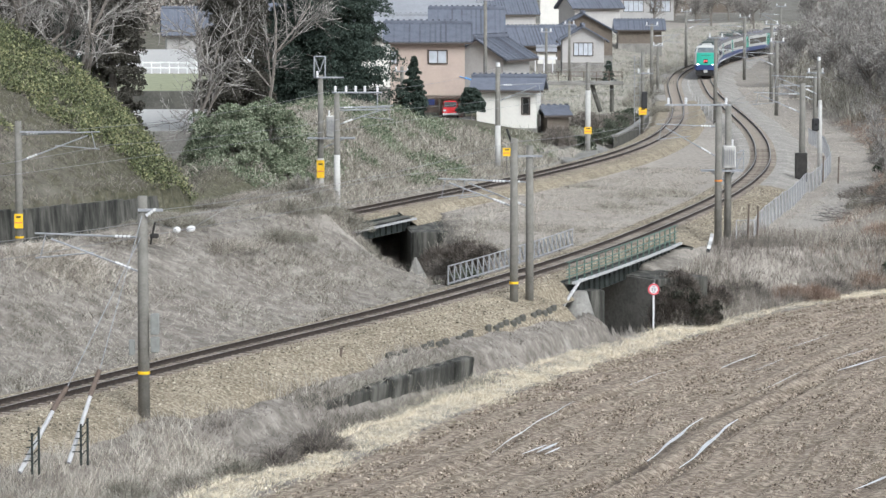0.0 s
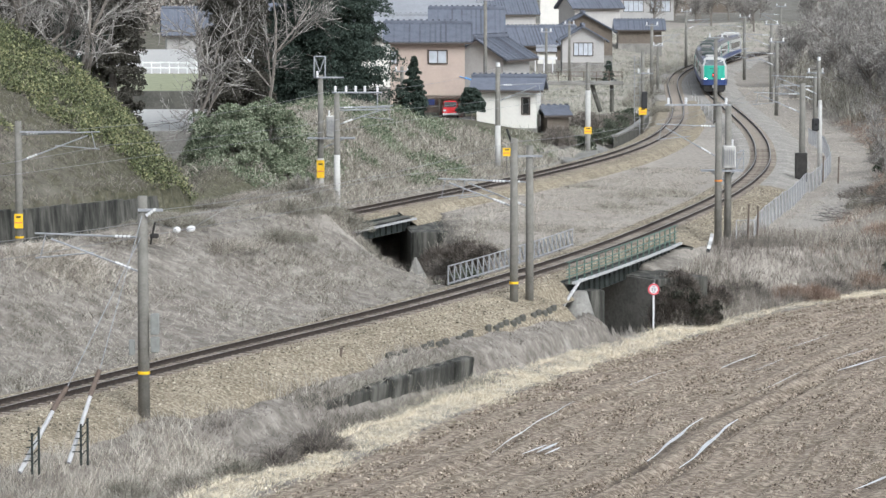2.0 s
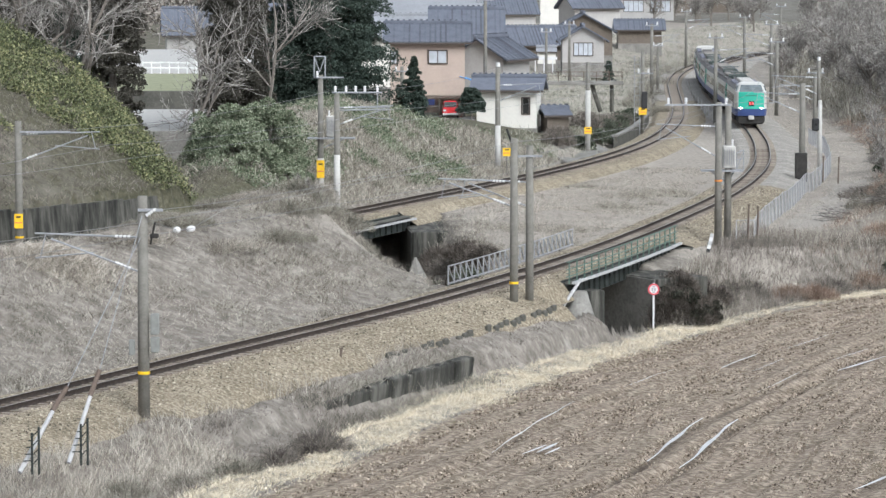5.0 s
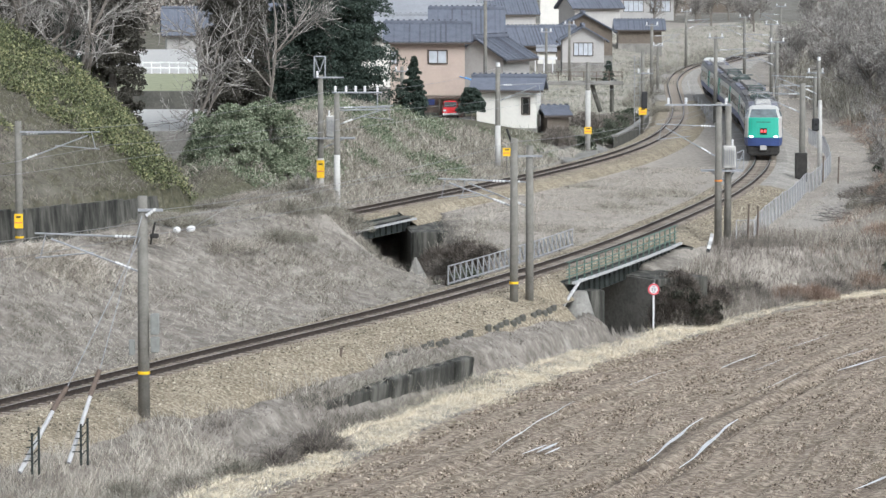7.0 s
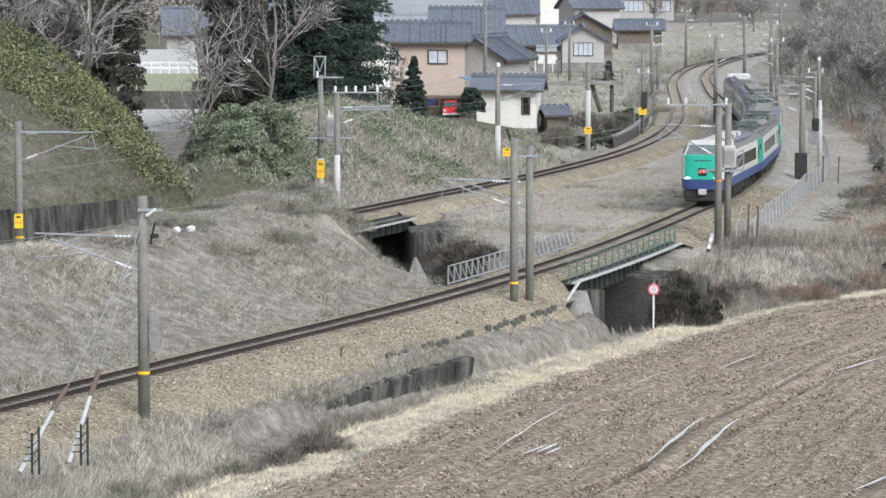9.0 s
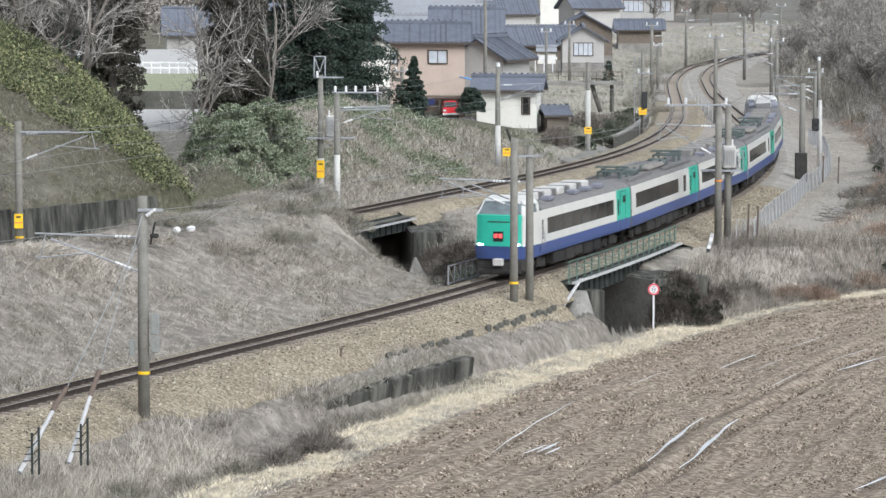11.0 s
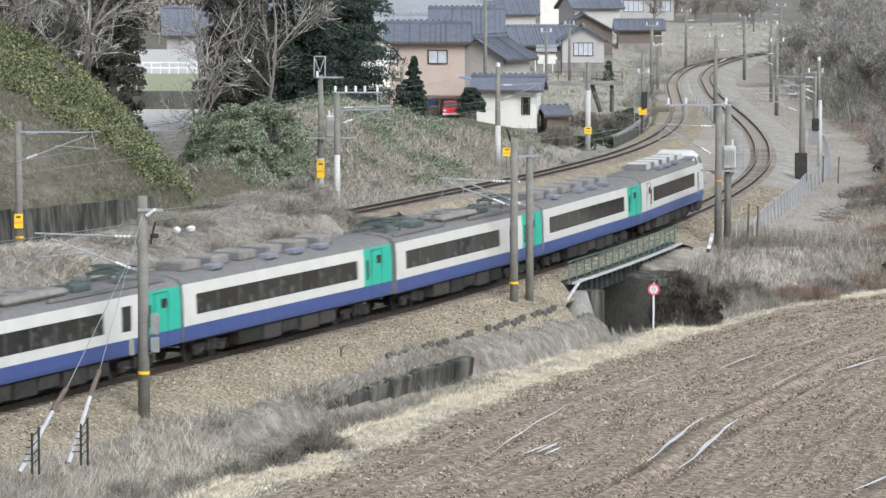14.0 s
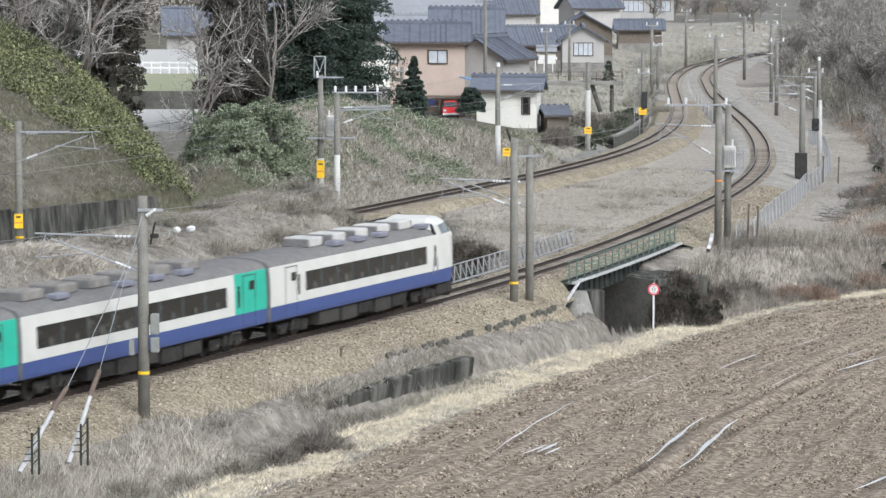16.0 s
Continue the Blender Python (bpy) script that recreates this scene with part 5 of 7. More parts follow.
def window(hs, x, z, w, h, face, m=None, bars=1):
    """face: (axis, place): 'y' for front or back, 'x' for the sides."""
    ax, v = face
    sg = -1 if v < 0 else 1
    M = pose(x, v, z) if ax == "y" else pose(v, x, z, 0, 0, 90)
    out = sg * 0.03 * (1 if ax == "y" else -1)
    bm = bmesh.new()
    box(bm, (w + 0.2, 0.12, 0.1), M @ at(0, out, h / 2 + 0.05))
    box(bm, (w + 0.2, 0.14, 0.1), M @ at(0, out, -h / 2 - 0.05))
    for s in (-1, 1):
        box(bm, (0.1, 0.12, h), M @ at(s * (w / 2 + 0.05), out, 0))
    for k in range(bars):
        box(bm, (0.07, 0.11, h), M @ at(-w / 2 + w * (k + 1) / (bars + 1), out, 0))
    wn_ = part("window", bm, M_frame, hs, "dark framed window")
    for k in range(bars + 1):
        bm = bmesh.new()
        box(bm, (w / (bars + 1) - 0.07, 0.04, h), M @ at(-w / 2 + w * (k + 0.5) / (bars + 1), out, 0))
        part("pane", bm, m or M_pane, wn_)


def house(x, y, w, d, h, rise, rz=0.0, wall=None, roof=None, z=None, label="grey-roofed rural house with plastered walls", windows=(), ribs=True, over=0.6, plinth=True):
    if z is None:
        z = land_z(x, y) - 0.1
    hs = thing("house", label, "house", pose(x, y, z, 0, 0, rz), HOUSE_GROUP)
    bm = bmesh.new()
    v = [bm.verts.new(p) for p in ((-w / 2, -d / 2, -1.5), (w / 2, -d / 2, -1.5), (w / 2, d / 2, -1.5), (-w / 2, d / 2, -1.5), (-w / 2, -d / 2, h), (w / 2, -d / 2, h), (w / 2, d / 2, h), (-w / 2, d / 2, h), (-w / 2, 0, h + rise), (w / 2, 0, h + rise))]
    for f in ((0, 1, 5, 4), (2, 3, 7, 6), (1, 2, 6, 9, 5), (3, 0, 4, 8, 7), (4, 5, 9, 8), (6, 7, 8, 9), (3, 2, 1, 0)):
        bm.faces.new([v[i] for i in f])
    part("wall", bm, wall or M_cream, hs)
    gable_roof(hs, w, d, h, rise, over, roof, ribs)
    if plinth:
        bm = bmesh.new()
        box(bm, (w + 0.06, d + 0.06, 1.9), at(0, 0, -0.6))
        part("plinth", bm, M_conc, hs)
    for a in windows:
        window(hs, *a)
    return hs


F = lambda d: ("y", -d / 2)
h1 = house(-1.3, 292, 6.3, 7.0, 6.5, 1.25, 0, M_tan, z=2.0, label="tan two-storey house with dark grey tiled roof", windows=[(0.85, 5.05, 1.5, 1.0, F(7.0)), (-2.85, 5.0, 0.5, 1.0, F(7.0))])
bm = bmesh.new()
box(bm, (4.2, 1.6, 0.14), at(1.0, -4.5, 1.75))
for k in (-0.9, 1.0, 2.9):
    rod(bm, (k, -5.1, -0.3), (k, -5.1, 1.7), 0.06)
part("veranda", bm, M_woodwall, h1, "dark open veranda")
bm = bmesh.new()
box(bm, (1.4, 0.05, 0.5), at(-0.1, -5.2, 1.3))
part("hanging_cloth", bm, mat("navy_cloth", shades((0.03, 0.04, 0.12)), scale=5), h1, "dark blue cloth strip")
house(4.2, 299, 6.5, 4.8, 4.9, 1.5, 68, M_greywall, z=2.0, label="weathered timber house wing with grey tiled roof", windows=[(1.0, 2.2, 2.0, 1.0, ("y", 2.8))])
house(2.2, 320, 5.9, 6.5, 6.6, 1.9, 0, M_cream, z=2.0, label="large farmhouse with ornate grey tiled roof", windows=[(2.2, 5.2, 1.2, 0.9, F(6.5))])
house(5.5, 284.5, 5.0, 4.4, 3.7, 0.75, -6, M_cream, M_tile, z=1.0, label="small cream plastered shed with low grey roof", ribs=False, windows=[(1.6, 2.2, 0.55, 1.25, F(4.4), M_glass, 0)])
house(9.3, 283.5, 1.8, 3.4, 1.9, 0.4, 8, M_woodwall, M_tile, z=0.6, label="low wooden lean-to shed with metal roof", ribs=False, over=0.3)
house(-4.6, 345, 9.5, 7.0, 5.6, 1.8, 4, M_cream, M_tilepale, z=2.0, label="house with pale grey metal roof")
house(-3.0, 390, 12, 8.0, 6.5, 2.0, 0, M_greywall, M_tilepale, z=2.0, label="broad house with pale grey roof")
house(12.2, 440, 9.0, 6.0, 2.6, 1.9, 12, M_woodwall, z=1.6, label="low dark timber outbuilding with tiled roof")
house(17.5, 428, 5.2, 5.2, 3.3, 1.5, 90, M_greywall, z=1.7, label="small house with gable end and barred window", windows=[(0.0, 2.0, 2.3, 1.5, ("x", -2.6), M_pane, 3)])
house(18.6, 455, 8.0, 7.6, 3.7, 2.1, 90, M_woodwall, z=1.8, label="house with a broad weathered grey gable")
house(12.9, 425, 2.2, 2.4, 1.9, 0.4, 0, M_cream, M_tilepale, z=1.6, label="little white plastered garden hut", ribs=False, over=0.2)
house(20.5, 600, 7.0, 7.0, 6.5, 1.6, 0, M_cream, M_tilepale, z=2.6, label="white two-storey house on the far slope")
house(35.5, 640, 15, 8.0, 5.0, 2.2, 0, M_greywall, z=2.6, label="long house with a row of pale windows", windows=[(-4.5, 3.0, 3.6, 2.0, F(8.0), M_pane, 3), (0.0, 3.0, 3.6, 2.0, F(8.0), M_pane, 3), (5.0, 3.0, 3.6, 2.0, F(8.0), M_pane, 3)])
house(29.6, 515, 6.5, 5.0, 2.6, 1.1, 0, M_woodwall, M_tile, z=1.7, label="small shed with blue-grey roof")
house(56.0, 700, 12, 9.0, 5.5, 2.4, 80, M_woodwall, M_tilepale, z=3.0, label="barn with pale grey roof")
house(46.0, 690, 9, 8.0, 4.0, 3.0, 90, M_woodwall, z=3.0, label="dark timber barn with steep gable")
house(-31.0, 440, 9.4, 7.0, 2.6, 2.9, 6, M_greywall, M_tile, z=3.0, label="house with grey roof seen past the trees")
house(-22.5, 436, 8, 7.0, 5.6, 2.2, -6, M_greywall, z=3.0, label="house with grey tiled roof seen past the trees", windows=[(-2, 4.5, 1.2, 1.0, F(7.0))])
for x, y, w, rz in ((9.0, 520, 9, 10), (0.0, 480, 10, -8), (24.0, 560, 8, 20), (9.0, 620, 11, 0), (-10.0, 560, 11, 10), (30.0, 760, 12, 0), (12.0, 760, 13, 10)):
    house(x, y, w, 7.0, 4.8, 2.0, rz, M_greywall, M_tilepale if w > 9.5 else M_tile, label="distant village house with grey roof")

# lean-to with blue tarp beside the tan house
lt = thing("lean_to", "lean-to roof covered by a blue tarpaulin", "lean-to", pose(2.35, 289.5, 2.0))
bm = bmesh.new()
box(bm, (2.0, 2.2, 0.08), pose(0, 0, 3.1, 0, 18, 0), 0.03)
part("tarpaulin", bm, M_tarp, lt)
for x in (-0.85, 0.85):
    for y in (-0.9, 0.9):
        bm = bmesh.new()
        rod(bm, (x, y, -0.5), (x, y, 3.1 - x * 0.33), 0.06)
        part("post", bm, M_woodwall, lt)

# red compact van by the veranda
van = thing("van", "small red van parked beside the house", "van", pose(0.62, 286.6, 2.0, 0, 0, 0))
bm = bmesh.new()
box(bm, (1.35, 3.0, 0.62), at(0, 0, 0.62), 0.12)
box(bm, (1.2, 2.1, 0.55), at(0, 0.35, 1.15), 0.16)
part("body", bm, M_vanred, van)
bm = bmesh.new()
box(bm, (1.05, 0.05, 0.42), pose(0, -0.72, 1.15, -18, 0, 0))
part("windscreen", bm, M_glass, van)
for s in (-1, 1):
    bm = bmesh.new()
    box(bm, (0.22, 0.05, 0.16), at(s * 0.48, -1.51, 0.68), 0.02)
    part("headlight", bm, M_porcelain, van, "pale headlight")
    for y in (-0.95, 0.95):
        bm = bmesh.new()
        rod(bm, (s * 0.55, y, 0.28), (s * 0.7, y, 0.28), 0.28, n=16)
        part("wheel", bm, M_black, van)
bm = bmesh.new()
box(bm, (1.3, 0.08, 0.16), at(0, -1.52, 0.38), 0.03)
part("bumper", bm, M_porcelain, van)
bm = bmesh.new()
box(bm, (5.0, 5.0, 0.14), at(0.2, 285.5, 1.95), 0.03)
tagged(part("forecourt", bm, M_polelight, None), "pale concrete forecourt before the house", "forecourt", kind="structure")


# ---- footbridge over the stream, guard rail, pale walls ----
def footbridge():
    fb = thing("footbridge", "old concrete footbridge with rail on slanted piers", "footbridge")
    y = 335.0
    bm = bmesh.new()
    box(bm, (9.0, 2.0, 0.35), at(13.2, y, 3.05), 0.04)
    part("deck", bm, M_conc, fb)
    for x, dx in ((14.6, 0.9), (16.6, 0.0)):
        bm = bmesh.new()
        rod(bm, (x + dx, y, 0.2), (x, y, 3.0), 0.22, 0.22, 6)
        part("pier", bm, M_concdark, fb)
    for z in (3.75, 4.15):
        bm = bmesh.new()
        rod(bm, (8.8, y - 0.9, z), (17.6, y - 0.9, z), 0.035, n=6)
        part("handrail", bm, M_wood, fb)
    for k in range(8):
        bm = bmesh.new()
        rod(bm, (8.8 + k * 1.25, y - 0.9, 3.2), (8.8 + k * 1.25, y - 0.9, 4.15), 0.045, n=6)
        part("post", bm, M_wood, fb)


footbridge()
for x0, x1, y, zb, label in ((9.3, 13.4, 400.0, 2.5, "white steel guard rail on posts"),):
    g = thing("guard_rail", label, "guard rail")
    bm = bmesh.new()
    box(bm, (x1 - x0, 0.08, 0.35), at((x0 + x1) / 2, y, zb + 0.9), 0.02)
    part("beam", bm, M_porcelain, g)
    n = 4
    for k in range(n):
        bm = bmesh.new()
        x = x0 + (x1 - x0) * (k + 0.5) / n
        rod(bm, (x, y + 0.08, zb - 0.8), (x, y + 0.08, zb + 1.0), 0.07)
        part("post", bm, M_porcelain, g)
# walls seen through the gap between the trees
for x, y, w, z0, z1, m, label in ((-22.0, 262.0, 10.0, -1.5, 2.2, M_conc, "pale concrete retaining wall below the lane"), (-28.0, 300.0, 24.0, -1.5, 3.7, M_concdark, "dark mossy retaining wall")):
    bm = bmesh.new()
    box(bm, (w, 0.6, z1 - z0), at(x, y, (z0 + z1) / 2), 0.05)
    tagged(part("retaining_wall", bm, m, None), label, "retaining wall", kind="structure")

# levels above those walls: a pale lane, a lawn and the yard before the far house
M_lawn = mat("winter_lawn", [(0.3, (0.19, 0.20, 0.12)), (0.7, (0.33, 0.34, 0.22))], scale=0.6, scale2=6, rough=0.95)
for nm, x, y, w, d, z, m, label in (("lane", -22.0, 281.0, 10.0, 37.4, 2.1, M_polelight, "pale concrete lane behind the retaining wall"), ("lawn", -28.0, 322.5, 24.0, 44.4, 3.6, M_lawn, "mown winter lawn above the dark wall"), ("yard", -30.0, 385.0, 30.0, 80.0, 3.7, M_polelight, "pale yard before the house past the trees")):
    bm = bmesh.new()
    box(bm, (w, d, 0.3), at(x, y, z - 0.15), 0.03)
    tagged(part(nm, bm, m, None), label, nm, kind="structure")

# retaining wall behind the far line, in bays
bay = thing("retaining_wall", "dark stained concrete retaining wall with leaning buttress ribs", "retaining wall", kind="structure")
bm = bmesh.new()
box(bm, (2.28, 0.5, 3.4), pose(0, 0, 0, -6, 0, 0), 0.04)
me0 = None
for k in range(26):
    x, y, h = on_track(TRACK_B, 60 + k * 2.3, -4.9)
    if me0 is None:
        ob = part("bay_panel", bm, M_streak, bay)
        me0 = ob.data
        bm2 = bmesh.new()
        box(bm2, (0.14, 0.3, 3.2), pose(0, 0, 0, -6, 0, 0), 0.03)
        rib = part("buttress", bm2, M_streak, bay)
        me1 = rib.data
    else:
        ob, rib = new("bay_panel", me0), new("buttress", me1)
        ob.parent = rib.parent = bay
    ob.matrix_basis = pose(x, y, float(wall_top(y)) - 1.7 + 0.03 * (k % 3), 0, 0, h)
    x, y, h = on_track(TRACK_B, 61.15 + k * 2.3, -4.8)
    rib.matrix_basis = pose(x, y, float(wall_top(y)) - 1.8, 0, 0, h)
# low dark wall in the near bank
lw = thing("bank_wall", "low dark mossy concrete wall in the bank", "retaining wall", kind="structure")
for k in range(7):
    x, y, h = on_track(TRACK_A, 126.6 + k * 2.0, 5.45 + 0.085 * k)
    bm = bmesh.new()
    box(bm, (1.97, 0.34, 1.35), pose(0, 0, 0, 0, (k * 37 % 5 - 2) * 0.2, 0), 0.03)
    box(bm, (1.97, 0.5, 0.12), at(0, 0.1, 0.66), 0.03)
    p = part("wall_block", bm, M_streak, lw)
    p.matrix_basis = pose(x, y, -2.04 - 0.012 * (k * 7 % 3) - 0.07 * max(0, 4 - k), 7, 0, h + (k % 3 - 1) * 0.3)
# row of dark kerb stubs that holds the foot of the ballast
kb = thing("ballast_kerb", "broken row of dark kerb stubs below the ballast", "kerb", kind="structure")
for k in range(28):
    if k in (3, 4, 9, 13, 14, 22):
        continue
    x, y, h = on_track(TRACK_A, 135.0 + k * 0.75, 4.2 + 0.04 * (k * 11 % 3))
    bm = bmesh.new()
    box(bm, (0.44, 0.2, 0.72), Matrix(), 0.05)
    p = part("kerb_stub", bm, M_concdark, kb)
    p.matrix_basis = pose(x, y, -1.08 - 0.05 * (k * 5 % 3), 6 - k * 7 % 11, 0, h + (k * 13 % 7 - 3))
# parapet that follows the far line past the stream
pw = thing("parapet_wall", "low curved grey concrete parapet beside the track", "parapet", kind="structure")
v, f = slab(TRACK_B, 219, 262, -3.05, -2.75, -1.2, 0.25)
mesh_ob("wall", v, f, M_concdark, pw)
v, f = slab(TRACK_B, 219, 262, -3.12, -2.68, 0.25, 0.4)
mesh_ob("coping", v, f, M_conc, pw)

# slender trackside gantry frame in the scrub
gf = thing("steel_frame", "rusty slender steel frame standing in scrub", "steel frame", at(-9.7, 192.2, land_z(-9.7, 192.2)))
for x in (-0.55, 0.0, 0.55):
    bm = bmesh.new()
    rod(bm, (x, 0, -0.3), (x, 0, 2.5), 0.035, n=6)
    part("upright", bm, M_grey, gf)
for z in (1.2, 2.5):
    bm = bmesh.new()
    rod(bm, (-0.55, 0, z), (0.55, 0, z), 0.03, n=6)
    part("crossbar", bm, M_grey, gf)


# broken pale concrete of the stream channel
sc = thing("stream_channel", "pale broken concrete slabs lining a stream", "stream channel", kind="structure")
for x, y, w, d, tip, rz in ((10.4, 268.0, 2.2, 5.0, 6, 8), (11.6, 276.0, 1.8, 6.0, -5, -4), (12.8, 286.0, 1.6, 7.0, 4, 10), (14.0, 297.0, 1.6, 9.0, -3, 6)):
    bm = bmesh.new()
    box(bm, (w, d, 0.35), Matrix(), 0.06)
    p = part("slab", bm, M_conc, sc)
    p.matrix_basis = pose(x, y, land_z(x, y) + 0.12, 2, tip, rz)

# village utility poles
for x, y, z1 in ((3.6, 290.0, 12.5), (15.0, 405.0, 9.5), (11.5, 380.0, 9.0), (25.2, 400.0, 8.0), (-3.4, 283.0, 6.2)):
    z = land_z(x, y)
    q = pole("utility_pole", x, y, z, z + z1 - 2, 0.16, label="slender grey utility pole among the houses")
    crossarm(q, z + z1 - 2.4, 0.7, 0, (-0.5, 0.5))


def rail_fence(x0, x1, y, z):
    """A low white two-rail fence beside the lane."""
    fence = thing("white_fence", "low white-painted rail fence beside the lane", "fence", at(x0, y, z))
    n = round((x1 - x0) / 0.9)
    for k in range(n + 1):
        bm = bmesh.new()
        box(bm, (0.12, 0.12, 1.4), at((x1 - x0) * k / n, 0, 0.45), 0.01)
        part("post", bm, M_fence_white, fence)
    for h in (0.5, 1.02):
        bm = bmesh.new()
        box(bm, (x1 - x0 + 0.2, 0.08, 0.14), at((x1 - x0) / 2, 0, h), 0.01)
        part("rail", bm, M_fence_white, fence)


M_fence_white = mat("fence_white", shades((0.72, 0.72, 0.70)), scale=3, rough=0.6)
rail_fence(-30.4, -25.0, 345, 3.68)


# ---- plants ----
M_dry = mat("dry_grass", [(0.3, (0.10, 0.088, 0.073)), (0.5, (0.28, 0.253, 0.212)), (0.7, (0.53, 0.49, 0.42))], scale=1.8, island=0.45, rough=0.95, spec=0.1)
M_straw = mat("pale_straw", [(0.3, (0.44, 0.375, 0.265)), (0.5, (0.68, 0.60, 0.44)), (0.7, (0.84, 0.77, 0.61))], scale=1.8, island=0.45, rough=0.95, spec=0.1)
M_weed = mat("brown_weed", [(0.3, (0.065, 0.056, 0.048)), (0.5, (0.165, 0.146, 0.126)), (0.7, (0.32, 0.29, 0.25))], scale=1.8, island=0.45, rough=0.95, spec=0.1)
M_red_scrub = mat("russet_scrub", [(0.3, (0.12, 0.08, 0.06)), (0.5, (0.26, 0.185, 0.14)), (0.7, (0.42, 0.34, 0.27))], scale=1.8, island=0.45, rough=0.95, spec=0.1)
M_ivy = mat("ivy_leaf", [(0.2, (0.035, 0.042, 0.03)), (0.5, (0.08, 0.094, 0.064)), (0.8, (0.20, 0.21, 0.16))], scale=0.35, island=0.6, rough=0.85, spec=0.12)
M_bramble = mat("bramble_leaf", [(0.2, (0.07, 0.088, 0.054)), (0.5, (0.17, 0.198, 0.127)), (0.8, (0.33, 0.355, 0.26))], scale=0.35, island=0.55, rough=0.85, spec=0.12)
M_yellowleaf = mat("yellow_green_leaf", [(0.2, (0.042, 0.05, 0.026)), (0.5, (0.12, 0.138, 0.066)), (0.8, (0.30, 0.30, 0.155))], scale=0.35, island=0.65, rough=0.7, spec=0.2)
M_cedar = mat("cedar_leaf", [(0.2, (0.034, 0.047, 0.039)), (0.5, (0.056, 0.074, 0.06)), (0.8, (0.085, 0.105, 0.084))], scale=0.4, island=0.3, rough=1.0, spec=0.03)
M_browncedar = mat("brown_cedar_leaf", [(0.2, (0.045, 0.042, 0.035)), (0.5, (0.085, 0.08, 0.066)), (0.8, (0.135, 0.125, 0.105))], scale=0.4, island=0.3, rough=1.0, spec=0.03)
M_bark = mat("grey_bark", [(0.3, (0.11, 0.095, 0.08)), (0.7, (0.26, 0.235, 0.205))], scale=4, scale2=15, bump=0.02)
M_twig = mat("bare_twig", [(0.2, (0.115, 0.106, 0.094)), (0.5, (0.24, 0.222, 0.2)), (0.8, (0.40, 0.38, 0.345))], scale=0.4, island=0.7, rough=0.9)
M_weed2 = mat("dusty_grass", [(0.3, (0.10, 0.092, 0.075)), (0.5, (0.22, 0.205, 0.165)), (0.7, (0.38, 0.36, 0.30))], scale=1.8, island=0.45, rough=0.95, spec=0.1)
# leaf ramp taken down to near black to hold the abutment's shade
M_shade_leaf = mat("shade_scrub_leaf", [(0.2, (0.014, 0.015, 0.011)), (0.5, (0.035, 0.036, 0.027)), (0.8, (0.075, 0.074, 0.056))], scale=0.5, island=0.5, rough=0.95, spec=0.05)
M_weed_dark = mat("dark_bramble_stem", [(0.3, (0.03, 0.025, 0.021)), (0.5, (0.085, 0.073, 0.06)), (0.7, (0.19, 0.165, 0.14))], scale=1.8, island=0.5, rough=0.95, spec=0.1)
RNG = np.random.RandomState(11)


def blades(name, pts, hgt, width, material, per=8, lean=0.5, spread=0.18, label="", category="grass"):
    """Tufts of tapering blades: one triangle each, rooted at pts."""
    n = len(pts)
    base = np.repeat(pts, per, axis=0) + np.c_[RNG.normal(0, spread, (n * per, 2)), np.zeros(n * per) - 0.06]
    h = np.repeat(hgt, per) * RNG.uniform(0.45, 1.15, n * per)
    a = RNG.uniform(0, 2 * np.pi, n * per)
    w = width * RNG.uniform(0.6, 1.4, n * per)
    side = np.c_[np.cos(a), np.sin(a) * 0.4, np.zeros_like(a)] * w[:, None]
    b = RNG.uniform(0, 2 * np.pi, n * per)
    l = lean * h * RNG.uniform(0.2, 1.2, n * per)
    tip = base + np.c_[np.cos(b) * l, np.sin(b) * l, h]
    v = np.stack([base - side, base + side, tip], 1).reshape(-1, 3)
    return tagged(soup(name, v, 3, material), label, category, kind="stuff")


def soup(name, v, k, material, parent=None):
    """Loose polygons of k corners each."""
    me = bpy.data.meshes.new(name)
    n = len(v) // k
    me.vertices.add(len(v))
    me.vertices.foreach_set("co", v.astype(np.float32).ravel())
    me.loops.add(len(v))
    me.loops.foreach_set("vertex_index", np.arange(len(v), dtype=np.int32))
    me.polygons.add(n)
    me.polygons.foreach_set("loop_start", np.arange(0, len(v), k, dtype=np.int32))
    me.materials.append(material)
    me.update(calc_edges=True)
    ob = new(name, me)
    if parent:
        ob.parent = parent
    return ob


def leaf_quads(c, size, rng, flat=0.0):
    """Random leaf quads round centres c."""
    n = len(c)
    u = rng.normal(size=(n, 3))
    u[:, 2] *= 1 - flat
    u /= np.linalg.norm(u, axis=1)[:, None]
    w = np.cross(u, rng.normal(size=(n, 3)))
    w /= np.linalg.norm(w, axis=1)[:, None]
    s = (size * rng.uniform(0.5, 1.4, n))[:, None]
    return np.stack([c - u * s, c + w * s * 0.55, c + u * s, c - w * s * 0.55], 1).reshape(-1, 3)


def sample(n, x0, x1, y0, y1, want):
    """Points in a rectangle where want(region values) holds, with their ground height."""
    x, y = RNG.uniform(x0, x1, n), RNG.uniform(y0, y1, n)
    z, dA, dB, dF, dr, sA, sB = land(x, y)
    k = want(x, y, z, dA, dB, dF, dr, sA, sB)
    return np.c_[x, y, z][k]


def patch(p, s, seed=0, cut=0.0):
    return p[hash_noise(p[:, 0], p[:, 1], s, seed) > cut]


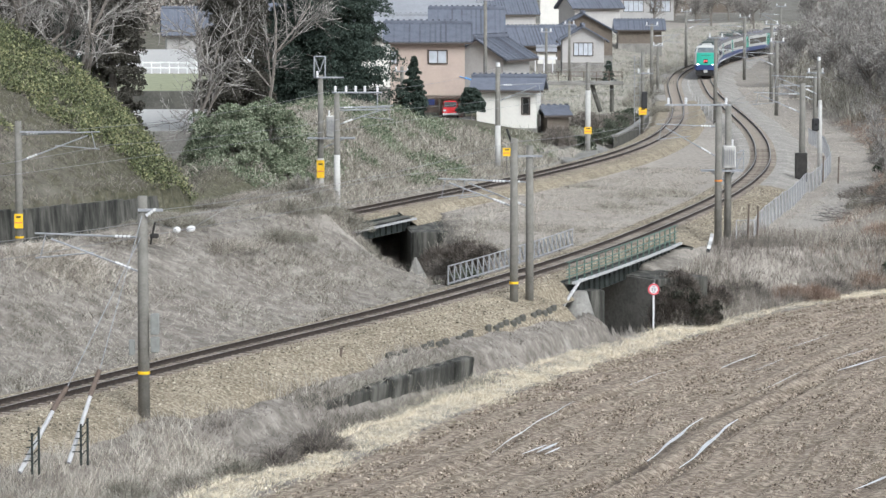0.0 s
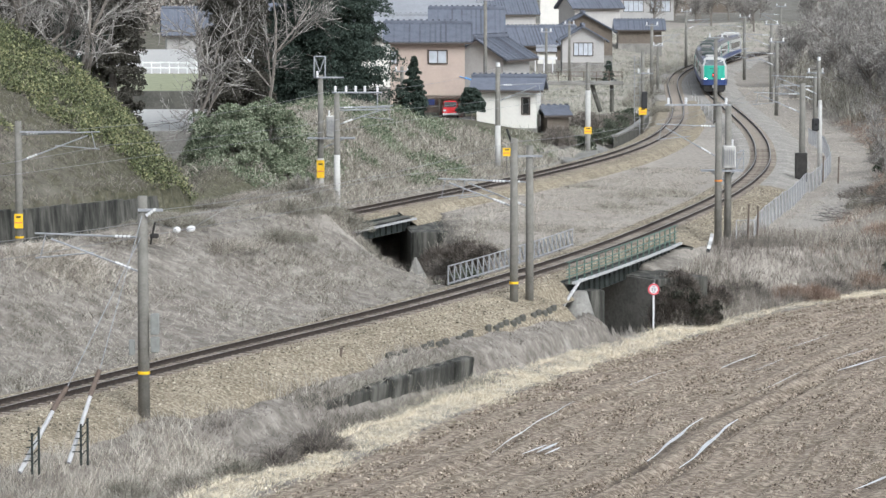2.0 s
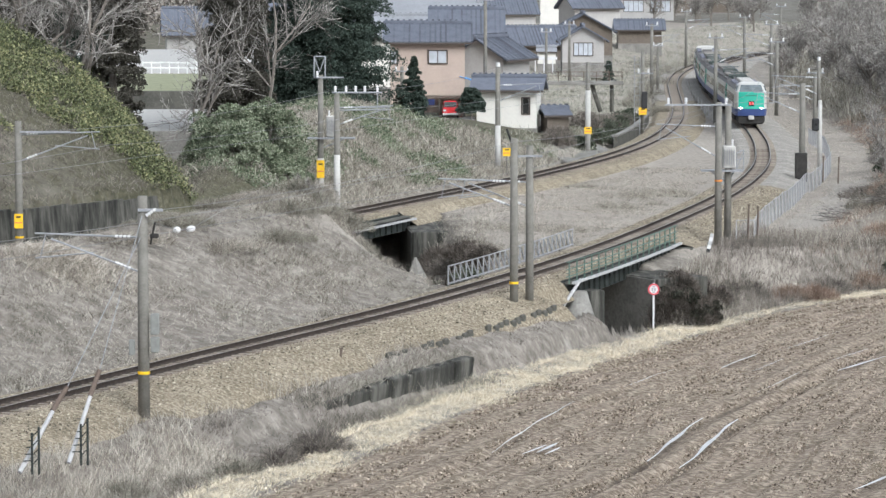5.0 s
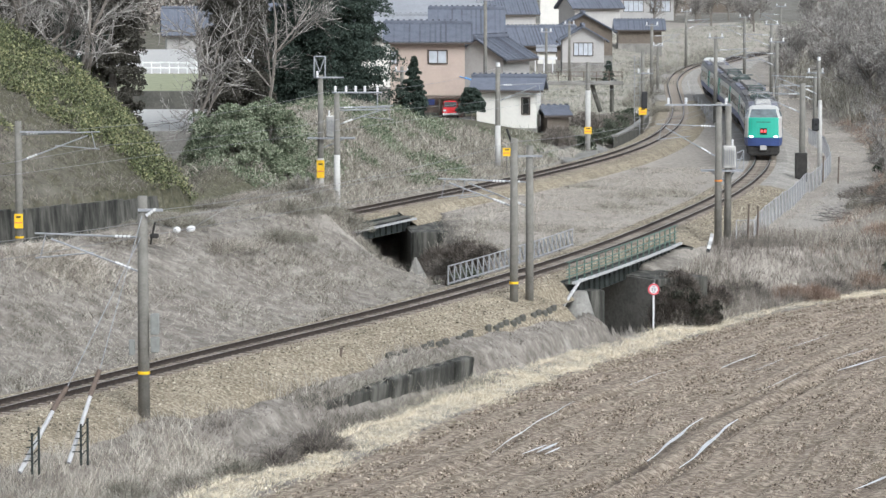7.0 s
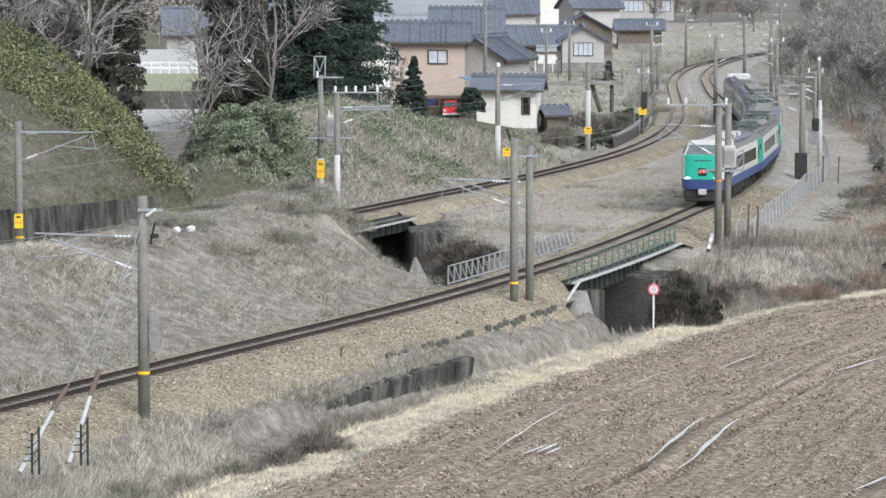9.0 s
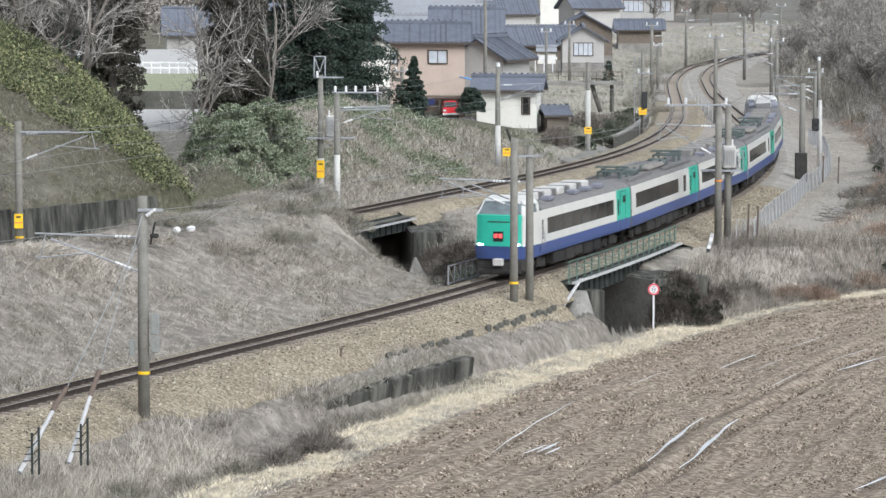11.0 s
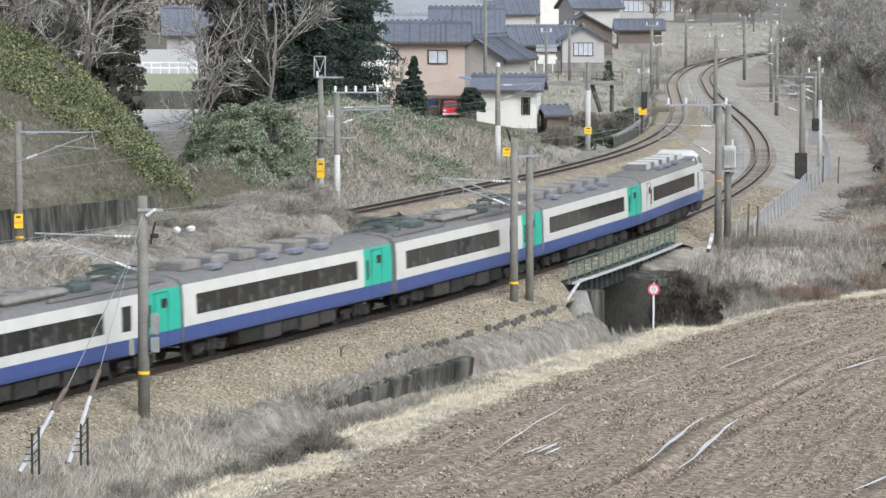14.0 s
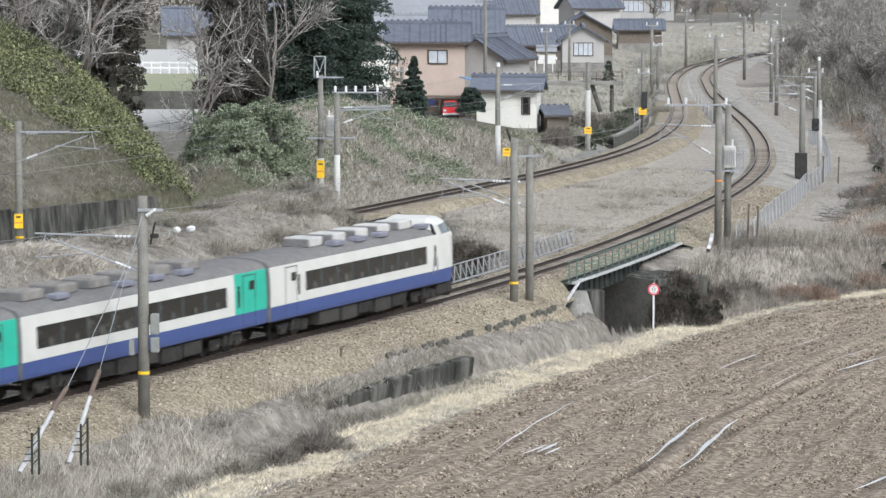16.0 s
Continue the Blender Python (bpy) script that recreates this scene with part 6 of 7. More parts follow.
# dry grass between and beside the lines
p = sample(42000, -34, 30, 100, 262, lambda x, y, z, dA, dB, dF, dr, sA, sB: (dA < -3.4) & (dB > 3.2) & (z > -3.9) & (np.abs(x) < 0.135 * y))
blades("dry_grass", p, RNG.uniform(0.12, 0.34, len(p)), 0.012, M_dry, 11, 1.5, 0.34, "matted dry winter grass between the tracks")
M_fair = mat("fair_dry_grass", [(0.3, (0.20, 0.176, 0.143)), (0.5, (0.42, 0.38, 0.32)), (0.7, (0.64, 0.59, 0.51))], scale=1.8, island=0.45, rough=0.95, spec=0.1)
q = patch(p[p[:, 1] > 174], 1.5, 6, -0.1)
blades("fair_grass", q, RNG.uniform(0.1, 0.22, len(q)), 0.014, M_fair, 13, 1.6, 0.38, "short bleached grass on the flat between the tracks")
q = patch(p, 2.6, 2, 0.12)
q = q[q[:, 0] < 2]
blades("tall_dry_grass", q, RNG.uniform(0.25, 0.6, len(q)), 0.014, M_dry, 12, 1.5, 0.4, "tall tangled dry grass on the mound")
q = patch(p, 3.4, 8, 0.3)
blades("weed_patch", q, RNG.uniform(0.2, 0.5, len(q)), 0.014, M_weed2, 13, 1.4, 0.4, "brown weeds among the dry grass")
# near bank below the ballast
p = sample(16000, -20, 14, 96, 182, lambda x, y, z, dA, dB, dF, dr, sA, sB: (dA > 4.0 + 0.5 * hash_noise(x, y, 1.4, 3)) & (dF < -0.6) & ~((dA > 5.2) & (dA < 6.2) & (sA > 126) & (sA < 139.5)) & (np.abs(x) < 0.135 * y))
blades("bank_weeds", p, RNG.uniform(0.12, 0.36, len(p)), 0.011, M_weed, 13, 1.3, 0.3, "grey-brown dead weeds on the near bank")
q = patch(p, 2.2, 4, 0.12)
q = q[q[:, 1] < 150]
blades("bank_reeds", q, RNG.uniform(0.4, 0.95, len(q)), 0.011, M_dry, 12, 0.8, 0.35, "dead reeds in the ditch below the track")
q = p[(p[:, 1] < 116)]
blades("corner_reeds", q, RNG.uniform(0.3, 0.8, len(q)), 0.012, M_dry, 10, 1.3, 0.4, "bent dry reeds round the stay anchors")
# pale grass along the field edge
p = sample(46000, -14, 34, 92, 216, lambda x, y, z, dA, dB, dF, dr, sA, sB: (dF > -1.7) & (z < field_z(x, y) + 0.35) & (z > field_z(x, y) - 1.4) & (dF < 1.5 + 0.5 * hash_noise(x, y, 2.0, 6)) & (np.abs(x) < 0.135 * y))
blades("field_edge_grass", p, RNG.uniform(0.1, 0.26, len(p)), 0.010, M_straw, 42, 1.4, 0.34, "pale straw-coloured grass along the field edge")
p = sample(5000, -14, 34, 92, 216, lambda x, y, z, dA, dB, dF, dr, sA, sB: (dF > 0.9) & (dF < 2.6 + 0.7 * hash_noise(x, y, 2.4, 1)) & (np.abs(x) < 0.135 * y))
blades("green_edge_grass", p, RNG.uniform(0.06, 0.16, len(p)), 0.010, mat("dull_green_grass", [(0.2, (0.13, 0.13, 0.07)), (0.5, (0.27, 0.27, 0.17)), (0.8, (0.45, 0.43, 0.30))], scale=0.5, island=0.7, rough=0.95), 8, 1.0, 0.2, "low grey-green grass inside the field edge")
# shrubs on the bank beyond the bridge
p = sample(9000, 9, 34, 176, 202, lambda x, y, z, dA, dB, dF, dr, sA, sB: (dA > 4.5) & (dF < 0.3) & (z < 0.4) & (z > -4.15) & (np.abs(x) < 0.135 * y))
blades("bank_shrub", p, RNG.uniform(0.3, 0.9, len(p)), 0.012, M_weed, 16, 0.9, 0.35, "bare brown shrubs on the bank beyond the bridge", "shrub")
q = patch(p, 3.0, 9, 0.25)
blades("bank_tall_grass", q, RNG.uniform(0.6, 1.2, len(q)), 0.012, M_dry, 12, 0.6, 0.35, "tall dry pampas-like grass on the bank")
p = sample(16000, 14, 62, 196, 330, lambda x, y, z, dA, dB, dF, dr, sA, sB: (dA > 9.3) & (np.abs(x) < 0.138 * y))
blades("hillside_scrub", p, RNG.uniform(0.25, 0.75, len(p)), 0.016, M_red_scrub, 14, 1.1, 0.4, "russet and grey scrub on the hillside", "scrub")
q = patch(p, 4.0, 3, 0.3)
blades("hillside_grass", q, RNG.uniform(0.3, 0.7, len(q)), 0.016, M_fair, 14, 1.3, 0.4, "pale dry grass on the hillside")
p = sample(26000, 5, 75, 240, 640, lambda x, y, z, dA, dB, dF, dr, sA, sB: (dB < -3.2) & (dB > -26) & (np.abs(x) < 0.138 * y))
blades("far_verge_grass", p, RNG.uniform(0.25, 0.7, len(p)), 0.03, mat("verge_grass", [(0.3, (0.14, 0.142, 0.11)), (0.5, (0.30, 0.297, 0.24)), (0.7, (0.49, 0.48, 0.405))], scale=0.25, island=0.45, rough=0.95, spec=0.1), 9, 1.2, 0.5, "dry grass on the far verges")
# spur slope grass below the leaves
p = sample(9000, -34, -11, 170, 238, lambda x, y, z, dA, dB, dF, dr, sA, sB: (dB < -5.2) & (z > 1.4) & (np.abs(x) < 0.138 * y))
blades("spur_grass", p, RNG.uniform(0.15, 0.5, len(p)), 0.015, M_weed, 12, 1.3, 0.35, "thin brown grass on the walled spur")

# ivy and bamboo-grass leaves
rng = np.random.RandomState(5)


def leaf_cover(name, pts, lift, size, per, material, label):
    c = np.repeat(pts, per, axis=0) + rng.normal(0, 0.22, (len(pts) * per, 3)) * (1, 1, 0.6)
    c[:, 2] += np.abs(rng.normal(0, lift, len(c))) + 0.05
    return tagged(soup(name, leaf_quads(c, size, rng), 4, material), label, "foliage", kind="stuff")


crest = lambda x: np.interp(x, [-60, -40, -28, -22.6, -18.7, -14.0, -12.0], [17, 15, 11.5, 8.3, 5.1, 0.6, -0.8])
p = sample(30000, -36, -10, 172, 242, lambda x, y, z, dA, dB, dF, dr, sA, sB: (dB < -5.5) & ((z > crest(x) - np.interp(x, [-27, -20], [2.3, 0.9]) - 0.8 * hash_noise(x, y, 2.6, 2)) | (hash_noise(x, y, 2.1, 14) > np.interp(x, [-26, -21, -17], [0.05, 0.3, 0.4])) & (z > crest(x) - np.interp(x, [-30, -22, -17, -13], [4.2, 3.2, 3.0, 2.6]))) & (hash_noise(x, y, 1.2, 5) > -0.5) & (z > 0.2) & (-dB < 4.6 + (crest(x) - 1.6) / 0.62 + 1.6) & (np.abs(x) < 0.138 * y))
leaf_cover("spur_leaves", p, 0.26, 0.085, 22, M_yellowleaf, "yellow-green leaf cover along the spur crest")
p = sample(15000, -16, 9, 214, 268, lambda x, y, z, dA, dB, dF, dr, sA, sB: (dB < -4.2) & (z > -0.6) & (np.abs(x) < 0.138 * y))
k = hash_noise(p[:, 0], p[:, 1], 2.8, 7)
leaf_cover("bank_ivy", p[(k > 0.18) | ((k > -0.05) & (p[:, 0] < -9))], 0.26, 0.085, 20, M_bramble, "dusty green ivy covering the bank")
q = p[k < 0.5]
blades("bank_pale_grass", q[::2], RNG.uniform(0.25, 0.7, len(q[::2])), 0.018, M_fair, 13, 1.2, 0.4, "bleached grass stalks on the bank")
blades("bank_grass", q, RNG.uniform(0.2, 0.6, len(q)), 0.018, M_weed2, 13, 1.2, 0.4, "dry grass between the ivy")


def lumps(c, rad, n, g, top=0.35):
    """Points on the outer, upper skin of many lumps: centres c, radii rad, n points each."""
    d = g.normal(size=(len(c), n, 3))
    d /= np.linalg.norm(d, axis=2)[:, :, None]
    d[:, :, 2] = np.where(d[:, :, 2] < -top, -d[:, :, 2], d[:, :, 2])
    r = rad[:, None, None] * g.uniform(0.55, 1.08, (len(c), n, 1)) ** 0.6
    return (c[:, None, :] + d * r * (1, 1, 0.75)).reshape(-1, 3)


def bush(name, x, y, r, h, material, n, label, seed, size=0.09):
    """A leafy bush: a few stems and a crown of small lumps of leaves."""
    g = np.random.RandomState(seed)
    b = thing(name, label, "bush", at(x, y, land_z(x, y)))
    m = max(14, int(26 * r))
    d = g.normal(size=(m, 3))
    d[:, 2] = np.abs(d[:, 2])
    d /= np.linalg.norm(d, axis=1)[:, None]
    c = d * g.uniform(0.4, 0.95, (m, 1)) ** 0.6 * (r, r, h)
    rad = g.uniform(0.2, 0.42, m) * min(r, 1.8)
    soup("crown", leaf_quads(lumps(c, rad, 2 * n // m, g), size, g), 4, material, b)
    bm = bmesh.new()
    for k in range(5):
        rod(bm, (0, 0, -0.3), (r * 0.5 * math.cos(k * 1.3), r * 0.5 * math.sin(k * 1.3), h * 0.7), 0.05, 0.02, 5)
    part("stem", bm, M_bark, b)
    return b


def twig_bush(x, y, r, h, material, n, label, seed):
    """A leafless bush: stems from one root that fork into a haze of thin twigs."""
    g = np.random.RandomState(seed)
    b = thing("bush", label, "bush", at(x, y, land_z(x, y)))
    bm = bmesh.new()
    for k in range(7):
        a = k * 2.4 + seed
        rod(bm, (0, 0, -0.2), (r * 0.6 * math.cos(a), r * 0.6 * math.sin(a), h * (0.55 + 0.06 * k)), 0.03, 0.012, 5)
    part("stem", bm, material, b)
    a = g.uniform(0, 2 * np.pi, n)
    u = g.uniform(0, 1, n) ** 0.5
    lob = 1 + 0.25 * np.sin(3 * a + seed) + 0.15 * np.sin(5 * a + 2 * seed)
    root = np.c_[r * u * lob * np.cos(a), r * u * lob * np.sin(a), h * g.uniform(0, 0.85, n) * np.sqrt(np.clip(1.05 - u ** 2, 0, 1))]
    d = np.c_[np.cos(a) * u, np.sin(a) * u, 0.35 + 0.9 * g.uniform(0, 1, n)] + g.normal(0, 0.5, (n, 3))
    d /= np.linalg.norm(d, axis=1)[:, None]
    ln = g.uniform(0.2, 0.55, n)[:, None] * min(1.0, 0.6 + 0.4 * h)
    w = np.cross(d, g.normal(size=(n, 3)))
    w /= np.linalg.norm(w, axis=1)[:, None]
    w *= g.uniform(0.006, 0.014, (n, 1))
    soup("twig", np.stack([root - w, root + w, root + d * ln], 1).reshape(-1, 3), 3, material, b)
    return b


for i, (x, y, r, h) in enumerate(((-14.0, 222.0, 2.4, 3.6), (-11.6, 224.0, 2.3, 3.4), (-13.2, 218.0, 2.1, 2.6), (-10.2, 219.5, 1.6, 2.2), (-15.6, 229.0, 2.0, 3.6))):
    bush("bush", x, y, r, h, M_bramble, 5200, "dense dark green evergreen bush on the bank", i)
for i, (x, y, r, h) in enumerate(((-4.5, 206.5, 1.3, 1.1), (-1.2, 201.0, 1.6, 1.3), (0.6, 196.0, 1.4, 1.2), (-8.0, 197.5, 1.8, 1.5), (-6.0, 200.5, 1.2, 1.1))):
    twig_bush(x, y, r, h, M_weed, 4200, "leafless grey-brown bush by the sunken lane", 30 + i)

for i, (x, y, r, h) in enumerate(((-7.7, 181.8, 0.9, 0.9), (-6.7, 179.0, 0.8, 0.7), (-8.9, 180.0, 0.9, 0.5), (-11.6, 172.6, 1.0, 0.45), (-13.6, 168.0, 1.1, 0.4), (-5.9, 176.6, 0.6, 0.5))):
    twig_bush(x, y, r, h, M_weed2, 2700, "low grey-brown dead bush on the mound", 130 + i)


def evergreen(x, y, h, width, material, n, seed, label, base=None, cone=0.8, low=0.05):
    """A conifer: tapered trunk, limbs and a crown of many small clumps."""
    g = np.random.RandomState(seed)
    z = land_z(x, y) if base is None else base
    t = thing("evergreen_tree", label, "tree", at(x, y, z))
    bm = bmesh.new()
    rod(bm, (0, 0, -0.5), (0, 0, h * 0.92), 0.04 * h * 0.55, 0.03, 9)
    part("trunk", bm, M_bark, t)
    bm = bmesh.new()
    for k in range(26):
        f = low + (0.95 - low) * k / 26
        a = k * 2.4
        r = width / 2 * (1 - f ** 1.6 * cone) * 0.8
        rod(bm, (0, 0, f * h), (r * math.cos(a), r * math.sin(a), f * h + r * 0.15), 0.07, 0.02, 5)
    tagged(part("limb", bm, M_bark, t), kind="stuff")
    m = max(110, int(n / 75))
    f = low + (0.99 - low) * g.uniform(0, 1, m) ** 1.1
    a = g.uniform(0, 2 * np.pi, m)
    lob = 1 + 0.14 * np.sin(2 * a + seed + 4 * f) + 0.12 * np.sin(5 * a + 9 * f)
    r = width / 2 * (1 - f ** 1.6 * cone) * lob * g.uniform(0.12, 1.0, m) ** 0.5
    rad = width * g.uniform(0.085, 0.16, m) * (1 - 0.5 * f * cone)
    c = np.c_[r * np.cos(a), r * np.sin(a), f * h - 0.12 * r]
    soup("crown", leaf_quads(lumps(c, rad, int(2.6 * n / m), g), min(0.1, 0.02 + 0.028 * width), g), 4, material, t)
    return t


evergreen(-9.0, 268, 18, 9.2, M_cedar, 46000, 1, "tall dark green cedar with dense crown", cone=0.35, low=0.04)
evergreen(-12.2, 275, 19, 7.6, M_cedar, 26000, 2, "tall dark green cedar beside others", cone=0.6)
evergreen(-7.6, 270, 17, 5.4, M_cedar, 26000, 8, "tall dark cedar near the tan house", cone=0.6, low=0.2)
evergreen(-15.9, 262, 20, 6.4, M_browncedar, 40000, 3, "brownish winter cedar with narrow crown", cone=0.6)
evergreen(-24.4, 252, 20, 4.6, M_browncedar, 30000, 4, "slim dark cedar behind the spur", cone=0.4)
evergreen(-33, 262, 20, 8.0, M_browncedar, 26000, 9, "brownish cedar behind the spur", cone=0.5)
evergreen(-29.4, 270, 19, 6.4, M_cedar, 24000, 10, "dark cedar behind the bare trees", cone=0.5)
evergreen(-2.3, 269.5, 5.2, 2.4, M_cedar, 16000, 5, "small pointed dark green conifer", cone=1.0)
evergreen(-3.5, 270.5, 3.0, 1.6, M_browncedar, 4000, 15, "small brownish pointed conifer", cone=0.9)
evergreen(2.35, 279, 2.6, 2.4, M_cedar, 9000, 6, "clipped round green garden pine", cone=0.6, low=0.3)
evergreen(45.5, 335, 6.0, 4.2, M_ivy, 9000, 17, "rounded dull green evergreen at the wood's edge", cone=0.4)
evergreen(20.3, 418, 2.9, 1.5, M_cedar, 4000, 7, "small dark pointed shrub tree", cone=0.8)


def branch(segs, p, d, ln, r, depth, g):
    n = 3
    for k in range(n):
        q = p + d * (ln / n)
        segs.append((p.copy(), q.copy(), r * (1 - 0.25 * k / n), r * (1 - 0.25 * (k + 1) / n), depth))
        p = q
        d = d + np.array(g.normal(0, 0.13, 3)) + np.array((0, 0, 0.05))
        d /= np.linalg.norm(d)
        if depth > 0:
            for _ in range(2 if k < 2 else 1):
                e = d + g.normal(0, 0.62, 3)
                e[2] += 0.12
                e /= np.linalg.norm(e)
                branch(segs, p, e, ln * g.uniform(0.5, 0.72), r * 0.55, depth - 1, g)


def bare_tree(name, x, y, h, seed, label, base=None, lean=(0, 0), depth=4, r=None, material=None):
    g = np.random.RandomState(seed)
    z = land_z(x, y) if base is None else base
    t = thing(name, label, "tree", at(x, y, z))
    segs = []
    d = np.array((lean[0], lean[1], 1.0))
    branch(segs, np.array((0, 0, -0.3)), d / np.linalg.norm(d), h * 0.42, r or h * 0.022, depth, g)
    for nm, want, k, m in (("trunk", lambda q: q >= depth - 1, 6, M_bark), ("limb", lambda q: 1 <= q < depth - 1, 4, material or M_twig), ("twig", lambda q: q < 1, 3, material or M_twig)):
        v, f = [], []
        for a, b, r0, r1, dp in segs:
            if not want(dp):
                continue
            ax = b - a
            ax = ax / np.linalg.norm(ax)
            u = np.cross(ax, (0.3, 0.9, 0.2))
            u /= np.linalg.norm(u)
            w = np.cross(ax, u)
            i = len(v)
            r0, r1 = max(r0, 0.014), max(r1, 0.011)
            for c, rr in ((a, r0), (b, r1)):
                for j in range(k):
                    an = 2 * math.pi * j / k
                    v.append(c + rr * (u * math.cos(an) + w * math.sin(an)))
            for j in range(k):
                f.append((i + j, i + (j + 1) % k, i + k + (j + 1) % k, i + k + j))
        if v:
            ob = mesh_ob(nm, v, f, m, t)
            if nm != "trunk":
                tagged(ob, kind="stuff")
    return t


bare_tree("bare_tree", -25.8, 247, 20, 21, "tall leafless pale-barked tree behind the spur", base=3.5, depth=4, r=0.24)
bare_tree("bare_tree", -30.5, 244, 19, 23, "leafless tree with tangled grey branches", base=5.5, depth=4, r=0.22)
bare_tree("bare_tree", -28.0, 252, 20, 26, "leafless tree with many grey upright limbs", base=4.0, depth=4, r=0.2)
bare_tree("bare_tree", -18.6, 250, 17, 27, "leafless tree with long reaching limbs", lean=(0.12, 0), depth=4, r=0.17)
bare_tree("bare_tree", -13.4, 256, 19, 29, "leafless tree standing before the dark cedars", lean=(0.2, 0), depth=4, r=0.13)
src = [bare_tree("bare_tree", 44.0, 330, 8.0, 31, "leafless brown tree on the wooded slope", depth=4), bare_tree("bare_tree", 47.0, 352, 9.0, 32, "leafless grey tree on the wooded slope", depth=4), bare_tree("bare_tree", 31.2, 238, 7.5, 33, "leafless grey tree on the hillside", depth=4, r=0.09, lean=(-0.15, 0))]
g = np.random.RandomState(77)
for x, y, hh, sd in ((-6.9, 180.6, 2.3, 41), (-7.9, 182.4, 1.9, 42), (-9.4, 181.0, 1.7, 43), (-6.2, 177.6, 1.6, 44)):
    bare_tree("bare_shrub", x, y, hh, sd, "wispy leafless shrub on the mound above the sunken lane", depth=3, r=0.03)
for k in range(105):
    y = 305 + 260 * (k / 105) ** 0.9
    lo = float(np.interp(y, TRACK_A[:, 1], TRACK_A[:, 0])) + float(np.interp(y, [340, 430], [13, 8.5]))
    hi = 0.142 * y + 4
    if hi <= lo:
        continue
    x = g.uniform(lo, hi)
    copy_thing(src[k % 2], pose(x, y, land_z(x, y) - 0.1, 0, 0, g.uniform(0, 360)))
for k in range(26):
    x, y = g.uniform(38, 80), g.uniform(590, 670)
    copy_thing(src[k % 2], pose(x, y, land_z(x, y) - 0.1, 0, 0, g.uniform(0, 360)))
for x, y in ((31.8, 231.0), (29.6, 214.0), (36.0, 262.0), (34.2, 250.0), (40.0, 283.0), (38.0, 300.0)):
    copy_thing(src[2], pose(x, y, land_z(x, y) - 0.1, 0, 0, x * 40))
p = sample(9000, 34, 95, 315, 640, lambda x, y, z, dA, dB, dF, dr, sA, sB: (dA > 10) & (np.abs(x) < 0.15 * y))
blades("woodland_brush", p, RNG.uniform(0.8, 2.4, len(p)), 0.03, M_weed2, 16, 0.8, 0.8, "grey-brown leafless woodland undergrowth", "undergrowth")
p = sample(5200, -130, 160, 560, 1000, lambda x, y, z, dA, dB, dF, dr, sA, sB: (np.abs(x) < 0.16 * y) & ((y > 800) | (x < -0.05 * y)))
c = np.repeat(p, 14, axis=0) + np.random.RandomState(8).normal(0, 1, (len(p) * 14, 3)) * (2.0, 2.0, 1.6) + (0, 0, 2.2)
tagged(soup("distant_woods", leaf_quads(c, 0.45, np.random.RandomState(9)), 4, M_weed), "hazy leafless woods far behind the village", "woods", kind="stuff")
for i, (x, y, r, h) in enumerate(((1.5, 184.0, 1.3, 1.5), (-0.6, 190.0, 1.5, 1.7), (2.6, 178.5, 1.0, 1.2), (-4.2, 194.0, 1.3, 1.2))):
    bush("bush", x, y, r, h, M_ivy, 2200, "dark scrubby evergreen bush in the ravine", 50 + i, 0.07)
for i, (x, y, r, h) in enumerate(((-5.6, 201.0, 1.2, 1.0), (-4.7, 203.5, 1.0, 0.8), (-6.9, 199.0, 1.3, 1.1))):
    twig_bush(x, y, r, h, M_weed, 4500, "dead brown bush at the bridge end", 90 + i)
for i, (x, y, r, h) in enumerate(((9.4, 277, 1.3, 2.0), (12.6, 300, 1.6, 1.6), (14.8, 312, 1.8, 1.8), (16.5, 322, 1.6, 1.5))):
    twig_bush(x, y, r, h, M_weed, 5400, "leafless grey bush beside the stream", 60 + i)
for i, (x, y, r, h) in enumerate(((27.8, 205.0, 1.6, 0.9), (29.5, 215.0, 1.5, 0.9), (33.0, 246.0, 1.6, 1.1), (27.0, 199.0, 1.3, 0.8))):
    bush("bush", x, y, r, h, M_ivy, 1800, "low dark green bramble on the hillside", 70 + i, 0.12)
p = sample(14000, 10, 45, 186, 420, lambda x, y, z, dA, dB, dF, dr, sA, sB: (dA > 3.4) & (dA < 10.5) & (sA > S_BRIDGE + 2) & (np.abs(x) < 0.138 * y))
blades("path_grass", p, RNG.uniform(0.08, 0.28, len(p)), 0.014, M_fair, 12, 1.4, 0.4, "short grey dry grass along the path")
q = [on_track(TRACK_A, s_, o_) for s_, o_ in zip(RNG.uniform(125, 140, 260), RNG.uniform(4.6, 5.3, 260))]
p = np.array([(a_, b_, land_z(a_, b_) - 0.05) for a_, b_, _ in q])
blades("wall_top_grass", p, RNG.uniform(0.12, 0.3, len(p)), 0.012, M_dry, 14, 1.8, 0.3, "dry grass hanging over the bank wall")
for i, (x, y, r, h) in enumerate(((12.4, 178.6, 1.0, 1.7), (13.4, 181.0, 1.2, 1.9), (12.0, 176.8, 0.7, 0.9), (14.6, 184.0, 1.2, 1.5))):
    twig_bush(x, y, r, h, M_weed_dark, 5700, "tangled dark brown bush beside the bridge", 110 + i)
p = sample(5200, -19, -5, 96, 122, lambda x, y, z, dA, dB, dF, dr, sA, sB: (dA > 5.0) & (dF < -0.9) & (np.abs(x) < 0.135 * y))
blades("reed_thicket", p, RNG.uniform(0.35, 0.95, len(p)), 0.012, M_fair, 12, 1.0, 0.4, "pale bent reeds in the corner by the stays")
p = sample(5200, -10, -1, 104, 134, lambda x, y, z, dA, dB, dF, dr, sA, sB: (dA > 5.0) & (dF < -1.2) & (sA < 127) & (hash_noise(x, y, 2.5, 3) > -0.1))
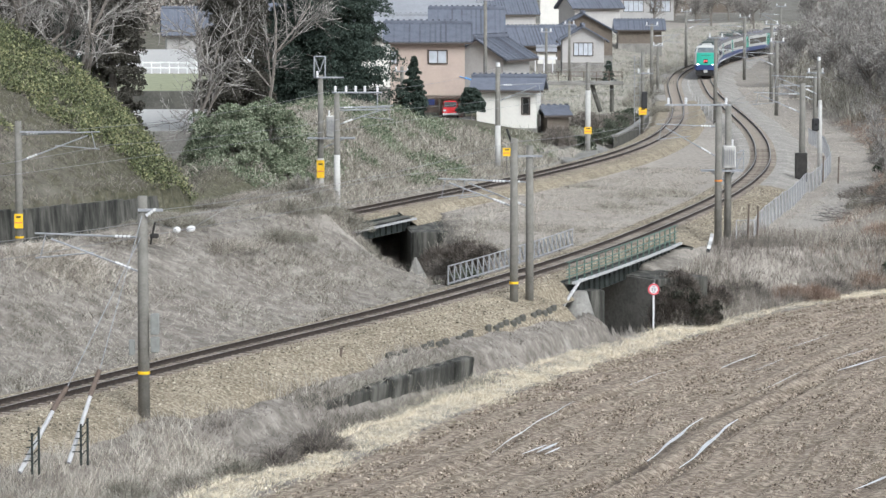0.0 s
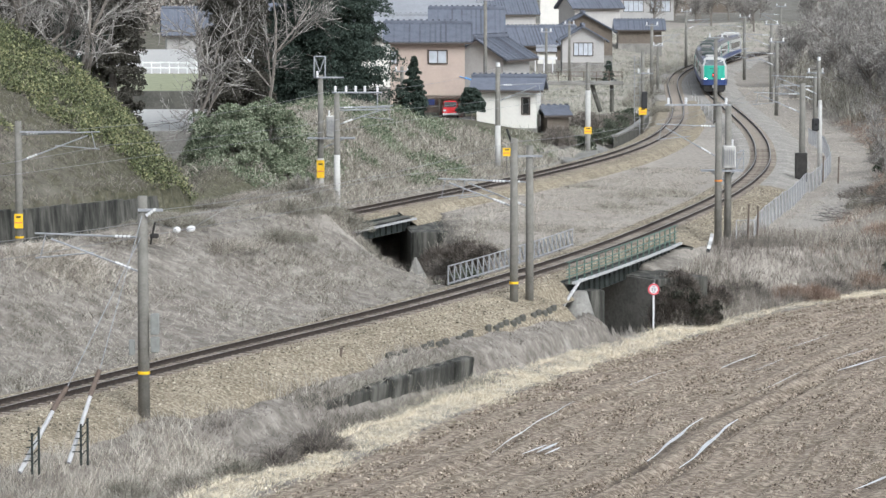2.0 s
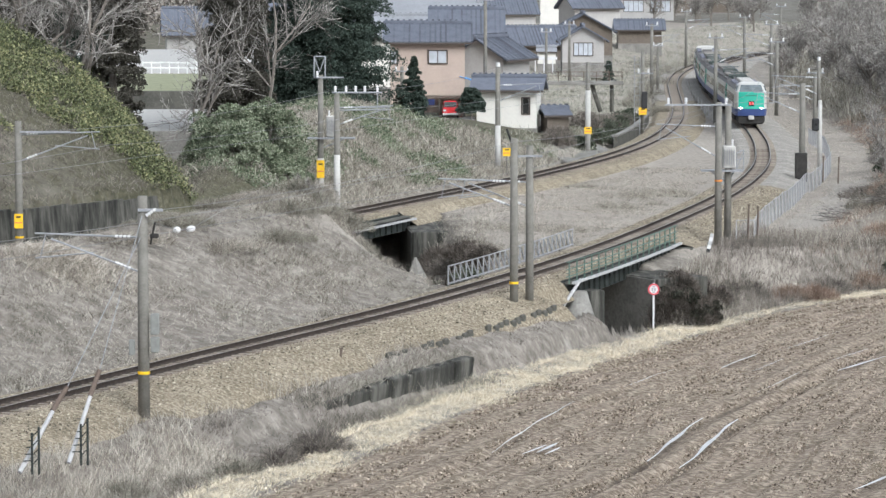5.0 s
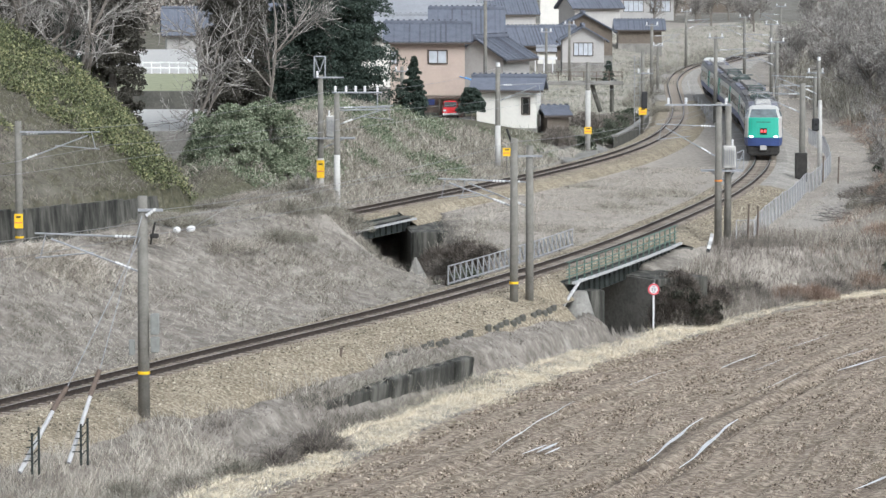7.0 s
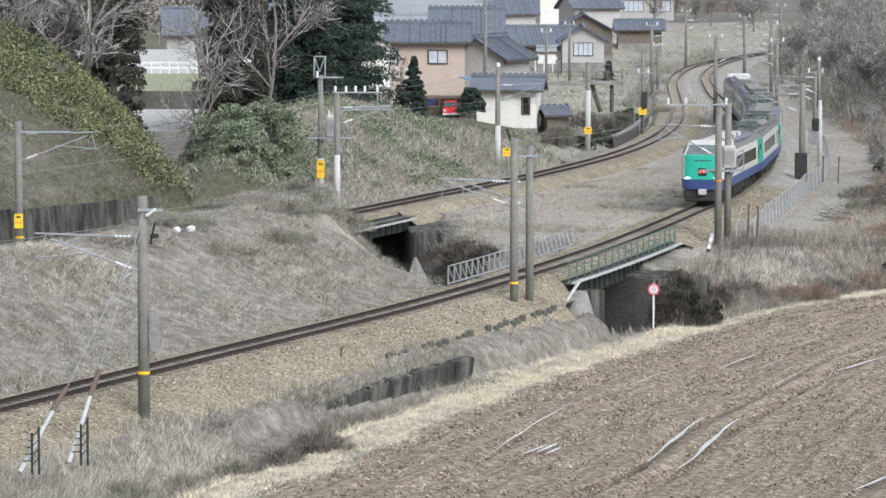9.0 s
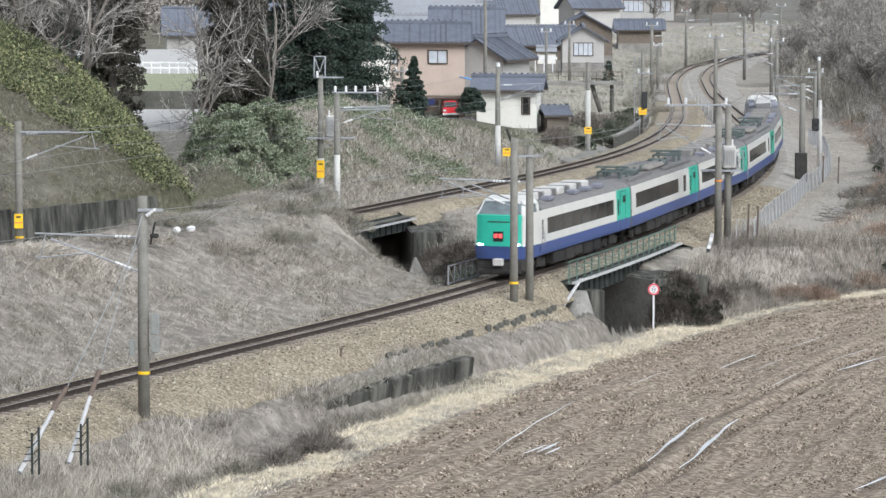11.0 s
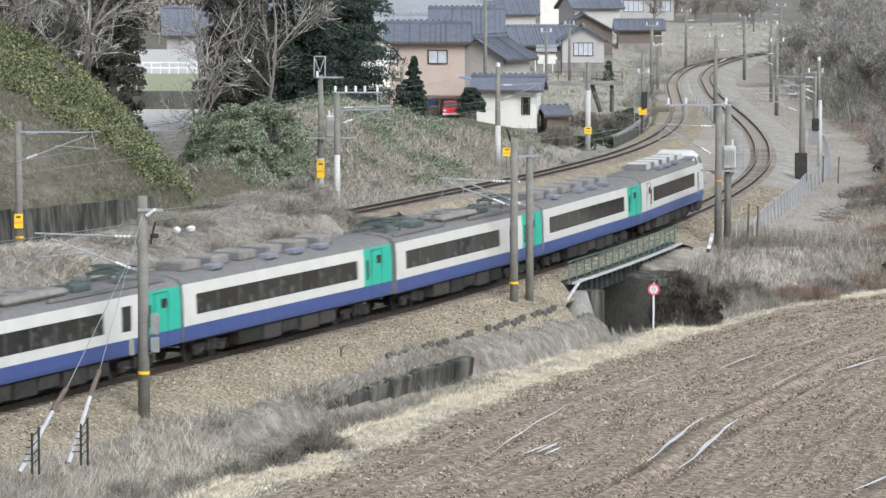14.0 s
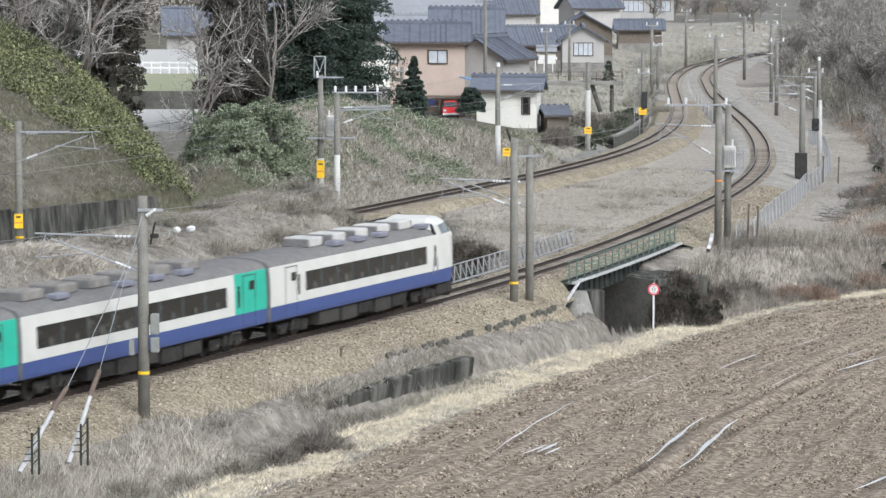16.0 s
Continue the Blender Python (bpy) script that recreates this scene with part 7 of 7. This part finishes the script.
blades("dark_bramble", p, RNG.uniform(0.25, 0.6, len(p)), 0.012, M_weed, 14, 1.1, 0.4, "dark brown bramble stems below the track")

# dead shrubs along the top of the mound, over the ravine and beside the lane
for i, (x, y, r, h) in enumerate(((-10.4, 186.0, 1.2, 1.2), (-9.2, 188.5, 1.3, 1.6), (-8.0, 190.0, 1.2, 1.9), (-7.0, 187.0, 1.1, 1.5), (-6.2, 191.5, 1.2, 1.4), (-11.8, 180.0, 1.7, 0.6), (-9.6, 176.0, 1.8, 0.6), (-7.6, 173.5, 1.7, 0.7), (-12.8, 163.0, 1.9, 0.5), (-10.2, 160.0, 1.9, 0.45), (-8.4, 183.5, 1.6, 1.3), (-5.6, 186.0, 1.4, 1.2), (-14.5, 155.0, 1.9, 0.5), (-8.0, 166.0, 1.8, 0.5), (-4.9, 190.0, 1.2, 1.1), (-5.2, 195.5, 1.0, 1.3), (-4.6, 203.0, 0.9, 1.2))):
    twig_bush(x, y, r, h, M_weed2 if i % 3 else M_dry, 3600, "tangled leafless shrub on the dry mound", 210 + i)
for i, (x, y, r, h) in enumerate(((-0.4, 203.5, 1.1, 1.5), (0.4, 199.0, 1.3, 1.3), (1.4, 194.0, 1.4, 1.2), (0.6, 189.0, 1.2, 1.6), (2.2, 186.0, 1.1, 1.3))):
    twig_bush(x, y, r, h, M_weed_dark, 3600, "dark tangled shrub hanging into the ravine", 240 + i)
for i, (x, y, r, h) in enumerate(((-9.5, 108.0, 1.0, 0.9), (-8.2, 110.5, 1.1, 1.0), (-6.8, 113.0, 1.0, 0.9), (-5.6, 116.0, 0.9, 0.9), (-10.6, 112.5, 0.8, 0.7), (-4.4, 119.5, 0.9, 0.8), (-8.8, 115.5, 0.8, 0.6))):
    twig_bush(x, y, r, h, M_weed if i % 2 else M_weed2, 3600, "dense dead bramble in the ditch below the track", 260 + i)
for i, (x, y, r, h) in enumerate(((17.0, 190.0, 1.2, 1.3), (19.5, 192.0, 1.3, 1.2), (22.2, 194.5, 1.3, 1.4), (24.6, 197.0, 1.2, 1.2), (15.6, 187.5, 1.1, 1.4), (21.0, 190.5, 1.0, 0.9))):
    twig_bush(x, y, r, h, M_red_scrub if i % 2 else M_weed, 3600, "russet leafless shrub on the bank beyond the bridge", 280 + i)
# heap of pale cut reeds on the mound
p = np.c_[RNG.normal(-16.6, 1.1, 700), RNG.normal(147.5, 1.2, 700), np.zeros(700)]
p[:, 2] = land(p[:, 0], p[:, 1])[0] + 0.35 * np.exp(-((p[:, 0] + 16.6) ** 2 + (p[:, 1] - 147.5) ** 2) / 2)
blades("reed_heap", p, RNG.uniform(0.2, 0.5, len(p)), 0.016, M_fair, 14, 2.2, 0.3, "heap of pale cut reeds on the mound")
# paler matted grass at the foot of the mound
p = sample(16000, -24, 8, 100, 176, lambda x, y, z, dA, dB, dF, dr, sA, sB: (dA < -2.6) & (dA > -7.5 - 2 * hash_noise(x, y, 3.0, 4)) & (hash_noise(x, y, 2.2, 12) > -0.2) & (dr > 2.6) & (np.abs(x) < 0.135 * y))
blades("trackside_grass", p, RNG.uniform(0.06, 0.18, len(p)), 0.013, M_fair, 12, 1.8, 0.36, "short bleached grass beside the rails")
# scrub on the eastern hillside and beside the stream
for i, (x, y, r, h) in enumerate(((26.4, 204.0, 1.5, 1.3), (28.2, 208.5, 1.6, 1.2), (27.0, 212.5, 1.5, 1.0), (29.4, 218.0, 1.6, 1.3), (28.0, 224.0, 1.4, 1.0), (31.5, 228.0, 1.6, 1.4), (33.0, 240.0, 1.7, 1.3), (34.0, 256.0, 1.8, 1.4), (36.0, 272.0, 1.8, 1.5))):
    twig_bush(x, y, r, h, (M_red_scrub, M_weed, M_weed2)[i % 3], 4200, "russet and grey leafless scrub on the hillside", 310 + i)
for i, (x, y, r, h) in enumerate(((13.4, 291.0, 1.2, 1.2), (14.6, 303.0, 1.5, 1.6), (16.0, 313.0, 1.4, 1.5), (17.6, 324.0, 1.5, 1.6), (11.6, 281.0, 1.0, 1.3))):
    bush("bush", x, y, r, h, M_ivy, 2400, "dull green bush beside the stream", 330 + i, 0.09)
for i, (x, y, r, h) in enumerate(((22.0, 345.0, 1.8, 1.5), (21.0, 365.0, 2.0, 1.7), (23.0, 385.0, 2.0, 1.8), (26.0, 415.0, 2.2, 1.8), (30.0, 450.0, 2.4, 2.0), (35.0, 480.0, 2.4, 2.2), (29.0, 480.0, 2.4, 2.0), (40.0, 520.0, 2.6, 2.4))):
    twig_bush(x, y, r, h, M_weed2, 3000, "pale leafless scrub on the slope beside the track", 340 + i)
# pale triangular stone where the ravine meets the track
bm = bmesh.new()
bmesh.ops.create_cone(bm, cap_ends=True, segments=4, radius1=0.62, radius2=0.06, depth=1.3, matrix=pose(0, 0, 0.35, 4, -6, 20) @ Matrix.Diagonal((1, 0.5, 1, 1)))
st = tagged(part("stone", bm, M_conc, None), "pale pointed stone standing beside the ravine", "stone")
st.location = (-1.35, 171.5, land_z(-1.35, 171.5) - 0.05)
# grass at the foot and over the top of the bank wall
q = [on_track(TRACK_A, s_, o_) for s_, o_ in zip(RNG.uniform(124, 140.5, 420), np.where(RNG.uniform(size=420) < 0.6, RNG.uniform(6.2, 6.9, 420), RNG.uniform(5.0, 5.5, 420)))]
p = np.array([(a_, b_, land_z(a_, b_)) for a_, b_, _ in q])
blades("wall_foot_grass", p, RNG.uniform(0.2, 0.55, len(p)), 0.011, M_weed2, 14, 1.1, 0.3, "dead grass along the foot of the bank wall")
# leafy scrub beside the far abutment, its shade put into near-black leaf colours
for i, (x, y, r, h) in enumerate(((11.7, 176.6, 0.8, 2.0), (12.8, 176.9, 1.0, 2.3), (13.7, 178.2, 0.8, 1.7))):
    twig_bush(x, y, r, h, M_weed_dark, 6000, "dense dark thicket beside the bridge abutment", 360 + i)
    bush("bush", x + 0.2, y + 0.1, r, h * 0.9, M_shade_leaf, 2600, "evergreen scrub with shade-dark leaf colour beside the bridge abutment", 370 + i, 0.06)
# cut branches on the hillside
g = np.random.RandomState(91)
for x, y in ((24.5, 212.0), (25.6, 216.0), (27.2, 209.0)):
    heap = thing("brushwood_heap", "heap of pale cut branches on the slope", "brushwood", at(x, y, land_z(x, y)))
    bm = bmesh.new()
    for k in range(46):
        a, q = g.uniform(-0.5, 0.9), g.normal(0, 0.45, 3)
        q[2] = abs(q[2]) * 0.5 + 0.12
        d = Vector((math.cos(a), math.sin(a), g.uniform(-0.35, 0.3))) * g.uniform(0.4, 1.0)
        rod(bm, Vector(q) - d, Vector(q) + d, 0.022, 0.01, 4)
    part("branch", bm, M_twig, heap)


motions()
